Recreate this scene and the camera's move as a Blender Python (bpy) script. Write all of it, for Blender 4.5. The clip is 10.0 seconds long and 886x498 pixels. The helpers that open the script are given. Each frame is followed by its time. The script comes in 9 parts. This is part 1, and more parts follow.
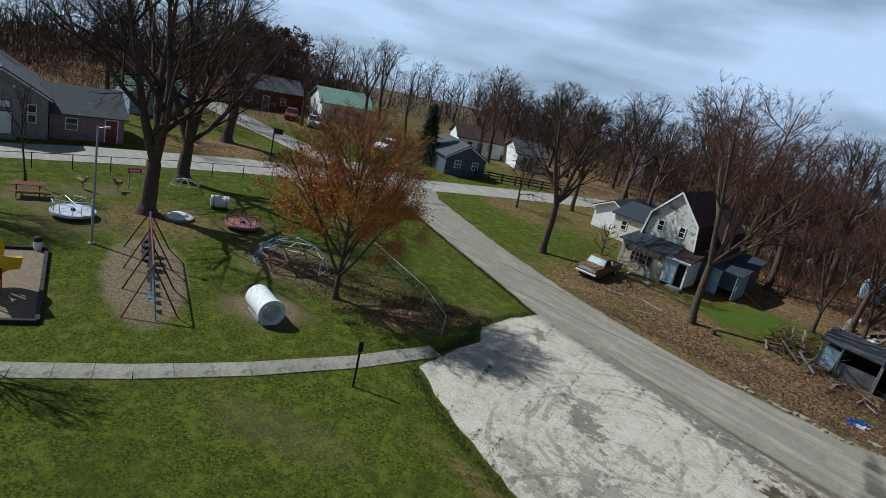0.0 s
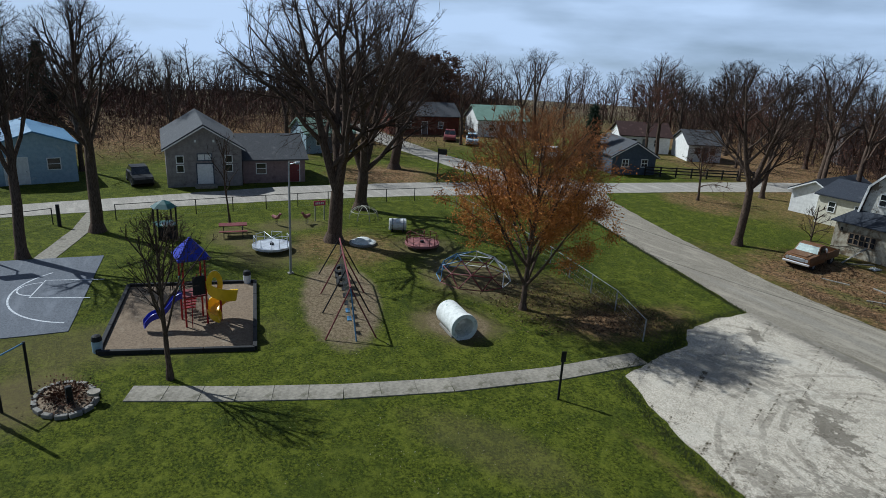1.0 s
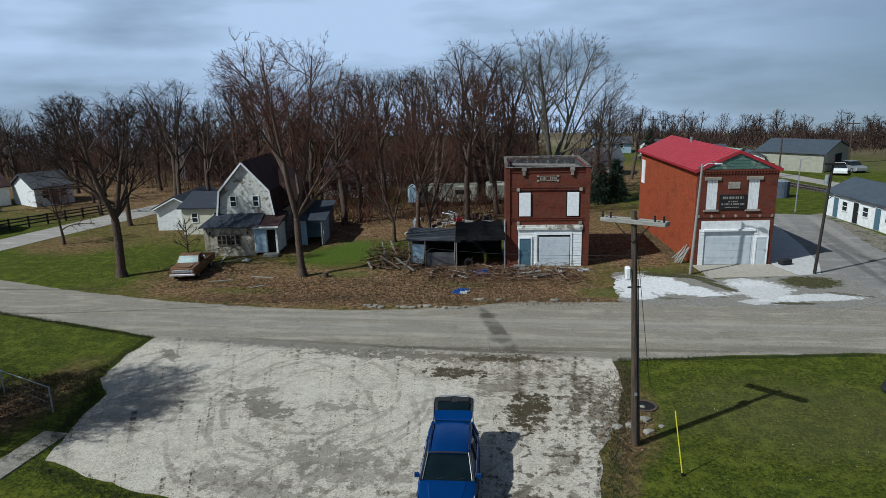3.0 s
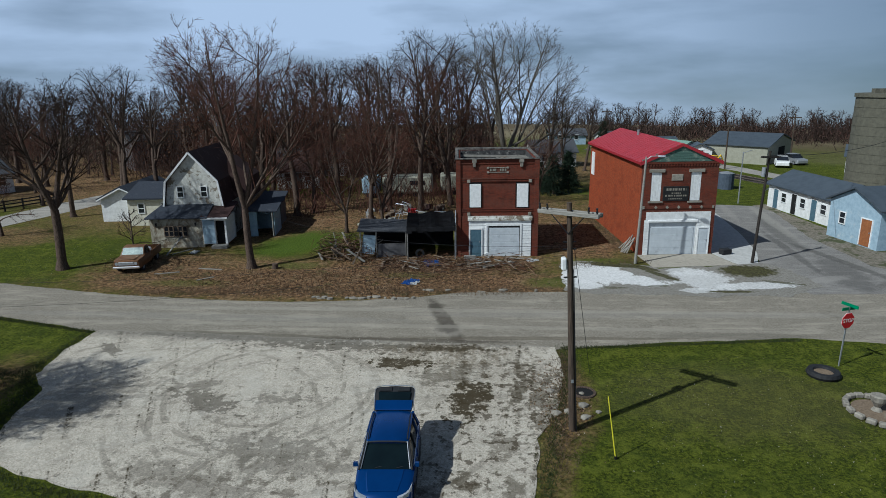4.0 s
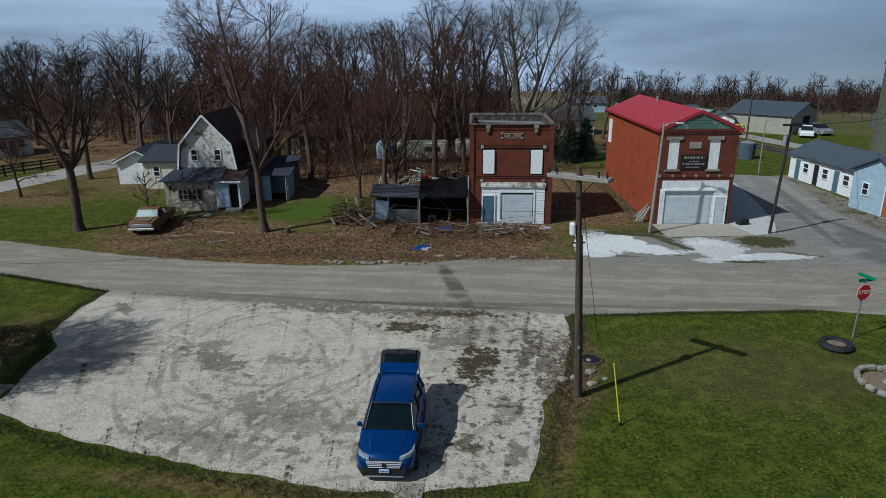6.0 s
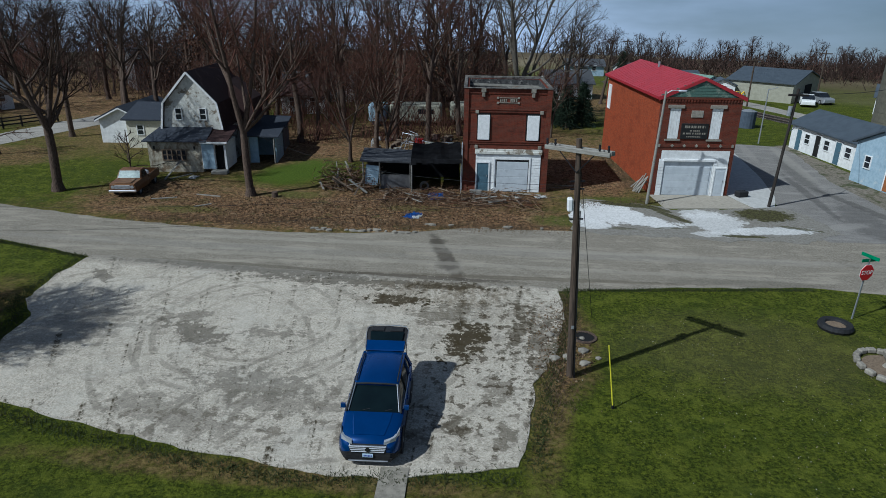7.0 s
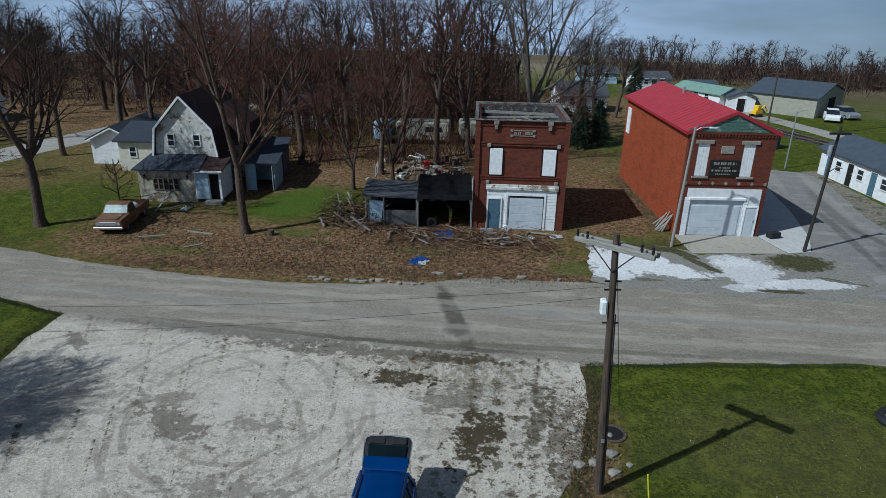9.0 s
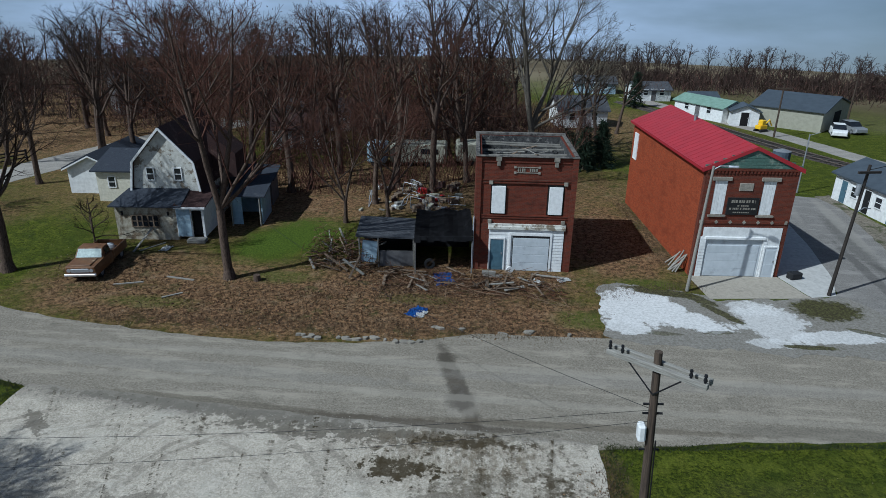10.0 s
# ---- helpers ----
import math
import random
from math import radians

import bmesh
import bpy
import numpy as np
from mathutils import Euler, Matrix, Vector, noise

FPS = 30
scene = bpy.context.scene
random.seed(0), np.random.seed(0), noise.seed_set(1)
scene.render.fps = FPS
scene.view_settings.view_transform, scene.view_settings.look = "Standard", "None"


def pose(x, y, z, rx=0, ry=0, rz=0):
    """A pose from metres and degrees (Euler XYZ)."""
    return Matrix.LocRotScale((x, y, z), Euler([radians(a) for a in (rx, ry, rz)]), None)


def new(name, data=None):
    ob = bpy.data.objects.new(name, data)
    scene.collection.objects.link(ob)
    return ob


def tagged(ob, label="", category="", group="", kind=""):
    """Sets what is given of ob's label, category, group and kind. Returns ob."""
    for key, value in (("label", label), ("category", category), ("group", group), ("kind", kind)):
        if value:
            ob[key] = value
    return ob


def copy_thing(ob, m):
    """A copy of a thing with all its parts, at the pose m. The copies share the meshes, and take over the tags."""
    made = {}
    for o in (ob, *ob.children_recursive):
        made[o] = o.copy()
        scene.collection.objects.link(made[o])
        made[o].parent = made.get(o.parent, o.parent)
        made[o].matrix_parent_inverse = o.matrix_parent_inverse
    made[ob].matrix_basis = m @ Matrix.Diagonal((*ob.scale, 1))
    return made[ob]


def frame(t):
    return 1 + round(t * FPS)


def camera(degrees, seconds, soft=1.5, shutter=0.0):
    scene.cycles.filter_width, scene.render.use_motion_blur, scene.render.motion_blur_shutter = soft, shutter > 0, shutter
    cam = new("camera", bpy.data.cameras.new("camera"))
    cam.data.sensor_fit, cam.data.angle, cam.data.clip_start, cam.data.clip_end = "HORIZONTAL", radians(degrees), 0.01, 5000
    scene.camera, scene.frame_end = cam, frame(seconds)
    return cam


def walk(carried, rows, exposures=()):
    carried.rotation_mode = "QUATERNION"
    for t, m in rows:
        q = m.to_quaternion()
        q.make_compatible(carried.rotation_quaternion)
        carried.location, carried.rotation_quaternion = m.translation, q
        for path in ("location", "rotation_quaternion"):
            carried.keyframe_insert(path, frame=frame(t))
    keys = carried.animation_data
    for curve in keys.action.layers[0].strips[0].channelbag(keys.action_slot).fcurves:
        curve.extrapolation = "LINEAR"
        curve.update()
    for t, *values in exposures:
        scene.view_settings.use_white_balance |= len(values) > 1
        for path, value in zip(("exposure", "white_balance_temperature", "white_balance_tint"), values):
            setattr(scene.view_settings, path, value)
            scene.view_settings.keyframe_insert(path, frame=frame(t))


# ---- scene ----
cam = camera(70.0, 10.0, soft=0.5)
PATH = [
    (0.0, pose(2.545, 5.430, 13.793, 72.54, -12.42, 49.26)),
    (0.5, pose(1.382, 5.110, 13.093, 72.68, -2.50, 54.71)),
    (1.0, pose(1.015, 5.051, 12.860, 72.27, -3.16, 61.46)),
    (1.5, pose(2.073, 5.648, 13.570, 71.39, -3.09, 52.07)),
    (2.0, pose(2.986, 5.432, 13.688, 73.48, -1.88, 35.33)),
    (2.5, pose(1.211, 5.099, 12.576, 76.15, -1.63, 19.96)),
    (3.0, pose(0.800, 5.690, 12.379, 76.03, 1.46, 6.79)),
    (3.2, pose(1.018, 5.219, 12.558, 75.62, 2.31, 1.06)),
    (4.5, pose(1.607, 5.749, 12.333, 75.03, -0.39, 4.96)),
    (5.0, pose(1.758, 5.724, 12.266, 75.13, -0.72, 5.19)),
    (5.5, pose(1.859, 5.745, 12.256, 74.11, -1.26, 5.01)),
    (6.0, pose(1.849, 5.711, 12.225, 72.29, 0.40, 5.01)),
    (6.2, pose(1.590, 6.072, 12.081, 70.08, -1.27, 4.67)),
    (7.5, pose(1.962, 7.278, 12.493, 68.77, -0.50, 4.76)),
    (8.0, pose(1.832, 8.396, 12.755, 68.69, -1.32, 5.67)),
    (8.5, pose(1.650, 9.473, 13.244, 68.83, -1.33, 5.77)),
    (9.0, pose(1.340, 10.741, 14.072, 68.33, -1.04, 5.43)),
    (9.5, pose(1.021, 12.330, 14.904, 67.41, -2.12, 5.98)),
    (10.0, pose(0.701, 14.203, 15.500, 68.38, -0.90, 4.81)),
]
walk(cam, PATH, exposures=[(0.0, -0.03, 5450, 5), (1.6, -0.03, 5450, 5), (3.0, -0.17, 5420, 4), (5.0, -0.38, 5370, 4), (6.2, -0.42, 5320, 4), (7.6, -0.32, 5150, 4), (10.0, -0.32, 5120, 4)])

# ---- light ----
SUN_DIR = Vector((0.60, 0.40, -0.72)).normalized()     # the way the sunlight travels
sun = new("sun", bpy.data.lights.new("sun", "SUN"))
sun.data.energy, sun.data.angle, sun.data.color = 5.0, radians(0.6), (1.0, 0.94, 0.84)
sun.rotation_mode = "QUATERNION"
sun.rotation_quaternion = SUN_DIR.to_track_quat("-Z", "Y")

world = bpy.data.worlds.new("sky")
scene.world = world
world.use_nodes = True
wn, wl = world.node_tree.nodes, world.node_tree.links
wn.clear()
w_out, w_bg = wn.new("ShaderNodeOutputWorld"), wn.new("ShaderNodeBackground")
w_co, w_map, w_sky = wn.new("ShaderNodeTexCoord"), wn.new("ShaderNodeMapping"), wn.new("ShaderNodeTexSky")
w_sky.sky_type, w_sky.sun_disc = "NISHITA", False
w_sky.sun_elevation = math.asin(-SUN_DIR.z)
w_sky.sun_rotation = math.atan2(-SUN_DIR.x, -SUN_DIR.y)
w_sky.air_density, w_sky.dust_density = 1.3, 2.2
w_map.inputs["Location"].default_value = (0, 0, 0.14)
w_cmap, w_noise = wn.new("ShaderNodeMapping"), wn.new("ShaderNodeTexNoise")
w_cmap.inputs["Scale"].default_value = (1.2, 1.2, 5.5)
w_noise.inputs["Scale"].default_value, w_noise.inputs["Detail"].default_value = 1.7, 6
w_ramp, w_mix = wn.new("ShaderNodeValToRGB"), wn.new("ShaderNodeMix")
w_ramp.color_ramp.elements[0].position, w_ramp.color_ramp.elements[1].position = 0.25, 0.56
w_mix.data_type = "RGBA"
w_mix.inputs["B"].default_value = (11.7, 13.4, 16.2, 1)
wl.new(w_co.outputs["Generated"], w_map.inputs["Vector"])
wl.new(w_map.outputs["Vector"], w_sky.inputs["Vector"])
wl.new(w_co.outputs["Generated"], w_cmap.inputs["Vector"])
wl.new(w_cmap.outputs["Vector"], w_noise.inputs["Vector"])
wl.new(w_noise.outputs["Fac"], w_ramp.inputs["Fac"])
w_sep, w_low, w_mul = wn.new("ShaderNodeSeparateXYZ"), wn.new("ShaderNodeMapRange"), wn.new("ShaderNodeMath")
w_low.interpolation_type = "SMOOTHSTEP"
w_low.inputs["From Min"].default_value, w_low.inputs["From Max"].default_value = 0.26, 0.55
w_low.inputs["To Min"].default_value, w_low.inputs["To Max"].default_value = 1.0, 0.04
w_mul.operation = "MULTIPLY"
wl.new(w_co.outputs["Generated"], w_sep.inputs["Vector"])
wl.new(w_sep.outputs["Z"], w_low.inputs["Value"])
wl.new(w_ramp.outputs["Color"], w_mul.inputs[0])
wl.new(w_low.outputs["Result"], w_mul.inputs[1])
w_east, w_thin = wn.new("ShaderNodeMapRange"), wn.new("ShaderNodeMath")
w_east.interpolation_type, w_thin.operation = "SMOOTHSTEP", "MULTIPLY"
w_east.inputs["From Min"].default_value, w_east.inputs["From Max"].default_value = 0.05, 0.60
w_east.inputs["To Min"].default_value, w_east.inputs["To Max"].default_value = 1.0, 0.25
wl.new(w_sep.outputs["X"], w_east.inputs["Value"])
wl.new(w_mul.outputs["Value"], w_thin.inputs[0])
wl.new(w_east.outputs["Result"], w_thin.inputs[1])
wl.new(w_thin.outputs["Value"], w_mix.inputs["Factor"])
wl.new(w_sky.outputs["Color"], w_mix.inputs["A"])
wl.new(w_mix.outputs["Result"], w_bg.inputs["Color"])
w_bg.inputs["Strength"].default_value = 0.05
wl.new(w_bg.outputs["Background"], w_out.inputs["Surface"])

# ---- materials ----


def nodes_of(m):
    return m.node_tree.nodes, m.node_tree.links


def noise_at(m, scale, detail=6.0, rough=0.6, stretch=None):
    """A noise texture in object space."""
    n, l = nodes_of(m)
    co, tex = n.new("ShaderNodeTexCoord"), n.new("ShaderNodeTexNoise")
    tex.inputs["Scale"].default_value, tex.inputs["Detail"].default_value, tex.inputs["Roughness"].default_value = scale, detail, rough
    if stretch:
        mp = n.new("ShaderNodeMapping")
        mp.inputs["Scale"].default_value = stretch
        l.new(co.outputs["Object"], mp.inputs["Vector"])
        l.new(mp.outputs["Vector"], tex.inputs["Vector"])
    else:
        l.new(co.outputs["Object"], tex.inputs["Vector"])
    return tex.outputs["Fac"]


def ramp(m, fac, lo, hi):
    n, l = nodes_of(m)
    r = n.new("ShaderNodeMapRange")
    r.interpolation_type = "SMOOTHSTEP"
    r.inputs["From Min"].default_value, r.inputs["From Max"].default_value = lo, hi
    l.new(fac, r.inputs["Value"])
    return r.outputs["Result"]


def mixed(m, fac, a, b):
    """A colour between a and b, each a colour or a socket."""
    n, l = nodes_of(m)
    x = n.new("ShaderNodeMix")
    x.data_type = "RGBA"
    if isinstance(fac, (int, float)):
        x.inputs["Factor"].default_value = fac
    else:
        l.new(fac, x.inputs["Factor"])
    for key, v in (("A", a), ("B", b)):
        if isinstance(v, tuple):
            x.inputs[key].default_value = (*v, 1)
        else:
            l.new(v, x.inputs[key])
    return x.outputs["Result"]


def math_of(m, op, a, b=0.0):
    n, l = nodes_of(m)
    x = n.new("ShaderNodeMath")
    x.operation = op
    for i, v in enumerate((a, b)):
        if isinstance(v, (int, float)):
            x.inputs[i].default_value = v
        else:
            l.new(v, x.inputs[i])
    return x.outputs["Value"]


def base_mat(name, rough=0.8, metal=0.0, spec=0.3):
    m = bpy.data.materials.new(name)
    m.use_nodes = True
    b = m.node_tree.nodes["Principled BSDF"]
    b.inputs["Roughness"].default_value, b.inputs["Metallic"].default_value = rough, metal
    b.inputs["Specular IOR Level"].default_value = spec
    return m, b


def bumped(m, b, height, strength, dist=0.05):
    n, l = nodes_of(m)
    bp = n.new("ShaderNodeBump")
    bp.inputs["Strength"].default_value, bp.inputs["Distance"].default_value = strength, dist
    l.new(height, bp.inputs["Height"])
    l.new(bp.outputs["Normal"], b.inputs["Normal"])


def mat(name, c1, c2=None, scale=6.0, rough=0.8, metal=0.0, bump=0.15, wear=None, wscale=1.2, wlo=0.55, whi=0.7, stretch=None, spec=0.3, vary=0.0):
    """A worn surface: fine grain between c1 and c2, and large patches of wear."""
    m, b = base_mat(name, rough, metal, spec)
    n, l = nodes_of(m)
    c2 = c2 or tuple(v * 0.75 for v in c1)
    fine = noise_at(m, scale, 8, 0.65, stretch)
    col = mixed(m, ramp(m, fine, 0.35, 0.68), c1, c2)
    if wear:
        col = mixed(m, ramp(m, noise_at(m, wscale, 7, 0.7), wlo, whi), col, wear)
    if vary:
        info, hs = n.new("ShaderNodeObjectInfo"), n.new("ShaderNodeHueSaturation")
        l.new(col, hs.inputs["Color"])
        l.new(math_of(m, "ADD", math_of(m, "MULTIPLY", info.outputs["Random"], vary), 1 - vary / 2), hs.inputs["Value"])
        col = hs.outputs["Color"]
    l.new(col, b.inputs["Base Color"])
    if bump:
        bumped(m, b, fine, bump, 0.03)
    return m


def spot(m, x, y, rx, ry, turn=0.0, soft=0.35, rag=0.5, scale=1.4):
    """1 inside a ragged ellipse on the ground, 0 outside."""
    n, l = nodes_of(m)
    co, mp, ln = n.new("ShaderNodeTexCoord"), n.new("ShaderNodeMapping"), n.new("ShaderNodeVectorMath")
    mp.vector_type = "TEXTURE"
    mp.inputs["Location"].default_value = (x, y, 0)
    mp.inputs["Rotation"].default_value = (0, 0, radians(turn))
    mp.inputs["Scale"].default_value = (rx, ry, 1000)
    ln.operation = "LENGTH"
    l.new(co.outputs["Object"], mp.inputs["Vector"])
    l.new(mp.outputs["Vector"], ln.inputs[0])
    d = math_of(m, "ADD", ln.outputs["Value"], math_of(m, "MULTIPLY", math_of(m, "SUBTRACT", noise_at(m, scale, 8, 0.7), 0.5), rag * 2.6))
    n2 = n.new("ShaderNodeMapRange")
    n2.interpolation_type = "SMOOTHSTEP"
    n2.inputs["From Min"].default_value, n2.inputs["From Max"].default_value = 1 - soft, 1 + soft
    n2.inputs["To Min"].default_value, n2.inputs["To Max"].default_value = 1, 0
    l.new(d, n2.inputs["Value"])
    return n2.outputs["Result"]


def band(m, x, y, r, w, scale=0.8):
    """1 along a ragged ring of radius r, the track of a turning car."""
    n, l = nodes_of(m)
    co, mp, ln = n.new("ShaderNodeTexCoord"), n.new("ShaderNodeMapping"), n.new("ShaderNodeVectorMath")
    mp.vector_type = "TEXTURE"
    mp.inputs["Location"].default_value = (x, y, 0)
    mp.inputs["Scale"].default_value = (1, 1, 1000)
    ln.operation = "LENGTH"
    l.new(co.outputs["Object"], mp.inputs["Vector"])
    l.new(mp.outputs["Vector"], ln.inputs[0])
    d = math_of(m, "ABSOLUTE", math_of(m, "SUBTRACT", ln.outputs["Value"], r))
    edge = math_of(m, "MULTIPLY", noise_at(m, scale, 6), w * 2)
    return ramp(m, math_of(m, "SUBTRACT", edge, d), 0, w * 0.4)


def ground_mat():
    m, b = base_mat("grass_ground", 0.95, 0, 0.1)
    n, l = nodes_of(m)
    fine, mid, big = noise_at(m, 8, 10, 0.8), noise_at(m, 1.3, 9, 0.75), noise_at(m, 0.16, 7, 0.7)
    g = mixed(m, ramp(m, fine, 0.38, 0.62), (0.012, 0.020, 0.002), (0.122, 0.140, 0.011))
    g = mixed(m, math_of(m, "MULTIPLY", ramp(m, noise_at(m, 3.1, 8, 0.78), 0.49, 0.58), 0.6), g, (0.020, 0.034, 0.004))
    g = mixed(m, math_of(m, "MULTIPLY", ramp(m, mid, 0.48, 0.60), 0.55), g, (0.140, 0.158, 0.018))
    g = mixed(m, math_of(m, "MULTIPLY", ramp(m, big, 0.5, 0.66), 0.4), g, (0.042, 0.055, 0.006))
    g = mixed(m, math_of(m, "MULTIPLY", ramp(m, noise_at(m, 0.45, 8, 0.72), 0.50, 0.62), 0.45), g, (0.030, 0.046, 0.006))
    g = mixed(m, math_of(m, "MULTIPLY", ramp(m, noise_at(m, 0.7, 8, 0.76, (1.0, 0.8, 1)), 0.54, 0.66), 0.5), g, mixed(m, ramp(m, fine, 0.36, 0.64), (0.052, 0.062, 0.007), (0.168, 0.172, 0.022)))
    litter = mixed(m, ramp(m, noise_at(m, 3.4, 10, 0.82), 0.40, 0.62), (0.042, 0.021, 0.011), (0.320, 0.190, 0.098))
    litter = mixed(m, math_of(m, "MULTIPLY", ramp(m, noise_at(m, 0.9, 8, 0.75), 0.52, 0.64), 0.7), litter, (0.055, 0.062, 0.018))
    litter = mixed(m, math_of(m, "MULTIPLY", ramp(m, noise_at(m, 0.5, 7, 0.7), 0.55, 0.68), 0.7), litter, (0.040, 0.022, 0.013))
    litter = mixed(m, math_of(m, "MULTIPLY", ramp(m, noise_at(m, 0.8, 9, 0.78), 0.53, 0.63), 0.65), litter, (0.310, 0.212, 0.125))
    litter = mixed(m, math_of(m, "MULTIPLY", ramp(m, noise_at(m, 1.6, 9, 0.78), 0.57, 0.64), 0.7), litter, (0.085, 0.036, 0.020))
    for s in LITTER:
        g = mixed(m, math_of(m, "MULTIPLY", spot(m, *s[:5], soft=0.45, rag=0.45, scale=0.5), s[5]), g, litter)
    for s in DRY:
        g = mixed(m, math_of(m, "MULTIPLY", spot(m, *s[:5], soft=0.5, rag=0.5, scale=0.8), s[5]), g, (0.150, 0.112, 0.062))
    chips = mixed(m, ramp(m, noise_at(m, 6, 9, 0.8), 0.4, 0.62), (0.115, 0.082, 0.052), (0.27, 0.210, 0.140))
    for s in BEDS:
        g = mixed(m, math_of(m, "MULTIPLY", spot(m, *s[:5], soft=0.16, rag=0.22, scale=0.9), s[5]), g, chips)
    for s in GREEN:
        g = mixed(m, math_of(m, "MULTIPLY", spot(m, *s[:5], soft=0.4, rag=0.7, scale=0.9), s[5]), g, mixed(m, ramp(m, fine, 0.32, 0.68), (0.022, 0.045, 0.005), (0.120, 0.165, 0.020)))
    fields = mixed(m, ramp(m, noise_at(m, 0.012, 4), 0.42, 0.58), (0.11, 0.085, 0.05), (0.20, 0.165, 0.10))
    far = math_of(m, "SUBTRACT", 1, spot(m, -12, 40, 104, 104, 0, soft=0.2, rag=0.2, scale=0.03))
    g = mixed(m, far, g, fields)
    l.new(g, b.inputs["Base Color"])
    bumped(m, b, math_of(m, "ADD", fine, mid), 0.8, 0.12)
    return m


# x, y, half sizes, turn, strength: leaf litter and bare, dry ground
LITTER = ((-8, 44.2, 16, 4.4, 2, 0.96), (3.4, 43.0, 4.5, 2.4, 0, 0.85), (-19, 43.6, 6, 1.8, -8, 0.7), (-2, 49, 9, 3, 2, 0.9), (-20, 58, 5, 7, 0, 0.75), (-6, 68, 22, 10, 0, 0.85), (9, 56, 4.5, 7.5, 5, 0.95), (-39, 56, 5, 3, -20, 0.7), (-18.5, 48.2, 6, 2.6, 0, 0.75), (-15, 61, 6, 5, 0, 0.8),
          (-58, 31, 5, 5, 0, 0.9), (4.9, 29.5, 1.1, 3.6, 0, 0.7), (4.1, 24.6, 0.7, 3.4, -8, 0.5), (-4, 20.6, 7, 0.5, -2, 0.5), (-24, 26.5, 4.5, 3.0, 0, 0.45), (-20.5, 26.6, 1.6, 1.6, 0, 0.8), (-22, 47.5, 4, 2.4, 10, 0.6),
          (-30, 66, 14, 9, 0, 0.55), (-48, 88, 20, 18, 0, 0.9), (-76, 104, 20, 24, 0, 0.9), (-98, 22, 24, 62, 0, 0.92), (2, 100, 26, 18, 0, 0.8), (-36.5, 19, 3.4, 3.4, 0, 0.6), (-20, 29, 1.6, 3, 0, 0.6))
DRY = ((-23.4, 19.8, 2.2, 1.8, 10, 0.75), (-28.6, 23.9, 3.2, 2.5, 0, 0.8), (-36.8, 13.8, 2.4, 2.2, 0, 0.5), (-34.8, 24.0, 2.3, 2.1, 0, 0.5), (-41, 12.8, 2, 1.6, 0, 0.6),
       (-23.5, 2, 2, 1.6, 0, 0.6), (-27, 5, 6, 2, 80, 0.35), (-42.6, 17, 1.4, 2.6, 0, 0.5), (-14, 16, 3, 1.2, 30, 0.25), (12, 29, 5, 3, 0, 0.22))

BEDS = ((-28.3, 15.7, 5.5, 1.95, -16, 0.9), (-23.3, 19.9, 1.7, 1.4, 10, 0.6))
GREEN = ((-13.0, 54.0, 2.6, 4.2, -25, 0.95), (-11.5, 47.5, 2.0, 0.8, 0, 0.5), (9.8, 49.0, 2.0, 0.8, 0, 0.6), (-17.5, 43.6, 2.5, 0.7, 0, 0.45), (-3, 45.5, 2.0, 0.6, 0, 0.35), (6.5, 44.0, 2.2, 1.0, 0, 0.6))

M_GROUND = ground_mat()


def broken(m, s):
    """A stain that breaks up into ragged flecks towards its edge."""
    v = math_of(m, "ADD", noise_at(m, 1.9 + 0.07 * s[2], 10, 0.72), math_of(m, "MULTIPLY", spot(m, s[0], s[1], s[2] * 1.2, s[3] * 1.25, s[4], soft=0.95, rag=0.25, scale=1.0), 0.24))
    return ramp(m, v, 0.62, 0.68)


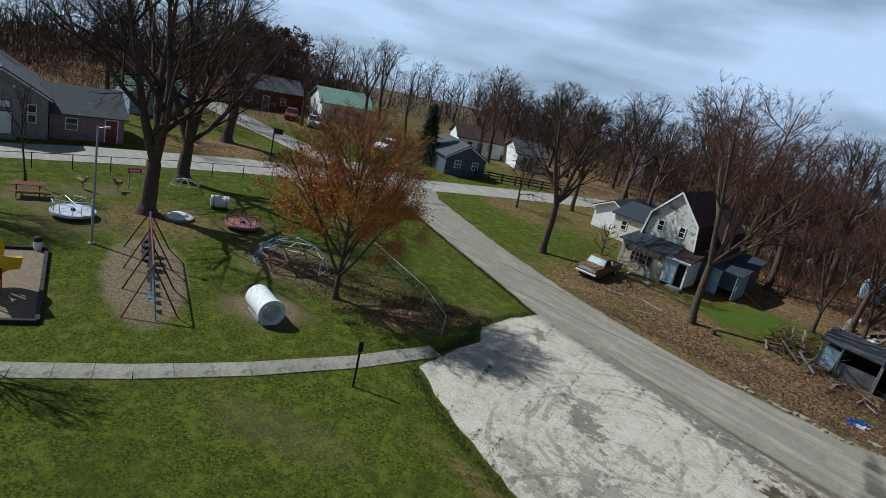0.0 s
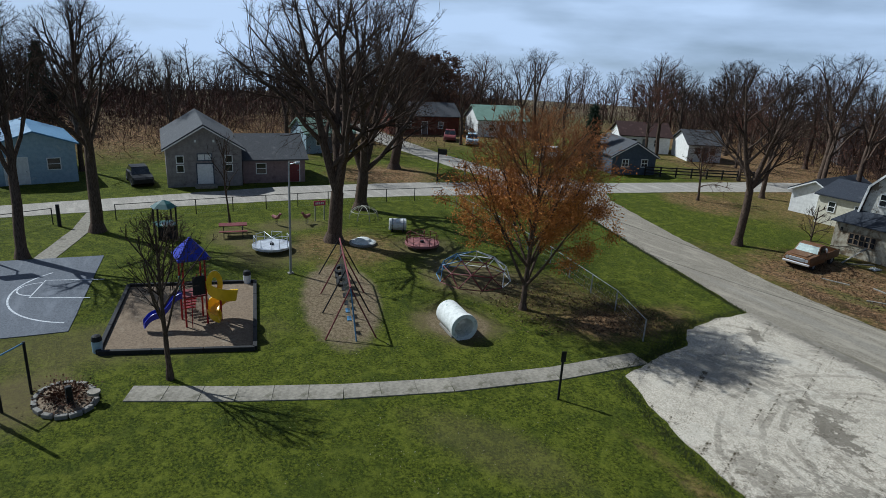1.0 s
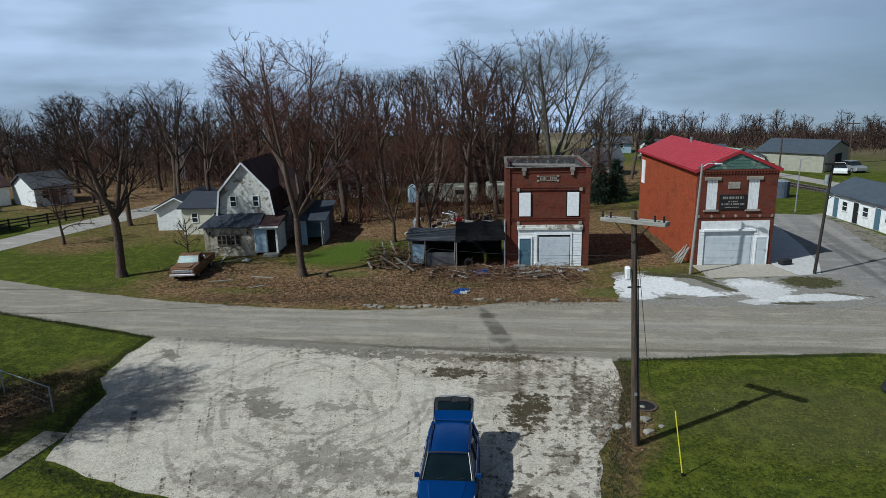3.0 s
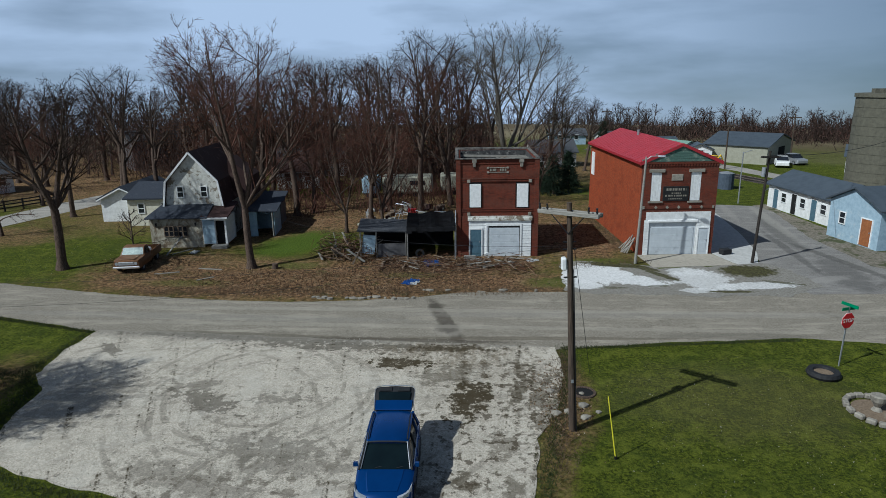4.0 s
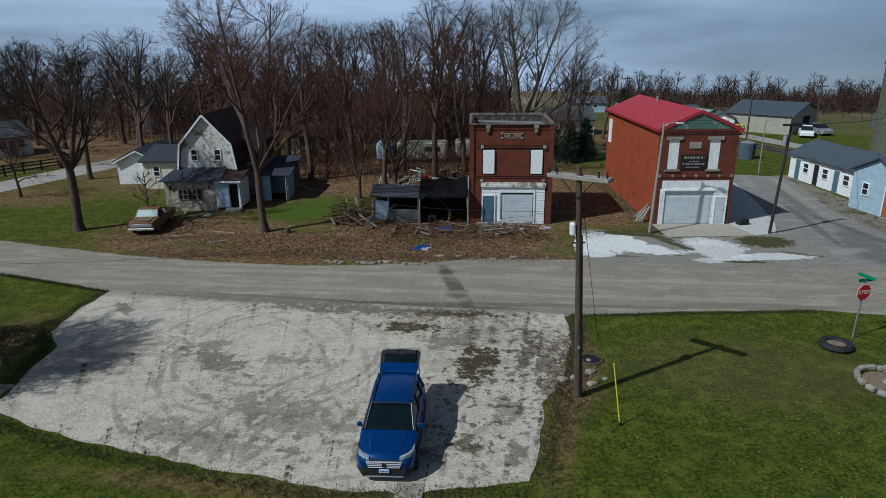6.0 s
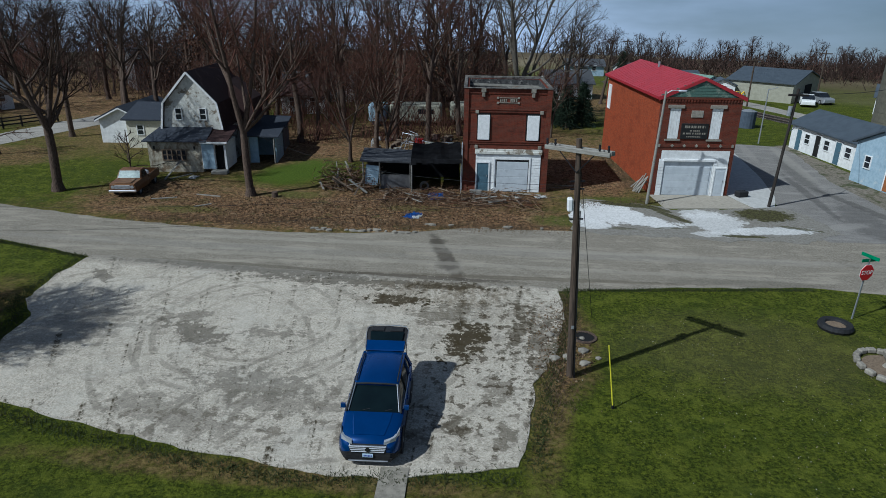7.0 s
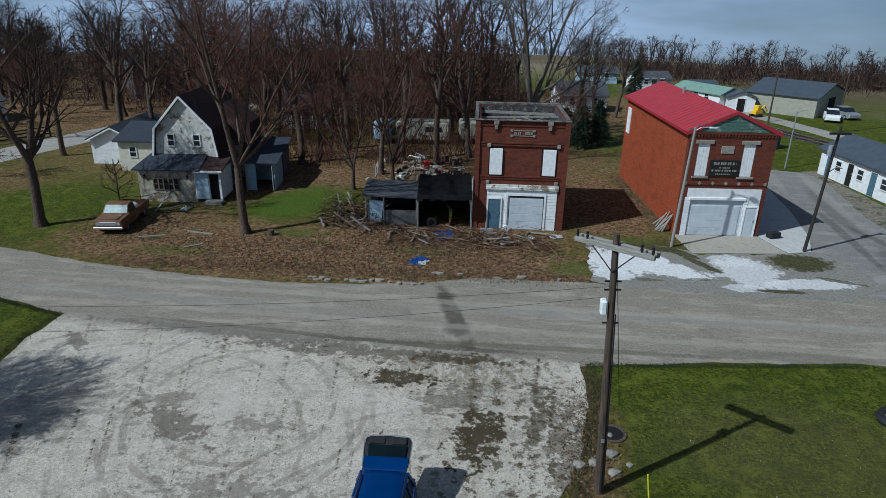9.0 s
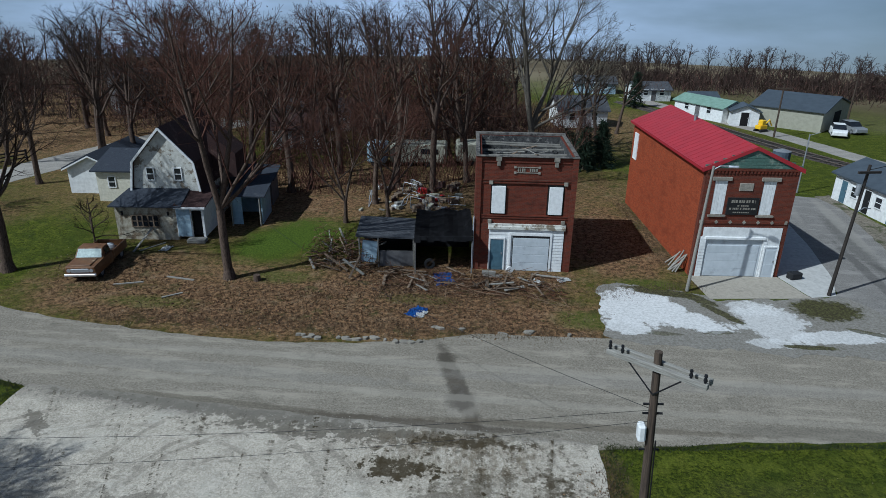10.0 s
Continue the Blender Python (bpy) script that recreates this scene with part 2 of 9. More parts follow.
def gravel_mat():
    m, b = base_mat("crushed_stone", 0.95, 0, 0.1)
    n, l = nodes_of(m)
    fine, mid = noise_at(m, 16, 10, 0.88), noise_at(m, 1.1, 9, 0.74)
    g = mixed(m, ramp(m, fine, 0.38, 0.62), (0.275, 0.242, 0.190), (0.67, 0.603, 0.497))
    g = mixed(m, math_of(m, "MULTIPLY", ramp(m, mid, 0.46, 0.66), 0.45), g, (0.235, 0.210, 0.170))
    for x, y, r, w in ((-7.2, 29.3, 3.0, 0.12), (-7.2, 29.2, 4.2, 0.14), (-7.4, 29.0, 4.7, 0.12), (-5, 29, 6.6, 0.14), (-5, 29, 8.1, 0.14), (-12, 26, 9.0, 0.16), (-12, 26, 7.4, 0.14), (2, 20, 9.0, 0.13), (2, 20, 10.5, 0.13)):
        g = mixed(m, math_of(m, "MULTIPLY", math_of(m, "MULTIPLY", band(m, x, y, r, w), ramp(m, noise_at(m, 0.35 + r * 0.03, 5, 0.7), 0.44, 0.54)), 0.45), g, (0.17, 0.148, 0.115))
    g = mixed(m, math_of(m, "MULTIPLY", ramp(m, noise_at(m, 2.6, 9, 0.75), 0.60, 0.68), 0.5), g, (0.125, 0.105, 0.078))
    g = mixed(m, math_of(m, "MULTIPLY", ramp(m, noise_at(m, 0.45, 5, 0.6), 0.5, 0.7), 0.4), g, (0.55, 0.508, 0.430))
    g = mixed(m, math_of(m, "MULTIPLY", ramp(m, noise_at(m, 1.6, 9, 0.75, (0.5, 1.6, 1)), 0.54, 0.65), 0.4), g, (0.185, 0.162, 0.127))
    for s in ((-5.9, 24.9, 2.3, 0.7, -6, 0.62), (-9.6, 28.2, 1.6, 0.5, -30, 0.8), (-6.6, 28.5, 1.0, 0.4, 0, 0.6), (-4.6, 23.9, 2.0, 0.6, 5, 0.5), (-10.6, 29.5, 0.9, 0.4, 10, 0.6), (-16.4, 33.0, 0.8, 0.3, -50, 0.75), (-14.5, 28, 2.6, 1.5, 40, 0.4),
              (-8, 23, 2.5, 0.7, -15, 0.5), (-1, 22.4, 1.2, 0.5, 0, 0.5), (-3.5, 33.7, 5.5, 0.4, -1, 0.85), (-9, 34.5, 6.5, 0.3, -5, 0.8)):
        g = mixed(m, math_of(m, "MULTIPLY", broken(m, s), s[5]), g, (0.135, 0.118, 0.092))
    for s in ((2.0, 27.5, 2.6, 6.0, -8, 0.8), (-0.5, 32.5, 3.5, 1.6, 0, 0.7), (-9, 27, 3.5, 1.6, -15, 0.35), (-5, 22.6, 7, 1.2, 5, 0.5)):
        speck = math_of(m, "MULTIPLY", spot(m, *s[:5], soft=0.5, rag=0.6, scale=0.8), ramp(m, noise_at(m, 2.0 + s[0] * 0.03, 8, 0.66), 0.552, 0.572))
        g = mixed(m, math_of(m, "MULTIPLY", speck, s[5]), g, (0.066, 0.050, 0.031))
    for s in ((1.2, 30.4, 1.6, 3.0, -12, 0.30), (-0.6, 33.0, 3.0, 1.5, 5, 0.55)):
        worn = math_of(m, "MULTIPLY", spot(m, *s[:5], soft=0.6, rag=0.8, scale=1.0), ramp(m, noise_at(m, 1.7, 10, 0.8, (2.2, 0.6, 1)), 0.42, 0.56))
        g = mixed(m, math_of(m, "MULTIPLY", worn, s[5]), g, (0.145, 0.112, 0.070))
    for s in ((-6, 35.2, 14, 1.0, -1, 0.85), (3.2, 34.6, 2.6, 0.7, 0, 0.7)):
        g = mixed(m, math_of(m, "MULTIPLY", spot(m, *s[:5], soft=0.5, rag=0.6, scale=0.8), s[5]), g, (0.175, 0.158, 0.130))
    for s in ((-2.2, 32.0, 1.2, 0.55, 0, 0.9), (1.1, 28.7, 0.75, 1.5, -10, 0.95), (0.3, 31, 1.5, 0.7, 30, 0.5), (3.2, 29.6, 0.35, 1.7, -15, 0.7), (2.4, 25.4, 0.5, 0.8, 0, 0.5), (0.3, 33.7, 1.8, 0.3, 0, 0.8),
              (1.0, 23.2, 0.4, 0.5, 0, 0.7), (2.6, 22.8, 0.3, 0.6, 0, 0.6), (4.4, 27, 0.9, 4, 5, 0.6), (3.3, 31.5, 0.3, 0.8, 0, 0.6)):
        g = mixed(m, math_of(m, "MULTIPLY", broken(m, s), s[5]), g, (0.046, 0.034, 0.016))
    l.new(g, b.inputs["Base Color"])
    bumped(m, b, math_of(m, "ADD", fine, math_of(m, "MULTIPLY", mid, 2.0)), 0.5, 0.07)
    return m


def asphalt_mat(name, c1, c2, spots=()):
    m, b = base_mat(name, 0.9, 0, 0.25)
    n, l = nodes_of(m)
    fine = noise_at(m, 12, 10, 0.85)
    g = mixed(m, ramp(m, fine, 0.36, 0.64), tuple(v * 0.85 for v in c1), tuple(v * 1.1 for v in c2))
    g = mixed(m, math_of(m, "MULTIPLY", ramp(m, noise_at(m, 0.9, 8, 0.7, (0.35, 1.6, 1)), 0.47, 0.66), 0.65), g, tuple(v * 1.3 for v in c2))
    g = mixed(m, math_of(m, "MULTIPLY", ramp(m, noise_at(m, 0.5, 8, 0.75), 0.56, 0.7), 0.5), g, tuple(v * 0.6 for v in c1))
    for s in spots:
        g = mixed(m, math_of(m, "MULTIPLY", spot(m, *s[:5], soft=0.3, rag=0.6, scale=1.8), s[5]), g, s[6])
    crack = n.new("ShaderNodeTexVoronoi")
    crack.feature = "DISTANCE_TO_EDGE"
    crack.inputs["Scale"].default_value = 0.45
    co, wob = n.new("ShaderNodeTexCoord"), n.new("ShaderNodeVectorMath")
    wob.operation = "ADD"
    nz = n.new("ShaderNodeTexNoise")
    nz.inputs["Scale"].default_value, nz.inputs["Detail"].default_value = 1.2, 6
    l.new(co.outputs["Object"], nz.inputs["Vector"])
    l.new(co.outputs["Object"], wob.inputs[0])
    l.new(nz.outputs["Color"], wob.inputs[1])
    l.new(wob.outputs["Vector"], crack.inputs["Vector"])
    g = mixed(m, math_of(m, "MULTIPLY", ramp(m, math_of(m, "SUBTRACT", 0.03, crack.outputs["Distance"]), 0, 0.03), 0.13), g, tuple(v * 0.5 for v in c1))
    l.new(g, b.inputs["Base Color"])
    bumped(m, b, fine, 0.3, 0.02)
    return m


def brick_mat(name, c1, c2, mortar, stain):
    m, b = base_mat(name, 0.9, 0, 0.15)
    n, l = nodes_of(m)
    co, tex = n.new("ShaderNodeTexCoord"), n.new("ShaderNodeTexBrick")
    sep, com = n.new("ShaderNodeSeparateXYZ"), n.new("ShaderNodeCombineXYZ")
    l.new(co.outputs["Object"], sep.inputs["Vector"])
    l.new(math_of(m, "ADD", sep.outputs["X"], sep.outputs["Y"]), com.inputs["X"])
    l.new(sep.outputs["Z"], com.inputs["Y"])
    l.new(com.outputs["Vector"], tex.inputs["Vector"])
    tex.inputs["Scale"].default_value = 1.0
    tex.inputs["Brick Width"].default_value, tex.inputs["Row Height"].default_value, tex.inputs["Mortar Size"].default_value = 0.21, 0.075, 0.008
    tex.inputs["Color1"].default_value, tex.inputs["Color2"].default_value, tex.inputs["Mortar"].default_value = (*c1, 1), (*c2, 1), (*mortar, 1)
    tex.inputs["Bias"].default_value = -0.1
    col = mixed(m, math_of(m, "MULTIPLY", ramp(m, noise_at(m, 7, 9, 0.75), 0.45, 0.7), 0.55), tex.outputs["Color"], tuple(v * 0.55 for v in c1))
    col = mixed(m, math_of(m, "MULTIPLY", ramp(m, noise_at(m, 0.7, 8, 0.7, (1, 1, 1.8)), 0.48, 0.68), 0.6), col, stain)
    l.new(col, b.inputs["Base Color"])
    bumped(m, b, tex.outputs["Fac"], -0.4, 0.012)
    return m


M_GRAVEL = gravel_mat()
M_ROAD = asphalt_mat("worn_asphalt", (0.145, 0.126, 0.097), (0.268, 0.238, 0.188),
                     ((-0.4, 37.4, 0.42, 3.4, 18, 0.8, (0.072, 0.060, 0.045)), (-0.1, 36.0, 0.7, 0.9, 0, 0.5, (0.30, 0.27, 0.22)), (-1.0, 39.6, 0.5, 0.4, 0, 0.5, (0.05, 0.042, 0.03)), (-0.2, 36.4, 0.6, 0.8, 0, 0.6, (0.06, 0.05, 0.04)), (-2, 34.6, 5, 0.25, -2, 0.7, (0.06, 0.048, 0.035)),
                      (-14, 37.6, 12, 0.5, -2, 0.25, (0.26, 0.245, 0.215)), (10, 38.4, 12, 0.5, 1, 0.3, (0.27, 0.25, 0.22)), (14, 35.5, 4, 0.4, 2, 0.4, (0.10, 0.09, 0.07)), (-2, 38.9, 22, 0.28, -0.5, 0.4, (0.33, 0.30, 0.245)), (-2, 36.5, 20, 0.25, -1, 0.38, (0.32, 0.29, 0.235)), (4, 35.0, 7, 0.22, 1, 0.55, (0.085, 0.068, 0.045)), (-9, 35.1, 6, 0.18, -4, 0.5, (0.09, 0.075, 0.052))))
M_STREET = asphalt_mat("pale_old_asphalt", (0.225, 0.206, 0.178), (0.315, 0.290, 0.252))
M_STREET_B = asphalt_mat("patched_asphalt", (0.150, 0.140, 0.125), (0.225, 0.210, 0.190), ((25, 46, 1.2, 4, -10, 0.5, (0.07, 0.065, 0.06)), (26, 58, 0.7, 6, -8, 0.45, (0.075, 0.07, 0.062)), (24.2, 52, 0.35, 6, -6, 0.55, (0.065, 0.06, 0.055)), (26.4, 49, 0.4, 5, 12, 0.55, (0.06, 0.055, 0.048)), (23.4, 45, 1.6, 0.5, 20, 0.5, (0.30, 0.28, 0.25)), (27.2, 62, 0.5, 7, -8, 0.6, (0.28, 0.26, 0.225)), (25, 66, 0.4, 4, -10, 0.5, (0.27, 0.25, 0.22)), (27.5, 44.5, 2.2, 0.5, 30, 0.5, (0.07, 0.06, 0.05))))
M_COURT = asphalt_mat("sealed_court", (0.085, 0.095, 0.115), (0.125, 0.135, 0.155))
M_WALK = mat("pale_concrete", (0.265, 0.240, 0.195), (0.165, 0.150, 0.120), 6, 0.9, wear=(0.10, 0.092, 0.062), wscale=1.2, vary=0.2)
M_APRON = mat("clean_concrete", (0.36, 0.325, 0.265), (0.29, 0.26, 0.21), 5, 0.9, wear=(0.24, 0.215, 0.175))
M_SLAB = mat("pale_slab_concrete", (0.48, 0.47, 0.44), (0.38, 0.37, 0.345), 3, 0.85, wear=(0.30, 0.29, 0.27))


def lime_mat():
    """White lime rock in ragged patches on dirty gravel."""
    m, b = base_mat("white_lime_rock", 0.95, 0, 0.1)
    n, l = nodes_of(m)
    fine = noise_at(m, 7, 10, 0.8)
    g = mixed(m, ramp(m, fine, 0.35, 0.65), (0.150, 0.138, 0.115), (0.270, 0.252, 0.220))
    white = mixed(m, ramp(m, fine, 0.35, 0.6), (0.46, 0.45, 0.43), (0.68, 0.67, 0.65))
    for s in ((8.8, 45.9, 2.2, 2.3, -30, 0.97), (11.2, 44.6, 2.1, 1.0, -25, 0.95), (8.0, 43.6, 1.2, 0.9, 0, 0.85), (10.4, 46.4, 1.5, 0.7, -45, 0.95), (15.6, 44.8, 1.7, 2.2, 0, 0.72), (15.2, 46.4, 1.3, 0.9, 0, 0.6), (18.4, 43.6, 2.6, 0.7, 8, 0.75), (14.6, 42.6, 1.0, 0.5, 0, 0.6)):
        g = mixed(m, math_of(m, "MULTIPLY", spot(m, *s[:5], soft=0.10, rag=0.7, scale=1.3), s[5]), g, white)
    for s in ((19.2, 46.7, 1.8, 1.25, 5, 0.97), (13.3, 45.6, 1.5, 0.30, -55, 0.9), (10.6, 48.0, 2.0, 0.5, -12, 0.95), (12.6, 47.2, 0.9, 0.4, -40, 0.9), (16.6, 42.4, 1.3, 0.22, 0, 0.9), (20.2, 44.2, 1.4, 0.22, -20, 0.8), (9.6, 43.0, 0.9, 0.2, 0, 0.6), (12.4, 43.4, 0.8, 0.2, 10, 0.6)):
        g = mixed(m, math_of(m, "MULTIPLY", spot(m, *s[:5], soft=0.15, rag=0.7, scale=1.6), s[5]), g, mixed(m, ramp(m, fine, 0.4, 0.6), (0.030, 0.026, 0.014), (0.082, 0.078, 0.026)))
    l.new(g, b.inputs["Base Color"])
    bumped(m, b, fine, 0.6, 0.05)
    return m


M_LIME = lime_mat()
M_MULCH = mat("wood_chips", (0.20, 0.150, 0.100), (0.125, 0.090, 0.060), 10, 0.95, bump=0.6, wear=(0.26, 0.215, 0.155), wscale=0.8)
M_PAINT_LINE = mat("court_paint", (0.55, 0.57, 0.60), (0.30, 0.32, 0.35), 6, 0.8)
M_BRICK_DARK = brick_mat("dark_red_brick", (0.150, 0.034, 0.018), (0.092, 0.023, 0.014), (0.10, 0.062, 0.045), (0.045, 0.018, 0.013))
M_BRICK_ORANGE = brick_mat("orange_red_brick", (0.32, 0.062, 0.020), (0.20, 0.038, 0.014), (0.21, 0.075, 0.038), (0.15, 0.032, 0.014))
M_WHITE = mat("white_paint", (0.74, 0.74, 0.72), (0.60, 0.60, 0.58), 3, 0.6, bump=0.05, wear=(0.46, 0.45, 0.42), wscale=1.6, wlo=0.6, whi=0.78)
M_PEEL = mat("peeling_white_siding", (0.64, 0.63, 0.57), (0.47, 0.455, 0.40), 4, 0.8, bump=0.1, wear=(0.20, 0.165, 0.12), wscale=1.3, wlo=0.52, whi=0.60)
M_PORCH = mat("stained_porch_siding", (0.46, 0.42, 0.33), (0.30, 0.26, 0.19), 3, 0.85, bump=0.1, wear=(0.17, 0.125, 0.08), wscale=1.6, wlo=0.46, whi=0.62)
M_TRIM = mat("white_trim", (0.78, 0.78, 0.76), (0.66, 0.66, 0.64), 5, 0.6, bump=0.03)
M_SIDING_C = mat("cream_siding", (0.62, 0.59, 0.48), (0.50, 0.47, 0.37), 5, 0.8)
M_DOORGREY = mat("grey_white_door", (0.52, 0.55, 0.57), (0.44, 0.47, 0.49), 1.5, 0.5, bump=0.03, wear=(0.36, 0.38, 0.40))
M_GREY_SIDING = mat("grey_siding", (0.135, 0.130, 0.130), (0.105, 0.10, 0.10), 3, 0.85)
M_BLUEGREY = mat("slate_blue_siding", (0.075, 0.095, 0.125), (0.055, 0.070, 0.095), 3, 0.8)
M_PALEBLUE = mat("pale_blue_siding", (0.33, 0.43, 0.50), (0.25, 0.34, 0.41), 3, 0.75, wear=(0.42, 0.48, 0.50))
M_SHINGLE = mat("grey_shingles", (0.075, 0.078, 0.085), (0.045, 0.047, 0.053), 9, 0.9, bump=0.4, wear=(0.11, 0.11, 0.115))
M_SHINGLE_B = mat("blue_black_shingles", (0.036, 0.042, 0.055), (0.022, 0.026, 0.036), 9, 0.85, bump=0.4, wear=(0.065, 0.07, 0.08))
M_SHINGLE_R = mat("dark_red_shingles", (0.048, 0.023, 0.020), (0.028, 0.015, 0.014), 9, 0.9, bump=0.4, wear=(0.10, 0.06, 0.05))
M_SHINGLE_G = mat("weathered_green_shingles", (0.085, 0.150, 0.120), (0.060, 0.105, 0.085), 7, 0.9, bump=0.4, wear=(0.20, 0.24, 0.19), wscale=1.6, wlo=0.5, whi=0.62)
M_REDROOF = mat("red_metal_roof", (0.34, 0.020, 0.028), (0.28, 0.017, 0.024), 1.2, 0.5, metal=0.0, bump=0.02, spec=0.5)
M_GREENROOF = mat("green_metal_roof", (0.20, 0.30, 0.24), (0.15, 0.23, 0.18), 2, 0.6)
M_STEELROOF = mat("grey_metal_roof", (0.066, 0.080, 0.095), (0.050, 0.061, 0.074), 1.5, 0.55)
M_TAN = mat("tan_metal_siding", (0.33, 0.32, 0.25), (0.27, 0.26, 0.20), 2, 0.6)
M_SILO = mat("silo_concrete", (0.115, 0.108, 0.080), (0.085, 0.080, 0.060), 2.5, 0.95, wear=(0.10, 0.09, 0.065))
M_WOODPOLE = mat("weathered_pole_wood", (0.092, 0.066, 0.047), (0.038, 0.028, 0.021), 5, 0.95, bump=0.4, stretch=(4, 4, 0.3))
M_TARPOLE = mat("tarred_pole_wood", (0.040, 0.032, 0.026), (0.018, 0.015, 0.013), 5, 0.9, bump=0.4, stretch=(4, 4, 0.3))
M_GREYWOOD = mat("grey_board_wood", (0.30, 0.285, 0.25), (0.17, 0.155, 0.13), 6, 0.9, stretch=(0.4, 6, 6))
M_SCRAPWOOD = mat("scrap_wood", (0.22, 0.165, 0.115), (0.10, 0.072, 0.050), 6, 0.95, wear=(0.05, 0.036, 0.026), vary=0.8)
M_DARKMETAL = mat("dark_steel", (0.030, 0.030, 0.033), (0.018, 0.018, 0.020), 8, 0.55, metal=0.6, bump=0.02)
M_GALV = mat("galvanised_steel", (0.36, 0.37, 0.38), (0.27, 0.28, 0.29), 6, 0.5, metal=0.5, bump=0.02)
M_WHITEMETAL = mat("silver_painted_steel", (0.60, 0.62, 0.66), (0.46, 0.48, 0.52), 4, 0.4, metal=0.3, wear=(0.30, 0.27, 0.25), wscale=2)
M_REDMETAL = mat("faded_red_steel", (0.17, 0.032, 0.034), (0.12, 0.026, 0.030), 5, 0.6, wear=(0.09, 0.05, 0.045), wscale=3)
M_PINKMETAL = mat("sun_faded_red_deck", (0.30, 0.13, 0.12), (0.22, 0.085, 0.085), 5, 0.7, wear=(0.17, 0.10, 0.085), wscale=2)
M_BLUEMETAL = mat("light_blue_steel", (0.10, 0.22, 0.36), (0.08, 0.17, 0.28), 5, 0.5)
M_YELLOW = mat("yellow_plastic", (0.80, 0.50, 0.012), (0.70, 0.42, 0.010), 2, 0.35, bump=0.02, spec=0.5)
M_BLUE = mat("blue_plastic", (0.022, 0.030, 0.36), (0.018, 0.024, 0.28), 2, 0.35, bump=0.02, spec=0.5)
M_REDPLASTIC = mat("red_plastic", (0.36, 0.020, 0.020), (0.28, 0.016, 0.016), 2, 0.4, bump=0.02)
M_TEAL = mat("teal_plastic", (0.02, 0.085, 0.085), (0.015, 0.06, 0.06), 2, 0.5, bump=0.02)
M_BLACK = mat("black_rubber", (0.014, 0.014, 0.015), (0.022, 0.022, 0.023), 8, 0.75, bump=0.1)
M_TARP = mat("black_tarp", (0.009, 0.009, 0.010), (0.017, 0.017, 0.019), 2.5, 0.8, bump=0.3, spec=0.12)
M_TARP_BLUE = mat("blue_tarp", (0.03, 0.12, 0.42), (0.02, 0.08, 0.30), 3, 0.5, bump=0.3)
M_PIPE = mat("white_painted_concrete", (0.66, 0.67, 0.64), (0.52, 0.53, 0.50), 5, 0.8, wear=(0.30, 0.38, 0.36), wscale=2.4, wlo=0.58, whi=0.66)
M_CONCRETE = mat("grey_concrete", (0.24, 0.225, 0.20), (0.17, 0.16, 0.14), 7, 0.9)
M_BARK = mat("grey_brown_bark", (0.128, 0.092, 0.070), (0.042, 0.031, 0.025), 7, 0.95, bump=0.6, stretch=(3, 3, 0.6), spec=0.05)
M_BARK_PALE = mat("pale_bark", (0.1425, 0.1260, 0.1013), (0.0750, 0.0645, 0.0510), 6, 0.95, bump=0.4, stretch=(3, 3, 0.6))
M_TWIG = mat("brown_twigs", (0.066, 0.047, 0.037), (0.033, 0.024, 0.019), 3, 0.95, bump=0, vary=0.4, spec=0.05)
M_TWIG_RED = mat("red_brown_budding_twigs", (0.1232, 0.0592, 0.0415), (0.0592, 0.0306, 0.0236), 3, 0.95, bump=0, vary=0.5, spec=0.05)
M_TWIG_ORANGE = mat("orange_brown_twigs", (0.25, 0.115, 0.048), (0.13, 0.062, 0.032), 3, 0.95, bump=0, spec=0.05)
M_TWIG_PALE = mat("pale_twigs", (0.1400, 0.1204, 0.0924), (0.0840, 0.0700, 0.0546), 3, 0.95, bump=0, spec=0.05)
M_LEAF_ORANGE = mat("orange_brown_leaves", (0.46, 0.185, 0.032), (0.29, 0.100, 0.022), 1.2, 0.8, bump=0)
M_LEAF_RUST = mat("rust_leaves", (0.1013, 0.0465, 0.0225), (0.0638, 0.0300, 0.0165), 0.8, 0.9, bump=0)
M_NEEDLE = mat("dark_conifer_needles", (0.016, 0.030, 0.014), (0.010, 0.019, 0.010), 3, 0.9, bump=0, vary=0.3)
M_WOODS = mat("bare_woods", (0.072, 0.049, 0.040), (0.034, 0.025, 0.020), 0.35, 0.98, bump=0, spec=0.05)
M_GLASS_DARK = mat("dark_window_glass", (0.020, 0.023, 0.028), (0.012, 0.014, 0.018), 1, 0.12, bump=0, spec=0.6)
M_CARGLASS = mat("tinted_car_glass", (0.006, 0.012, 0.014), (0.004, 0.008, 0.010), 1, 0.10, bump=0, spec=0.22)
M_CHROME = mat("chrome", (0.85, 0.86, 0.88), (0.78, 0.79, 0.81), 2, 0.28, metal=0.75, bump=0)
M_CARBLUE = mat("metallic_blue_paint", (0.005, 0.046, 0.185), (0.004, 0.040, 0.165), 2, 0.18, metal=0.45, bump=0, spec=0.6)
M_SILVERTRIM = mat("silver_trim", (0.5, 0.51, 0.53), (0.42, 0.43, 0.45), 3, 0.3, metal=0.8, bump=0)
M_HEADLAMP = mat("clear_headlamp", (0.50, 0.52, 0.55), (0.38, 0.40, 0.43), 6, 0.12, metal=0.4, bump=0)
M_TAILLAMP = mat("red_taillamp", (0.30, 0.008, 0.010), (0.22, 0.006, 0.008), 6, 0.2, bump=0)
M_PLATE = mat("pale_blue_plate", (0.50, 0.62, 0.72), (0.42, 0.54, 0.64), 8, 0.5, bump=0)
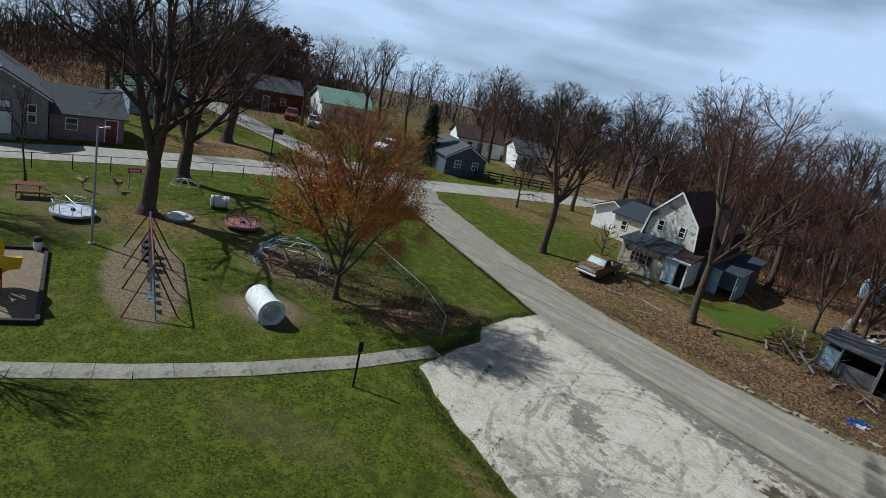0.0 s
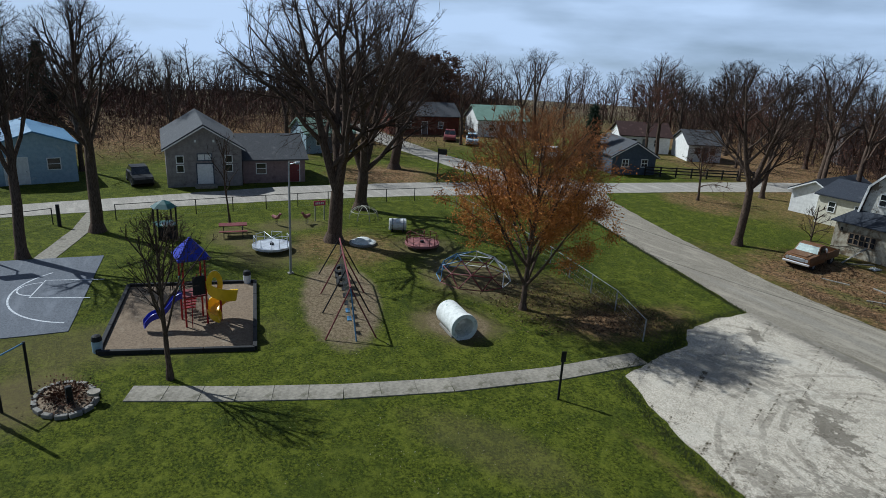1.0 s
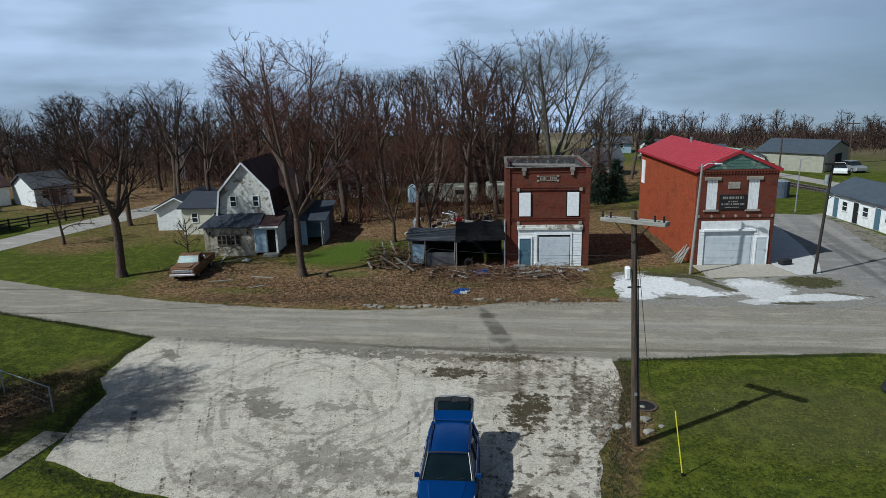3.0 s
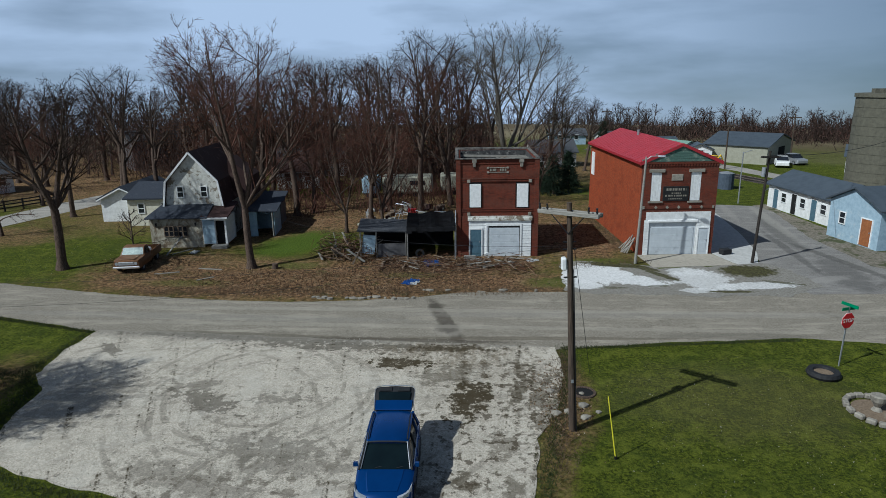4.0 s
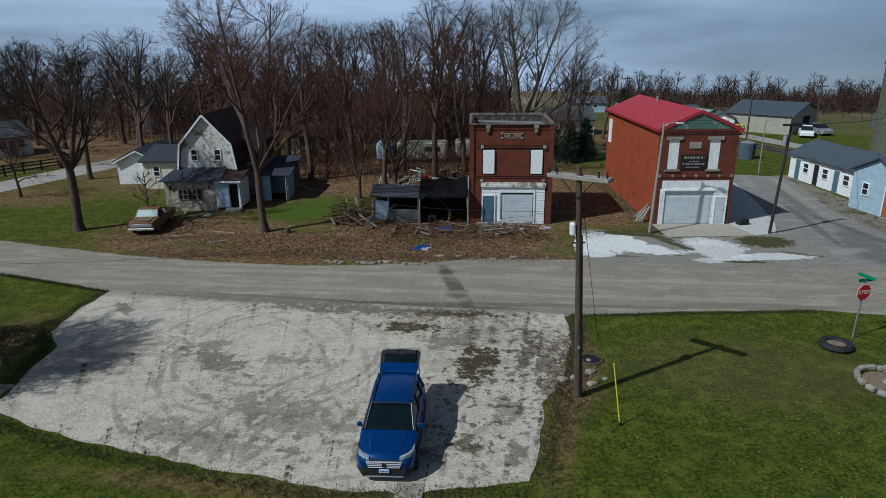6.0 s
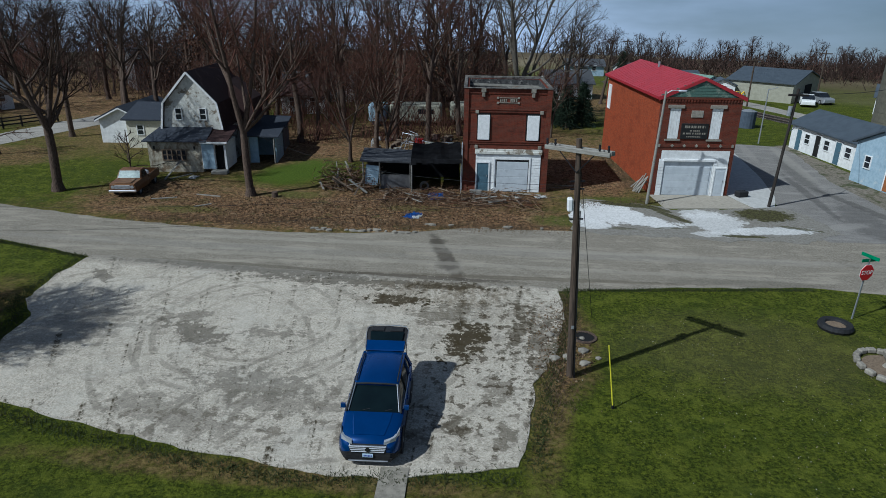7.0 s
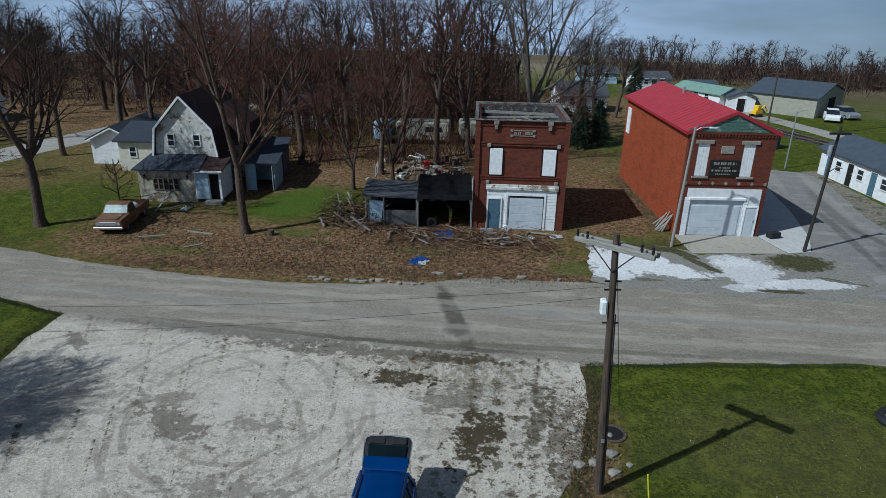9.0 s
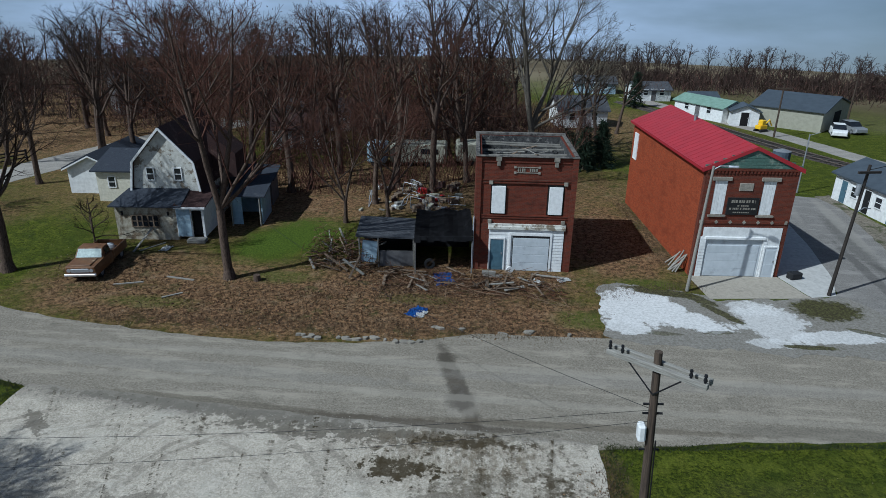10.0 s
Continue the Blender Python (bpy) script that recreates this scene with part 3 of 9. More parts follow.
M_TRUCK = mat("copper_brown_truck_paint", (0.17, 0.080, 0.030), (0.11, 0.052, 0.022), 4, 0.45, wear=(0.28, 0.19, 0.11), wscale=1.5, bump=0.02)
M_SIGNRED = mat("sign_red", (0.52, 0.018, 0.025), (0.45, 0.015, 0.02), 3, 0.4, bump=0)
M_SIGNGREEN = mat("sign_green", (0.010, 0.20, 0.090), (0.008, 0.16, 0.07), 3, 0.4, bump=0)
M_SIGNPINK = mat("sign_pink_red", (0.55, 0.05, 0.14), (0.46, 0.04, 0.11), 3, 0.4, bump=0)
M_YELLOWROD = mat("yellow_marker", (0.72, 0.66, 0.03), (0.62, 0.55, 0.03), 3, 0.5, bump=0)
M_SIGNBLACK = mat("black_signboard", (0.012, 0.012, 0.013), (0.02, 0.02, 0.02), 3, 0.4, bump=0)
M_STONE = mat("pale_limestone", (0.27, 0.245, 0.20), (0.17, 0.152, 0.125), 6, 0.9, vary=0.3)
M_BLUEDOOR = mat("blue_grey_door", (0.085, 0.15, 0.19), (0.06, 0.11, 0.145), 3, 0.6)
M_ORANGEDOOR = mat("orange_brown_boards", (0.30, 0.115, 0.04), (0.22, 0.08, 0.03), 4, 0.8)
M_RUBBLE = mat("flat_roof_rubble", (0.075, 0.073, 0.070), (0.025, 0.025, 0.026), 5, 0.95, bump=0.8, wear=(0.19, 0.18, 0.165), wscale=3.0, wlo=0.55, whi=0.62)
M_CAP = mat("weathered_cap_stone", (0.17, 0.155, 0.135), (0.085, 0.078, 0.070), 5, 0.95, bump=0.4, wear=(0.045, 0.042, 0.040), wscale=1.6, wlo=0.5, whi=0.6)
# near-black for openings and gaps: their shade is put into the colour
M_DARK = mat("shade_black", (0.012, 0.011, 0.011), (0.008, 0.008, 0.008), 4, 0.95, bump=0)

# ---- geometry helpers ----


def island_mat(name, colours):
    """Each loose piece takes one of the colours."""
    m, b = base_mat(name, 0.9, 0, 0.15)
    n, l = nodes_of(m)
    geo, rp = n.new("ShaderNodeNewGeometry"), n.new("ShaderNodeValToRGB")
    rp.color_ramp.interpolation = "CONSTANT"
    while len(rp.color_ramp.elements) < len(colours):
        rp.color_ramp.elements.new(0.5)
    for i, c in enumerate(colours):
        rp.color_ramp.elements[i].position = i / len(colours)
        rp.color_ramp.elements[i].color = (*c, 1)
    l.new(geo.outputs["Random Per Island"], rp.inputs["Fac"])
    l.new(rp.outputs["Color"], b.inputs["Base Color"])
    return m


def mesh_of(name, bm, material):
    me = bpy.data.meshes.new(name)
    bm.to_mesh(me)
    bm.free()
    me.materials.append(material)
    return me


def part(name, bm, material, parent, label="", smooth=False, at=None):
    """One mesh object under a thing or a part."""
    me = mesh_of(name, bm, material)
    if smooth:
        me.shade_smooth()
        me.set_sharp_from_angle(angle=radians(42))
    ob = new(name, me)
    ob.parent = parent
    if at is not None:
        ob.matrix_basis = at
    return tagged(ob, label)


def thing(name, m, label, category, group="", kind=""):
    """An Empty at the base of a thing, that parents its parts."""
    ob = new(name)
    ob.empty_display_size = 0.2
    ob.matrix_basis = m
    return tagged(ob, label, category, group, kind)


def solid(name, bm, material, label, category, m=None, group="", kind="", smooth=False):
    me = mesh_of(name, bm, material)
    if smooth:
        me.shade_smooth()
    ob = new(name, me)
    if m is not None:
        ob.matrix_basis = m
    return tagged(ob, label, category, group, kind)


def box(bm, x0, x1, y0, y1, z0, z1, bevel=0.0, m=None):
    r = bmesh.ops.create_cube(bm, size=1.0, matrix=Matrix.LocRotScale(((x0 + x1) / 2, (y0 + y1) / 2, (z0 + z1) / 2), None, (abs(x1 - x0), abs(y1 - y0), abs(z1 - z0))))
    vs = r["verts"]
    if bevel:
        es = list({e for v in vs for e in v.link_edges})
        g = bmesh.ops.bevel(bm, geom=es, offset=bevel, segments=1, affect="EDGES", clamp_overlap=True)
        vs = list({v for f in g["faces"] for v in f.verts} | {v for v in vs if v.is_valid})
    if m is not None:
        bmesh.ops.transform(bm, matrix=m, verts=vs)
    return bm


def boxbm(*a, **k):
    return box(bmesh.new(), *a, **k)


def tube(bm, p0, p1, r0, r1=None, n=8, caps=True):
    p0, p1 = Vector(p0), Vector(p1)
    r1 = r0 if r1 is None else r1
    d = p1 - p0
    if d.length < 1e-6:
        return bm
    q = d.to_track_quat("Z", "Y").to_matrix().to_4x4()
    bmesh.ops.create_cone(bm, cap_ends=caps, segments=n, radius1=max(r0, 1e-4), radius2=max(r1, 1e-4), depth=d.length, matrix=Matrix.Translation((p0 + p1) / 2) @ q)
    return bm


def tubes(pts, r, n=6, closed=False):
    """A bent bar of one piece along the points."""
    pts = [Vector(p) for p in pts]
    k, rings, up = len(pts), [], None
    for i, p in enumerate(pts):
        a = pts[i - 1] if (i or closed) else p
        b = pts[(i + 1) % k] if (i < k - 1 or closed) else p
        d = (b - a).normalized()
        if up is None:
            up = d.orthogonal().normalized()
        up = (up - d * up.dot(d)).normalized()
        s = d.cross(up)
        rings.append([p + (up * math.cos(2 * math.pi * j / n) + s * math.sin(2 * math.pi * j / n)) * r for j in range(n)])
    if closed:
        rings.append(rings[0])
    return loft(bmesh.new(), rings, caps=not closed)


def prism(bm, poly, y0, y1):
    """A polygon in the x-z plane, drawn out along y."""
    a = [bm.verts.new((x, y0, z)) for x, z in poly]
    b = [bm.verts.new((x, y1, z)) for x, z in poly]
    k = len(poly)
    bm.faces.new(a)
    bm.faces.new(b[::-1])
    for i in range(k):
        bm.faces.new((a[(i + 1) % k], a[i], b[i], b[(i + 1) % k]))
    bmesh.ops.recalc_face_normals(bm, faces=bm.faces[:])
    return bm


def ring(bm, r, z0, z1, n=24, inner=0.0, m=None):
    """A flat disc or ring, with thickness."""
    rows = [(inner, z0), (r, z0), (r, z1), (inner, z1)] if inner else [(r, z0), (r, z1)]
    vs = [[bm.verts.new((q * math.cos(a), q * math.sin(a), z)) for q, z in rows] for a in (2 * math.pi * i / n for i in range(n))]
    k = len(rows)
    for i in range(n):
        u, v = vs[i], vs[(i + 1) % n]
        for j in range(k if inner else k - 1):
            bm.faces.new((u[j], v[j], v[(j + 1) % k], u[(j + 1) % k]))
    if not inner:
        bm.faces.new([v[1] for v in vs])
        bm.faces.new([v[0] for v in reversed(vs)])
    bmesh.ops.recalc_face_normals(bm, faces=bm.faces[:])
    if m is not None:
        bmesh.ops.transform(bm, matrix=m, verts=[x for row in vs for x in row])
    return bm


def loft(bm, sections, caps=True):
    """Skin over sections, each a closed ring with the same number of points."""
    vs = [[bm.verts.new(p) for p in s] for s in sections]
    k = len(vs[0])
    for u, v in zip(vs, vs[1:]):
        for j in range(k):
            bm.faces.new((u[j], u[(j + 1) % k], v[(j + 1) % k], v[j]))
    if caps:
        bm.faces.new(vs[0][::-1])
        bm.faces.new(vs[-1])
    bmesh.ops.recalc_face_normals(bm, faces=bm.faces[:])
    return bm


def outline(poly, step=0.5, rag=0.12, seed=3.0, scale=0.9):
    """A polygon on the ground with a worn, uneven edge."""
    pts = []
    for (x0, y0), (x1, y1) in zip(poly, poly[1:] + poly[:1]):
        k = max(1, int(math.hypot(x1 - x0, y1 - y0) / step))
        for i in range(k):
            x, y = x0 + (x1 - x0) * i / k, y0 + (y1 - y0) * i / k
            a = noise.noise((x * scale, y * scale, seed)) + 0.6 * noise.noise((x * scale * 3, y * scale * 3, seed + 4))
            b = noise.noise((x * scale, y * scale, seed + 9)) + 0.6 * noise.noise((x * scale * 3, y * scale * 3, seed + 14))
            pts.append((x + a * rag, y + b * rag))
    return pts


def sheet(name, poly, z, material, label, category, step=0.5, rag=0.12, thick=0.05, kind="structure", seed=3.0):
    bm = bmesh.new()
    pts = outline(list(poly), step, rag, seed) if rag else list(poly)
    top = [bm.verts.new((x, y, z)) for x, y in pts]
    low = [bm.verts.new((x, y, z - thick)) for x, y in pts]
    es = [bm.edges.new((top[i], top[(i + 1) % len(top)])) for i in range(len(top))]
    bmesh.ops.triangle_fill(bm, edges=es, use_beauty=True, use_dissolve=False)
    for i in range(len(top)):
        j = (i + 1) % len(top)
        bm.faces.new((top[i], low[i], low[j], top[j]))
    bmesh.ops.recalc_face_normals(bm, faces=bm.faces[:])
    return solid(name, bm, material, label, category, kind=kind)


# ---- ground, roads and paths ----
def ground_height(r):
    """Level round the park, falling gently away past the edge of the town."""
    return 0.0 if r < 150 else -0.082 * (r - 150)


bm = bmesh.new()
radii = [0, 20, 40, 60, 80, 100, 125, 150, 170, 200, 260, 360, 520, 900, 1600, 3600]
rows_v = [[bm.verts.new((-12 + r * math.cos(a), 45 + r * math.sin(a), ground_height(r))) for a in (2 * math.pi * i / 64 for i in range(64))] for r in radii[1:]]
hub_v = bm.verts.new((-12, 45, 0))
for i in range(64):
    j = (i + 1) % 64
    bm.faces.new((hub_v, rows_v[0][i], rows_v[0][j]))
    for u, v in zip(rows_v, rows_v[1:]):
        bm.faces.new((u[i], v[i], v[j], u[j]))
solid("ground", bm, M_GROUND, "mown spring grass with leaf litter and bare earth", "ground", kind="structure")

sheet("road", [(-52, 43.5), (-44, 42.2), (-40, 41.6), (-30, 38.4), (-23, 36.7), (-18, 35.2), (-11.8, 34.7), (-3, 34.2), (5, 33.7), (10.7, 34.7), (17, 35.4), (22, 34.6), (40, 33.5), (60, 33),
               (60, 41), (40, 41.6), (27, 42.4), (21.5, 43.2), (17, 41.8), (12, 42.0), (6.5, 42.2), (2.2, 42.0), (0.2, 42.0), (-2.6, 40.9), (-5.5, 40.4), (-9.7, 40.1), (-14, 40.3), (-21, 41.2), (-30, 43.3), (-42, 47.2), (-46, 50), (-52, 50)],
      0.016, M_ROAD, "worn grey asphalt road with patched cracks", "road", 0.7, 0.14)
sheet("street_cross", [(-49.6, -60), (-50.0, -10), (-50.2, 10), (-49.8, 20), (-48.6, 30), (-46.5, 39), (-45.2, 46), (-42.8, 58), (-39, 72), (-30, 95), (-36, 97), (-44.5, 71), (-48.5, 53), (-52, 40), (-53.8, 32), (-55.0, 20), (-54.3, 9), (-53.2, -10), (-53, -60)],
      0.022, M_STREET, "pale sun-bleached asphalt street", "street", 0.9, 0.12)
sheet("street_side", [(-52, 41.5), (-60, 40.4), (-70, 39.5), (-82, 39), (-120, 41), (-120, 45), (-82, 43.5), (-70, 43.5), (-60, 44.5), (-52, 47)], 0.019, M_STREET, "pale narrow side street", "street", 0.9, 0.12)
sheet("street_corner", [(18.8, 47.6), (20.9, 48.9), (21.3, 51), (22.5, 57), (23.5, 65.5), (13, 67), (13, 70.5), (24, 70.0), (28.6, 69.0), (29.2, 66), (27.6, 56), (27.8, 48), (31, 42.5), (21.0, 42.0)], 0.020, M_STREET_B, "patched dark asphalt side street", "street", 0.8, 0.15)
sheet("railway_road", [(22, 128), (31, 107), (35, 97.5), (37.8, 89), (39.8, 82), (42.2, 75), (48, 62), (60, 36), (62.6, 37), (50.6, 63), (45, 76), (42.6, 83), (40.6, 90), (38.0, 98.5), (34, 108.5), (25, 129)], 0.024, M_STREET, "pale gravel road along the tracks", "road", 1.2, 0.25)
sheet("railway_bed", [(20, 122), (28, 103), (31.2, 93), (34.2, 85), (37.4, 77.5), (44, 62), (55, 36), (57.2, 37), (46.4, 63), (39.7, 78.5), (36.5, 86), (33.6, 94), (30.4, 104), (22.4, 123)], 0.10, mat("dark_track_ballast", (0.085, 0.072, 0.060), (0.035, 0.030, 0.026), 5, 0.95, bump=0.7, wear=(0.14, 0.12, 0.10), wscale=1.0), "dark ballast bed of the railway", "railway bed", 0.8, 0.2, thick=0.12)
sheet("dirt_shoulder", [(27.0, 47), (26.6, 56), (28.0, 66), (28.6, 69.5), (30.2, 70), (30.0, 66), (30.8, 56), (34, 44)], 0.012, mat("muddy_gravel_shoulder", (0.21, 0.185, 0.145), (0.095, 0.080, 0.055), 4, 0.95, bump=0.5, wear=(0.055, 0.060, 0.022), wscale=0.7, wlo=0.5, whi=0.6), "muddy gravel shoulder in front of the white building", "shoulder", 0.6, 0.15)
sheet("gravel_lot", [(-18.5, 35.5), (-18.6, 33.0), (-18.3, 30.3), (-17.0, 28.9), (-16.7, 26.8), (-15.9, 23.9), (-12.3, 22.6), (-8.3, 21.7), (-5.4, 21.2), (-3.4, 20.8), (-0.8, 20.7), (2.9, 21.5), (3.36, 23.4), (3.65, 25.9), (4.6, 28.2), (5.2, 31.4), (5.1, 34.0), (0, 34.3), (-8, 34.8), (-14, 35.3)],
      0.028, M_GRAVEL, "pale crushed limestone parking lot with mud stains", "parking lot", 0.35, 0.16)
sheet("lime_apron", [(6.9, 42.0), (6.7, 44.6), (7.2, 48.3), (8.5, 49.1), (10.2, 48.4), (12.4, 48.2), (13.4, 47.0), (16.6, 47.7), (19.1, 48.3), (21.3, 48.4), (22.0, 46.4), (22.4, 43.4), (19.4, 41.6), (17, 41.5), (14.4, 41.6), (12.4, 41.9), (9.6, 41.8)],
      0.032, M_LIME, "white crushed lime rock apron", "gravel", 0.3, 0.42)
sheet("garage_apron", [(12.85, 50.58), (13.2, 47.4), (19.0, 48.1), (18.25, 50.98)], 0.040, M_APRON, "pale concrete apron in front of the garage", "apron", 0.6, 0.03)
sheet("side_slab", [(18.35, 51.0), (19.1, 48.2), (20.6, 48.6), (21.6, 51.2), (22.7, 57), (23.7, 66), (20, 66), (18.6, 56)], 0.036, M_SLAB, "pale concrete slab beside the brick building", "slab", 0.8, 0.03)

walk_c = [(-22.35, 5.3), (-20.8, 8.9), (-19.4, 12.6), (-18.2, 16.7), (-17.3, 21.2), (-16.9, 25.7)]
walk_thing = thing("footpath", pose(0, 0, 0), "pale concrete footpath of worn slabs across the grass", "path", kind="structure")
walk_pts = []
for (x0, y0), (x1, y1) in zip(walk_c, walk_c[1:]):
    for i in range(3):
        walk_pts.append((x0 + (x1 - x0) * i / 3, y0 + (y1 - y0) * i / 3))
walk_pts.append(walk_c[-1])
for (x0, y0), (x1, y1) in zip(walk_pts, walk_pts[1:]):
    length, a = math.hypot(x1 - x0, y1 - y0), math.degrees(math.atan2(y1 - y0, x1 - x0))
    part("slab", boxbm(0.005, length - 0.005, -0.54, 0.54, -0.06, 0.045 + random.uniform(-0.008, 0.008), 0.012), M_WALK, walk_thing, at=pose(x0, y0, 0, 0, 0, a))
sheet("court_path", [(-39.4, 1.2), (-45.6, 3.3), (-50, 4.2), (-50, 5.2), (-45.2, 4.4), (-39.0, 2.3)], 0.03, M_WALK, "concrete path from the court to the street", "path", 0.7, 0.04)
sheet("ball_court", [(-28.9, 3.3), (-30.4, -14), (-42.0, -14), (-39.4, 5.0)], 0.034, M_COURT, "blue-grey sealed basketball court", "court", 0.8, 0.03)

# ---- buildings ----


def window_on(parent, x, z, w, h, y=0.0, turn=0.0, origin=(0, 0), frame_mat=None, pane_mat=None, bars=(1, 2), name="window"):
    """A framed window on a wall that faces -y in its own plane; turn 90 sets it on a side wall."""
    at = pose(origin[0], origin[1], 0, 0, 0, turn) @ pose(x, y, z)
    bm, t = bmesh.new(), 0.07
    for a in ((-w / 2 - t, -w / 2, -t, h + t), (w / 2, w / 2 + t, -t, h + t), (-w / 2, w / 2, -t, 0), (-w / 2, w / 2, h, h + t)):
        box(bm, a[0], a[1], -0.05, 0.03, a[2], a[3])
    nx, nz = bars
    for i in range(1, nx):
        box(bm, -w / 2 + w * i / nx - 0.02, -w / 2 + w * i / nx + 0.02, -0.035, 0.01, 0, h)
    for i in range(1, nz):
        box(bm, -w / 2, w / 2, -0.035, 0.01, h * i / nz - 0.025, h * i / nz + 0.025)
    ob = part(name, bm, frame_mat or M_TRIM, parent, at=at)
    part("pane", boxbm(-w / 2, w / 2, -0.015, 0.02, 0, h), pane_mat or M_GLASS_DARK, ob)
    return ob


def door_on(parent, x, z, w, h, material, y=0.0, turn=0.0, origin=(0, 0), name="door", frame_mat=None):
    at = pose(origin[0], origin[1], 0, 0, 0, turn) @ pose(x, y, z)
    bm = bmesh.new()
    for a in ((-w / 2 - 0.08, -w / 2, 0, h + 0.08), (w / 2, w / 2 + 0.08, 0, h + 0.08), (-w / 2, w / 2, h, h + 0.08)):
        box(bm, a[0], a[1], -0.05, 0.03, a[2], a[3])
    ob = part(name, bm, frame_mat or M_TRIM, parent, at=at)
    bm = boxbm(-w / 2, w / 2, -0.02, 0.02, 0.01, h)
    for i in range(2):
        box(bm, -w / 2 + 0.12, w / 2 - 0.12, -0.032, -0.01, 0.2 + i * h * 0.46, 0.2 + i * h * 0.46 + h * 0.34)
    leaf = part("door_leaf", bm, material, ob)
    part("door_handle", boxbm(w / 2 - 0.14, w / 2 - 0.08, -0.07, -0.02, 1.0, 1.12), M_GALV, leaf)
    return ob


def gable(name, m, w, d, h, rise, wall_mat, roof_mat, label, category="house", along="y", over=0.3, fascia=None, kind=""):
    """A house body with a gable roof; along: the axis of the ridge."""
    t = thing(name, m, label, category, kind=kind)
    bm = bmesh.new()
    if along == "y":
        prism(bm, [(0, 0), (w, 0), (w, h), (w / 2, h + rise), (0, h)], 0, d)
    else:
        prism(bm, [(0, 0), (d, 0), (d, h), (d / 2, h + rise), (0, h)], 0, w)
        bmesh.ops.transform(bm, matrix=Matrix(((0, 1, 0, 0), (1, 0, 0, 0), (0, 0, 1, 0), (0, 0, 0, 1))), verts=bm.verts[:])
        bmesh.ops.recalc_face_normals(bm, faces=bm.faces[:])
    part("wall", bm, wall_mat, t)
    bm = bmesh.new()
    span, run = (w, d) if along == "y" else (d, w)
    s = rise / (span / 2)
    for a in (0, 1):
        e = -over if a == 0 else span + over
        poly = [(e, h - over * s + 0.02), (span / 2, h + rise + 0.02), (span / 2, h + rise + 0.16), (e, h - over * s + 0.14)]
        prism(bm, poly, -over, run + over)
    if along != "y":
        bmesh.ops.transform(bm, matrix=Matrix(((0, 1, 0, 0), (1, 0, 0, 0), (0, 0, 1, 0), (0, 0, 0, 1))), verts=bm.verts[:])
        bmesh.ops.recalc_face_normals(bm, faces=bm.faces[:])
    roof = part("roof", bm, roof_mat, t)
    if fascia and along == "y":
        bm = bmesh.new()
        for a in (0, 1):
            e = -over if a == 0 else span + over
            prism(bm, [(e, h - over * s - 0.10), (span / 2, h + rise - 0.10), (span / 2, h + rise + 0.02), (e, h - over * s + 0.02)], -over - 0.03, -over + 0.02)
        part("fascia", bm, fascia, roof)
    return t


def laps(x0, x1, z0, z1, step, y=0.0, proud=0.03):
    """Lapped siding boards as one skin."""
    bm = bmesh.new()
    z = z0
    while z < z1 - 0.02:
        top = min(z + step, z1)
        a = [bm.verts.new(p) for p in ((x0, y - proud, z), (x1, y - proud, z), (x1, y - 0.006, top), (x0, y - 0.006, top), (x0, y, z), (x1, y, z))]
        bm.faces.new((a[0], a[1], a[2], a[3]))
        bm.faces.new((a[4], a[5], a[1], a[0]))
        z = top
    return bm


# narrow two-storey brick building with a garage door
B1 = pose(0.05, 50.1, 0, 0, 0, 2.1) @ Matrix.Diagonal((1, 1, 1.018, 1))
b1 = thing("narrow_brick_building", B1, "narrow two-storey dark red brick storefront with a white garage front", "building")
bm = bmesh.new()
X0, X1, D1, H1 = -0.28, 5.6, 6.6, 6.95
for k, a in (("side_wall", (X0, X0 + 0.32, 0, D1, 0, H1)), ("side_wall", (X1 - 0.32, X1, 0, D1, 0, H1)), ("back_wall", (X0 + 0.32, X1 - 0.32, D1 - 0.3, D1, 0, H1)), ("brick_pier", (X0 + 0.32, 0.62, 0.10, 0.42, 3.5, 5.35)),
             ("brick_panel", (1.56, 3.95, 0.14, 0.42, 3.5, 5.35)), ("brick_pier", (4.95, X1 - 0.32, 0.10, 0.42, 3.5, 5.35)), ("brick_pier", (X0 + 0.32, 0.62, 0.06, 0.42, 0, 2.95)), ("brick_pier", (5.10, X1 - 0.32, 0.06, 0.42, 0, 2.95)),
             ("brick_spandrel", (X0 + 0.32, X1 - 0.32, 0.10, 0.42, 2.95, 3.5))):
    part(k, boxbm(*a), M_BRICK_DARK, b1)
box(bm, X0 + 0.32, X1 - 0.32, 0.10, 0.42, 5.35, H1)
wall1 = part("upper_wall", bm, M_BRICK_DARK, b1)
bm = bmesh.new()
for z in (3.28, 3.42, 5.40, 5.55, 6.62):
    box(bm, X0 + 0.34, X1 - 0.34, 0.05, 0.12, z, z + 0.07)
part("brick_course", bm, M_BRICK_DARK, wall1)
bm = bmesh.new()
box(bm, X0 - 0.05, X1 + 0.05, -0.05, 0.24, H1, H1 + 0.06, 0.02)
box(bm, X0 - 0.04, X0 + 0.20, 0.24, D1, H1, H1 + 0.10, 0.02)
box(bm, X1 - 0.20, X1 + 0.04, 0.24, D1, H1, H1 + 0.10, 0.02)
box(bm, X0 - 0.06, X1 + 0.06, D1 - 0.3, D1 + 0.06, H1, H1 + 0.16, 0.02)
part("parapet_cap", bm, M_CAP, wall1)
bm = boxbm(X0 + 0.3, X1 - 0.3, 0.4, D1 - 0.25, 5.95, 6.05)
rnd = random.Random(5)
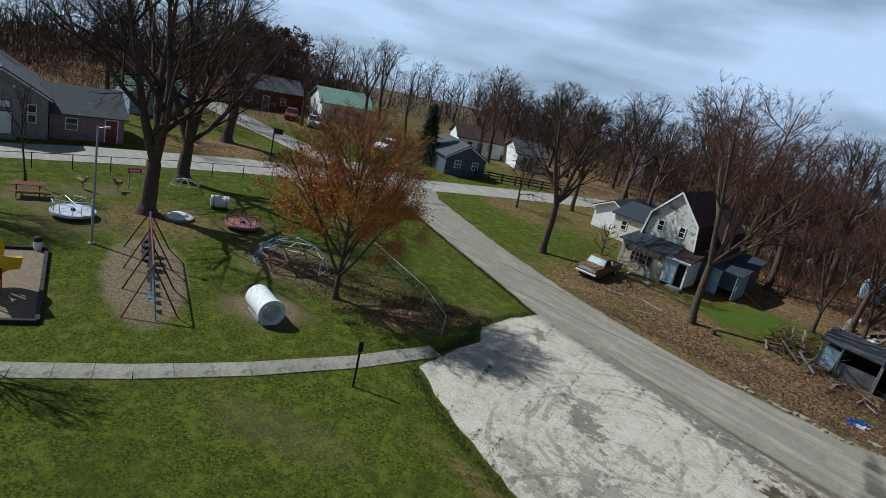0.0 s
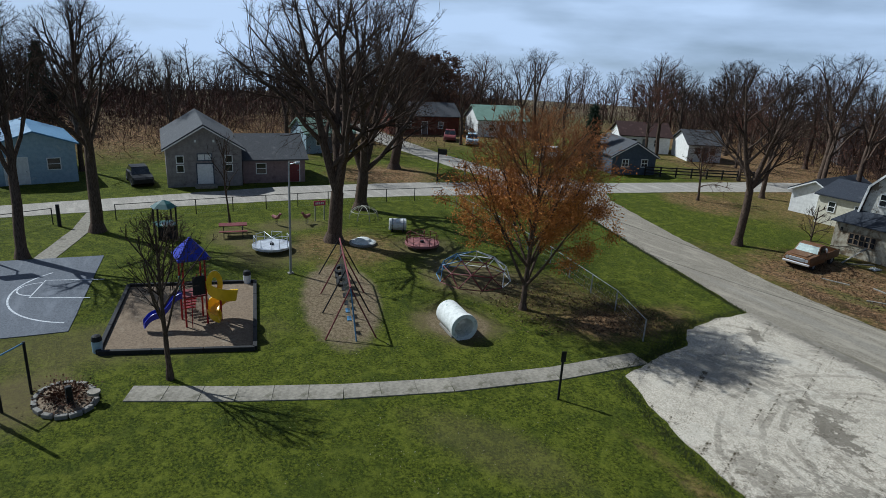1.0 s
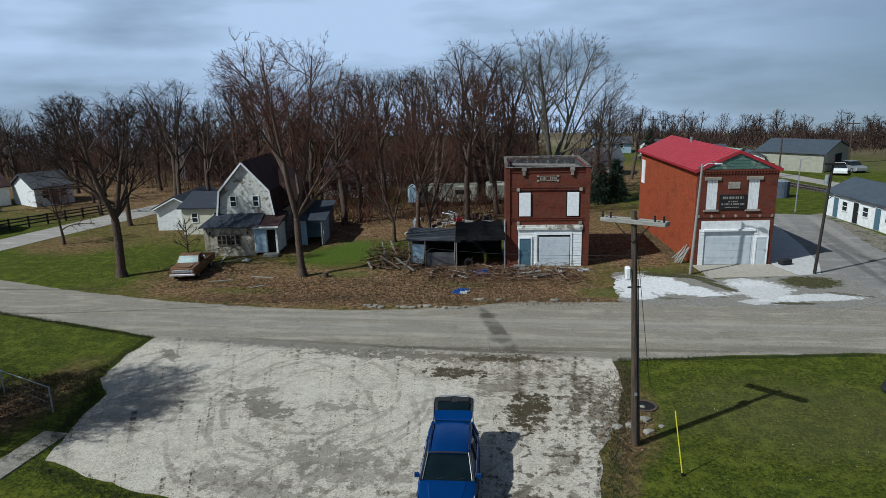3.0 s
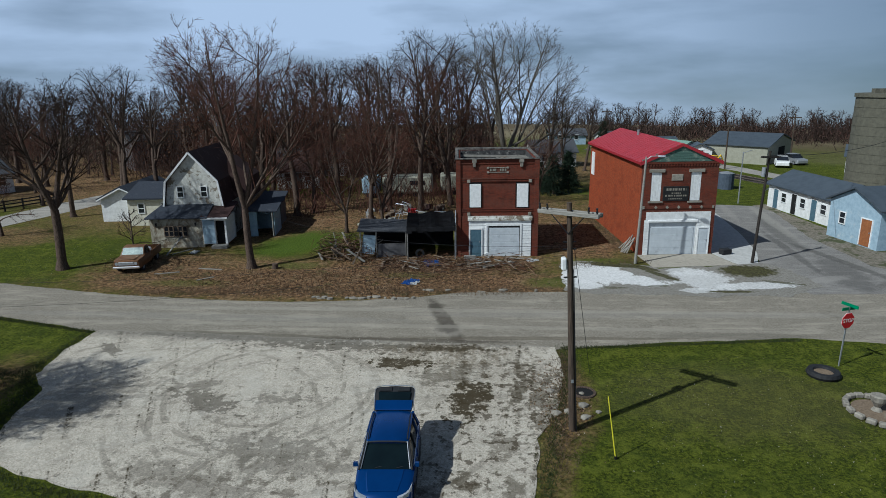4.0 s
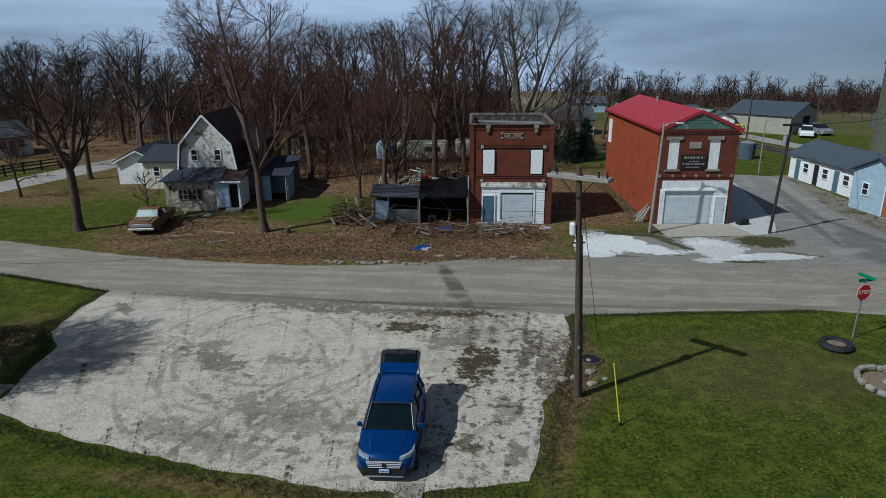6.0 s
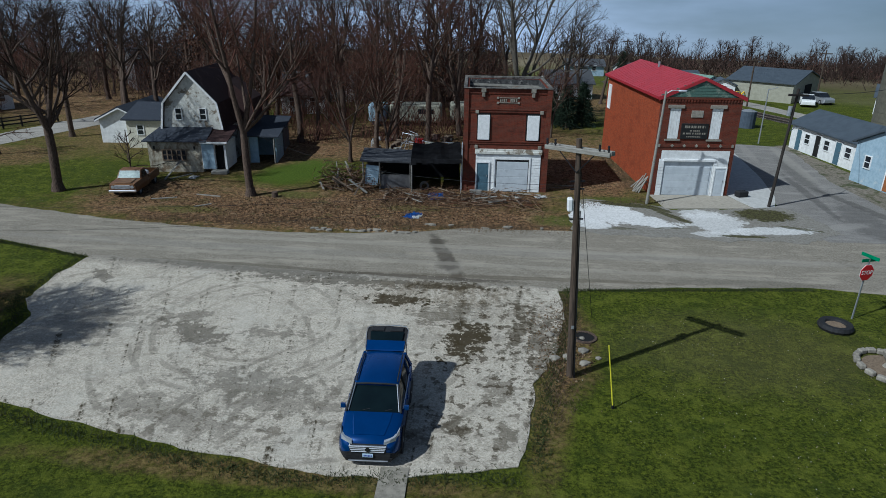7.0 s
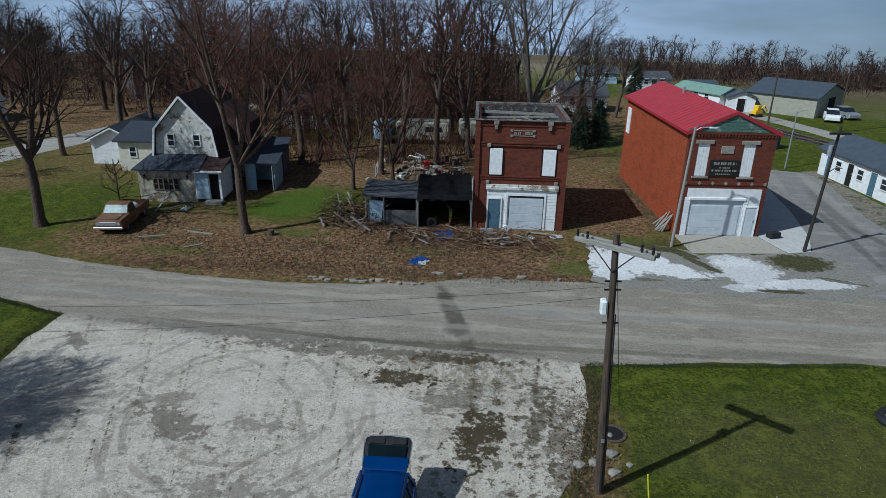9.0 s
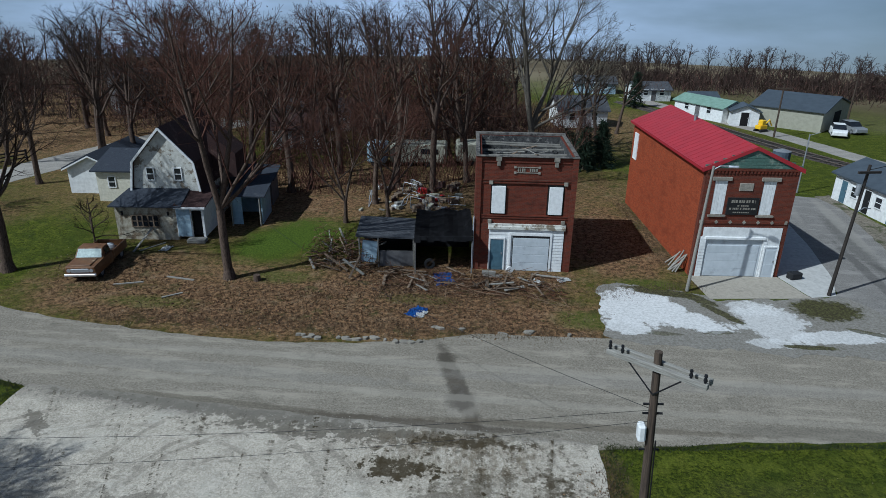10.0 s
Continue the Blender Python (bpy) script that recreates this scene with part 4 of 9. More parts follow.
for _ in range(110):
    x, y, q = rnd.uniform(X0 + 0.5, X1 - 0.5), rnd.uniform(0.6, D1 - 0.5), rnd.uniform(0.05, 0.2)
    box(bm, -q, q, -q * rnd.uniform(0.3, 1), q * 0.6, -0.02, q * 0.7, m=pose(x, y, 6.05, rnd.uniform(-25, 25), rnd.uniform(-25, 25), rnd.uniform(0, 180)))
# thin dark facing inside the parapet, in the roof rubble material
lining = bmesh.new()
box(lining, X0 + 0.32, X0 + 0.35, 0.42, D1 - 0.3, 6.0, H1 - 0.03)
box(lining, X1 - 0.35, X1 - 0.32, 0.42, D1 - 0.3, 6.0, H1 - 0.03)
box(lining, X0 + 0.35, X1 - 0.35, D1 - 0.33, D1 - 0.3, 6.0, H1 - 0.03)
part("parapet_lining", lining, M_RUBBLE, b1, "dark inner face of the parapet")
sunk = part("sunken_roof", bm, M_RUBBLE, b1, "sunken dark roof deck littered with rubble")
for k in range(9):
    y = 0.75 + k * 0.64
    if k in (1, 2, 4, 6):
        continue
    tilt = rnd.uniform(-2.5, 2.5)
    part("rafter", boxbm(-2.66, 2.66, -0.025, 0.025, -0.05, 0.05, 0.008), M_GREYWOOD, sunk, at=pose((X0 + X1) / 2, y, 6.52 + rnd.uniform(-0.06, 0.05), 0, tilt, rnd.uniform(-1.5, 1.5)))
for k in range(16):
    part("fallen_board", boxbm(-0.7, 0.7, -0.06, 0.06, 0, 0.03), M_GREYWOOD if k % 3 == 0 else M_SCRAPWOOD, sunk, at=pose(rnd.uniform(0.9, 4.4), rnd.uniform(1.2, 5.4), rnd.uniform(6.2, 6.5), rnd.uniform(-12, 12), rnd.uniform(-14, 14), rnd.uniform(0, 180)))
for x in (1.09, 4.45):
    w = part("window", boxbm(-0.47, 0.47, 0.16, 0.30, 3.52, 5.34), M_SIGNBLACK, b1, at=pose(x, 0, 0))
    part("shutter_panel", boxbm(-0.40, 0.40, 0.02, 0.15, 3.58, 5.22, 0.01), M_TRIM, w, "white boarded window panel")
for i, (x, z) in enumerate(((0.62, 5.42), (4.98, 5.42), (0.62, 3.08), (4.98, 3.08))):
    part("corner_block", boxbm(x - 0.11, x + 0.11, -0.03, 0.14, z - 0.09, z + 0.12, 0.01), M_STONE, wall1)
for x in (1.02, 4.35):
    bm = boxbm(x - 0.16, x + 0.16, -0.07, 0.12, 6.72, 6.96, 0.015)
    box(bm, x - 0.10, x + 0.10, -0.05, 0.12, 6.42, 6.72, 0.015)
    part("bracket", bm, M_STONE, wall1)
bm = bmesh.new()
for a in ((1.98, 3.38, 6.02, 6.06), (1.98, 3.38, 6.34, 6.38)):
    box(bm, a[0], a[1], 0.06, 0.13, a[2], a[3])
for x in (1.98, 3.38):
    for z in (6.04, 6.36):
        box(bm, x - 0.07, x + 0.07, 0.04, 0.13, z - 0.06, z + 0.06)
for x, w in ((2.12, 0.08), (2.24, 0.05), (2.36, 0.09), (2.5, 0.06), (2.82, 0.08), (2.94, 0.09), (3.07, 0.06), (3.19, 0.08)):
    box(bm, x, x + w, 0.06, 0.13, 6.11, 6.29)
part("name_stone", bm, M_STONE, wall1, "pale carved name stone with illegible letters")
front1 = part("siding", laps(0.62, 5.10, 0.0, 2.62, 0.19, 0.03), M_WHITE, b1, "white lapped siding")
part("backing", boxbm(0.62, 5.10, 0.035, 0.3, 0.0, 2.62), M_WHITE, front1)
bm = boxbm(0.55, 5.17, -0.10, 0.2, 2.62, 2.82, 0.02)
box(bm, 0.55, 5.17, -0.04, 0.2, 2.82, 2.95)
part("lintel", bm, M_PEEL, b1, "stained white lintel board")
bm = boxbm(1.84, 4.42, -0.045, 0.02, 2.26, 2.42)
for x in (1.84, 4.30):
    box(bm, x, x + 0.12, -0.045, 0.02, 0, 2.26)
gd1 = part("garage_door", bm, M_TRIM, b1)
# flat black sheet that paints the shadow along the door's edges
part("door_recess", boxbm(2.05, 4.295, -0.028, -0.004, 0.0, 2.26), M_DARK, gd1, "painted shade round the door")
for i in range(4):
    part("door_panel", boxbm(2.10, 4.26, -0.045, 0.0, 0.02 + i * 0.525, 0.535 + i * 0.525, 0.012), M_DOORGREY, gd1)
door_on(b1, 1.12, 0.05, 0.80, 1.95, M_BLUEDOOR, y=-0.02)
bm = boxbm(-0.34, -0.30, -0.02, 0.04, 0.4, 3.4)
tube(bm, (-0.33, -0.05, 0.1), (-0.33, -0.05, 3.3), 0.04)
part("downpipe", bm, M_WHITEMETAL, b1)

# larger brick building with a red metal roof
B2 = pose(12.9, 50.6, 0, 0, 0, 4.3)
b2 = thing("gabled_brick_building", B2, "two-storey brick building with red metal roof and white garage front", "building")
W2, D2, H2 = 5.35, 15.0, 6.75
wall2 = part("side_wall", boxbm(0, 0.3, 0.30, D2, 0, H2), M_BRICK_ORANGE, b2, "weathered orange-red brick side wall")
part("side_wall", boxbm(W2 - 0.3, W2, 0.30, D2, 0, H2), M_BRICK_ORANGE, b2)
part("back_wall", boxbm(0.3, W2 - 0.3, D2 - 0.3, D2, 0, H2), M_BRICK_ORANGE, b2)
bm = bmesh.new()
box(bm, 0, W2, 0, 0.3, 3.18, 3.95)
box(bm, 0, 0.42, 0, 0.3, 0, 3.18)
box(bm, W2 - 0.26, W2, 0, 0.3, 0, 3.18)
box(bm, 0, 0.62, 0, 0.3, 3.95, 6.1)
box(bm, 1.36, 3.42, 0, 0.3, 3.95, 6.1)
box(bm, 4.18, W2, 0, 0.3, 3.95, 6.1)
box(bm, 0, W2, 0, 0.3, 6.1, H2)
front2 = part("front_wall", bm, M_BRICK_DARK, b2)
bm = bmesh.new()
box(bm, -0.05, W2 + 0.05, -0.08, 0.06, H2 - 0.14, H2)
for i in range(26):
    box(bm, 0.05 + i * 0.205, 0.15 + i * 0.205, -0.07, 0.02, H2 - 0.30, H2 - 0.14)
part("dentil_course", bm, M_BRICK_DARK, front2)
bm = bmesh.new()
prism(bm, [(-0.2, H2), (W2 + 0.2, H2), (W2 / 2, H2 + 1.15)], 0.05, 0.35)
for i in range(6):
    zz = H2 + 0.02 + i * 0.19
    half = (W2 + 0.4) / 2 * (1 - (zz - H2) / 1.15) - 0.05
    if half > 0.1:
        box(bm, W2 / 2 - half, W2 / 2 + half, -0.02 + 0.010 * i, 0.06, zz, zz + 0.17)
part("gable_shingles", bm, M_SHINGLE_G, b2, "weathered green shingled gable")
bm = bmesh.new()
rise2, over2 = 1.2, 0.25
loft(bm, [[(-over2, y, H2 - 0.08), (W2 / 2, y, H2 + rise2), (W2 + over2, y, H2 - 0.08), (W2 + over2, y, H2 - 0.01), (W2 / 2, y, H2 + rise2 + 0.07), (-over2, y, H2 - 0.01)] for y in (-0.05, D2 + 0.2)])
roof2 = part("roof", bm, M_REDROOF, b2, "bright red standing-seam metal roof")
for e in (-over2, W2 + over2):
    bm = prism(bmesh.new(), [(e, H2 - 0.01), (W2 / 2, H2 + rise2 + 0.07), (W2 / 2, H2 + rise2 + 0.083), (e, H2 + 0.003)], 0, 0.025)
    seam = mesh_of("seam", bm, M_REDROOF)
    for i in range(24):
        ob = new("seam", seam)
        ob.parent = roof2
        ob.location = (0, 0.1 + i * 0.63, 0)
bm = bmesh.new()
for a in (0, 1):
    e = -over2 if a == 0 else W2 + over2
    prism(bm, [(e, H2 - 0.24), (W2 / 2, H2 + rise2 - 0.12), (W2 / 2, H2 + rise2 + 0.09), (e, H2 + 0.02)], -0.09, -0.05)
box(bm, -0.3, -0.22, -0.05, D2 + 0.2, H2 - 0.16, H2 + 0.02)
part("roof_edge", bm, M_REDROOF, roof2)
part("roof_vent", tube(bmesh.new(), (W2 / 2 - 0.3, 9, H2 + 1), (W2 / 2 - 0.3, 9, H2 + 1.55), 0.09, 0.09, 10), M_GALV, roof2)
for x in (0.99, 3.80):
    w = part("window", boxbm(-0.38, 0.38, 0.10, 0.22, 3.95, 6.1), M_SIGNBLACK, b2, at=pose(x, 0, 0))
    for i in range(4):
        part("window_board", boxbm(-0.36 + i * 0.182, -0.19 + i * 0.182, 0.02, 0.10, 3.98, 6.06, 0.008), M_WHITE, w)
    part("window_sill", boxbm(-0.52, 0.52, -0.10, 0.06, 3.84, 3.96, 0.015), M_STONE, w)
    part("window_head", boxbm(-0.55, 0.55, -0.09, 0.06, 6.02, 6.24, 0.015), M_STONE, w)
sg = part("signboard", boxbm(1.50, 3.32, -0.07, -0.005, 3.98, 5.02, 0.01), M_SIGNBLACK, b2, "black signboard with illegible white lettering")
bm = bmesh.new()
rnd = random.Random(2)
for z, hh, x0, x1 in ((4.72, 0.17, 1.72, 3.12), (4.50, 0.08, 2.1, 2.75), (4.30, 0.12, 1.65, 3.2), (4.10, 0.07, 1.9, 2.9)):
    x = x0
    while x < x1:
        w = rnd.uniform(0.05, 0.12)
        box(bm, x, min(x + w, x1), -0.078, -0.07, z, z + hh)
        x += w + rnd.choice((0.03, 0.035, 0.09))
tagged(part("sign_lettering", bm, M_STONE, sg), kind="stuff")
part("date_stone", boxbm(2.05, 2.85, -0.05, 0.02, 5.42, 5.88, 0.02), M_STONE, front2)
bm = boxbm(0.2, W2 - 0.2, -0.05, 0.02, 3.42, 3.62)
part("brick_band", bm, M_BRICK_DARK, front2)
for i in range(5):
    part("diamond_block", boxbm(-0.085, 0.085, -0.075, 0.0, -0.085, 0.085, m=pose(1.05 + i * 0.82, 0, 3.52, 0, 45, 0)), M_STONE, front2)
for x in (0.16, W2 - 0.20):
    part("corner_block", boxbm(x - 0.08, x + 0.08, -0.07, 0.0, 3.42, 3.62), M_STONE, front2)
bm = boxbm(0.42, 0.62, -0.03, 0.2, 0, 3.18)
box(bm, 0.62, W2 - 0.28, -0.03, 0.2, 2.60, 3.18)
box(bm, 4.08, W2 - 0.28, -0.03, 0.2, 0, 2.60)
board2 = part("white_front", bm, M_WHITE, b2, "white painted board front")
part("siding", laps(0.30, 0.66, 0.0, 2.6, 0.20, -0.032), M_WHITE, board2)
part("siding", laps(4.10, 4.32, 0.0, 2.6, 0.20, -0.032), M_WHITE, board2)
part("rail_board", boxbm(0.58, 4.16, -0.12, 0.0, 2.44, 2.60, 0.015), M_TRIM, board2)
gd2 = part("garage_door", boxbm(0.66, 4.06, 0.05, 0.10, 0.0, 2.46), M_DOORGREY, b2, "grey-white overhead garage door")
for i in range(4):
    part("door_panel", boxbm(0.80, 3.92, 0.015, 0.06, 0.04 + i * 0.50, 0.535 + i * 0.50, 0.012), M_DOORGREY, gd2)
door_on(b2, 4.62, 0.02, 0.72, 1.95, M_DOORGREY, y=-0.04)
w = window_on(b2, 0, 4.0, 0.75, 1.9, y=0, turn=-90, origin=(-0.02, 13.9), pane_mat=M_WHITE, bars=(1, 1))
bm = bmesh.new()
rnd = random.Random(8)
for i in range(9):
    y = rnd.uniform(0.5, 2.2)
    tube(bm, (-0.5 - rnd.random() * 0.5, y, 0.02), (-0.12, y + rnd.uniform(-0.3, 0.3), rnd.uniform(0.7, 1.3)), 0.05, 0.05, 4)
solid("leaning_boards", bm, M_GREYWOOD, "grey weathered boards leaning on the brick wall", "boards", B2)

# white gambrel house
HM = pose(-24.25, 52.32, 0, 0, 0, 5.4) @ Matrix.Diagonal((1, 1, 1.008, 1))
house = thing("gambrel_house", HM, "run-down white gambrel house with peeling paint and a front porch", "house")
bm = bmesh.new()
prism(bm, [(0.85, 0), (5.2, 0), (5.2, 3.1), (5.05, 4.95), (3.1, 7.1), (1.15, 4.95), (0.85, 3.1)], 1.5, 9.5)
part("wall", bm, M_PEEL, house)
bm = bmesh.new()
for pts in ([(3.1, 7.12), (5.08, 4.95), (5.22, 5.0), (3.1, 7.3)], [(5.05, 4.95), (5.35, 3.0), (5.5, 3.02), (5.22, 5.0)], [(3.1, 7.12), (1.12, 4.95), (0.98, 5.0), (3.1, 7.3)], [(1.15, 4.95), (0.80, 3.0), (0.66, 3.02), (0.98, 5.0)]):
    prism(bm, pts, 1.3, 9.7)
hroof = part("roof", bm, M_SHINGLE_R, house, "dark red-brown shingled gambrel roof")
bm = bmesh.new()
for a, b in (((3.1, 7.22), (5.13, 4.98)), ((5.13, 4.98), (5.4, 3.02)), ((3.1, 7.22), (1.07, 4.98)), ((1.07, 4.98), (0.75, 3.02))):
    d = Vector((b[0] - a[0], 0, b[1] - a[1])).normalized()
    n_ = Vector((-d.z, 0, d.x)) * 0.07
    prism(bm, [(a[0] + n_.x, a[1] + n_.z), (b[0] + n_.x, b[1] + n_.z), (b[0] - n_.x, b[1] - n_.z), (a[0] - n_.x, a[1] - n_.z)], 1.22, 1.30)
part("bargeboard", bm, M_TRIM, hroof)
for x in (2.1, 3.95):
    window_on(house, x, 3.75, 0.42, 0.78, y=1.49)
bm = bmesh.new()
prism(bm, [(5.15, 3.2), (7.0, 3.2), (7.0, 4.9), (5.15, 6.4)], 4.4, 7.2)
# dormer walls take the dark roof colour, painting in the shade of this side
part("dormer", bm, M_SHINGLE_R, house)
bm = boxbm(0.0, 4.05, 0, 1.5, 0, 2.35)
porch = part("porch", bm, M_PORCH, house, "enclosed porch with stained peeling siding")
bm = bmesh.new()
loft(bm, [[(-0.25, -0.35, 2.34), (-0.25, -0.35, 2.42), (0.5, 1.5, 3.15), (0.5, 1.5, 3.05)], [(4.55, -0.35, 2.34), (4.55, -0.35, 2.42), (4.6, 1.5, 3.15), (4.6, 1.5, 3.05)]])
part("porch_roof", bm, M_SHINGLE_B, house, "dark blue-grey porch roof")
for i in range(5):
    window_on(porch, 1.25 + i * 0.36, 0.95, 0.27, 0.72, y=-0.01, frame_mat=M_SCRAPWOOD)
for x in (0.5, 3.55):
    part("porch_lamp", boxbm(x - 0.05, x + 0.05, -0.13, 0, 1.75, 1.98), M_DARKMETAL, porch)
bm = boxbm(4.05, 5.05, -0.05, 0.1, 0.25, 2.3)
box(bm, 5.75, 5.9, -0.05, 0.1, 0.25, 2.3)
box(bm, 5.75, 5.9, 0.1, 2.4, 0.25, 2.3)
box(bm, 5.05, 5.75, -0.05, 0.1, 2.1, 2.3)
ves = part("vestibule", bm, M_WHITE, house, "white panelled entry lean-to, its open doorway backed in shade black")
# black sheet behind the opening, painted in place of the shade indoors
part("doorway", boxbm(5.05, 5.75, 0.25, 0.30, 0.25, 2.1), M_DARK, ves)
part("step", boxbm(4.8, 6.0, -0.7, -0.05, 0.0, 0.24, 0.02), M_GREYWOOD, ves)
bm = bmesh.new()
loft(bm, [[(4.0, -0.25, 2.40), (4.0, -0.25, 2.48), (4.5, 2.4, 3.35), (4.5, 2.4, 3.25)], [(6.1, -0.25, 2.30), (6.1, -0.25, 2.38), (6.3, 2.4, 3.15), (6.3, 2.4, 3.05)]])
part("vestibule_roof", bm, M_SHINGLE_R, ves)
bm = boxbm(4.05, 6.1, -0.32, -0.25, 2.26, 2.38)
part("roof_trim", bm, M_TRIM, ves)
bm = boxbm(4.1, 5.0, -0.085, -0.05, 0.3, 2.2)
part("torn_sheeting", bm, M_PALEBLUE, ves)
# a grey board leaning from the ground to the porch window
solid("leaning_board", boxbm(-0.07, 0.07, 0, 2.25, -0.02, 0.02, 0.005), M_GREYWOOD, "long grey board leaning against the porch window", "board", pose(-22.05, 50.15, 0.03, 26, 0, -11))
# low wing and the addition behind it
wing = gable("house_wing", pose(-30.4, 60.2, 0, 0, 0, 5), 4.4, 7.0, 2.5, 0.9, M_SIDING_C, M_SHINGLE_B, "low cream-sided wing with a dark shingle roof", "house wing", along="x", fascia=M_TRIM)
window_on(wing, 3.3, 1.1, 0.5, 0.95, y=-0.01)
window_on(wing, 1.2, 1.2, 0.5, 0.8, y=-0.01)
wing2 = gable("garage_annex", pose(-34.0, 62.0, 0, 0, 0, 5), 4.0, 7.5, 2.2, 1.0, M_WHITE, M_SHINGLE_B, "low white annex under a dark shingle roof", "outbuilding", along="y", fascia=M_TRIM)
door_on(wing2, 2.9, 0.05, 0.9, 1.8, M_WHITE, y=-0.01)
# leaning sheds behind the house
for k, (x, y, w, d, h, mm) in enumerate(((-17.9, 56.2, 2.2, 3.0, 2.2, M_PALEBLUE), (-20.3, 60.4, 3.8, 2.6, 2.2, M_GREY_SIDING))):
    sh = thing("lean_to_shed", pose(x, y, 0, 0, 0, 8), "sagging grey and blue lean-to shed behind the house", "shed", group="sheds behind the house")
    bm = boxbm(0, 0.08, 0, d, 0, h)
    box(bm, w - 0.08, w, 0, d, 0, h)
    box(bm, 0, w, d - 0.08, d, 0, h)
    box(bm, 0, w * 0.35, 0, 0.08, 0, h)
    part("wall", bm, mm, sh)
    bm = bmesh.new()
    loft(bm, [[(-0.3, -0.4, h), (-0.3, -0.4, h + 0.08), (-0.3, d + 0.2, h + 0.55), (-0.3, d + 0.2, h + 0.47)], [(w + 0.3, -0.4, h - 0.1), (w + 0.3, -0.4, h - 0.02), (w + 0.3, d + 0.2, h + 0.4), (w + 0.3, d + 0.2, h + 0.32)]])
    part("roof", bm, M_SHINGLE_B, sh)
    for xx in (0.1, w - 0.1):
        part("post", tube(bmesh.new(), (xx, -0.3, 0), (xx, -0.3, h), 0.06, 0.06, 6), M_GREYWOOD, sh)

# grey church-like hall across the street
M_HALL = mat("weathered_grey_siding", (0.27, 0.245, 0.235), (0.19, 0.172, 0.165), 3, 0.8, wear=(0.14, 0.12, 0.115), wscale=1.2)
M_HALLWING = mat("faded_rose_grey_siding", (0.26, 0.19, 0.185), (0.19, 0.135, 0.13), 3, 0.8, wear=(0.14, 0.10, 0.10), wscale=1.2)
ch = gable("grey_hall", pose(-57.0, 10.4, 0, 0, 0, 85), 6.2, 12.0, 3.4, 1.9, M_HALL, M_SHINGLE, "grey gabled hall with a white double door and pale windows", "hall", fascia=M_TRIM)
door_on(ch, 3.1, 0.25, 1.3, 1.75, M_TRIM, y=-0.02, frame_mat=M_BLUEGREY)
window_on(ch, 3.1, 2.35, 1.1, 0.5, y=-0.02, frame_mat=M_BLUEGREY, pane_mat=M_TRIM, bars=(2, 1))
for x in (1.1, 5.1):
    window_on(ch, x, 1.35, 0.5, 0.55, y=-0.02, bars=(1, 1))
    window_on(ch, x, 2.15, 0.5, 0.55, y=-0.02, bars=(1, 1))
for x in (2.4, 3.9):
    part("wall_lamp", boxbm(x - 0.08, x + 0.08, -0.15, 0, 3.9, 4.1), M_TRIM, ch)
part("doorstep", boxbm(2.2, 4.0, -0.9, -0.02, 0, 0.22, 0.02), M_WALK, ch)
chw = gable("hall_wing", pose(-57.2, 16.8, 0, 0, 0, 85), 5.6, 7.0, 2.2, 1.7, M_HALLWING, M_SHINGLE, "grey side wing of the hall with a shingle roof", "hall wing", along="x", fascia=M_TRIM)
window_on(chw, 1.6, 0.9, 0.8, 0.9, y=-0.02)
door_on(chw, 4.6, 0.05, 0.9, 1.9, M_REDMETAL, y=-0.02)
# blue-roofed building at the edge of the town
bl = gable("pale_metal_building", pose(-60.5, -2.2, 0, 0, 0, 98), 6.0, 9.0, 3.3, 1.0, M_PALEBLUE, M_BLUEMETAL, "pale blue metal-sided building with a blue roof", "building")
door_on(bl, 1.6, 0.05, 1.6, 2.2, M_WHITE, y=-0.02)
window_on(bl, 4.3, 1.2, 0.9, 0.9, y=-0.02)
# slate-blue house by the corner
gh = gable("slate_blue_house", pose(-52.4, 56.8, 0, 0, 0, 73), 5.4, 7.0, 2.2, 1.5, M_BLUEGREY, M_SHINGLE, "small slate-blue house with white windows and a grey roof", "house", fascia=M_TRIM)
window_on(gh, 1.6, 0.95, 0.7, 0.8, y=-0.02, bars=(2, 2))
window_on(gh, 4.0, 0.95, 0.7, 0.8, y=-0.02, bars=(2, 2))
door_on(gh, 1.5, 0.1, 0.9, 1.9, M_PALEBLUE, y=0, turn=-90, origin=(-0.02, 6.4))
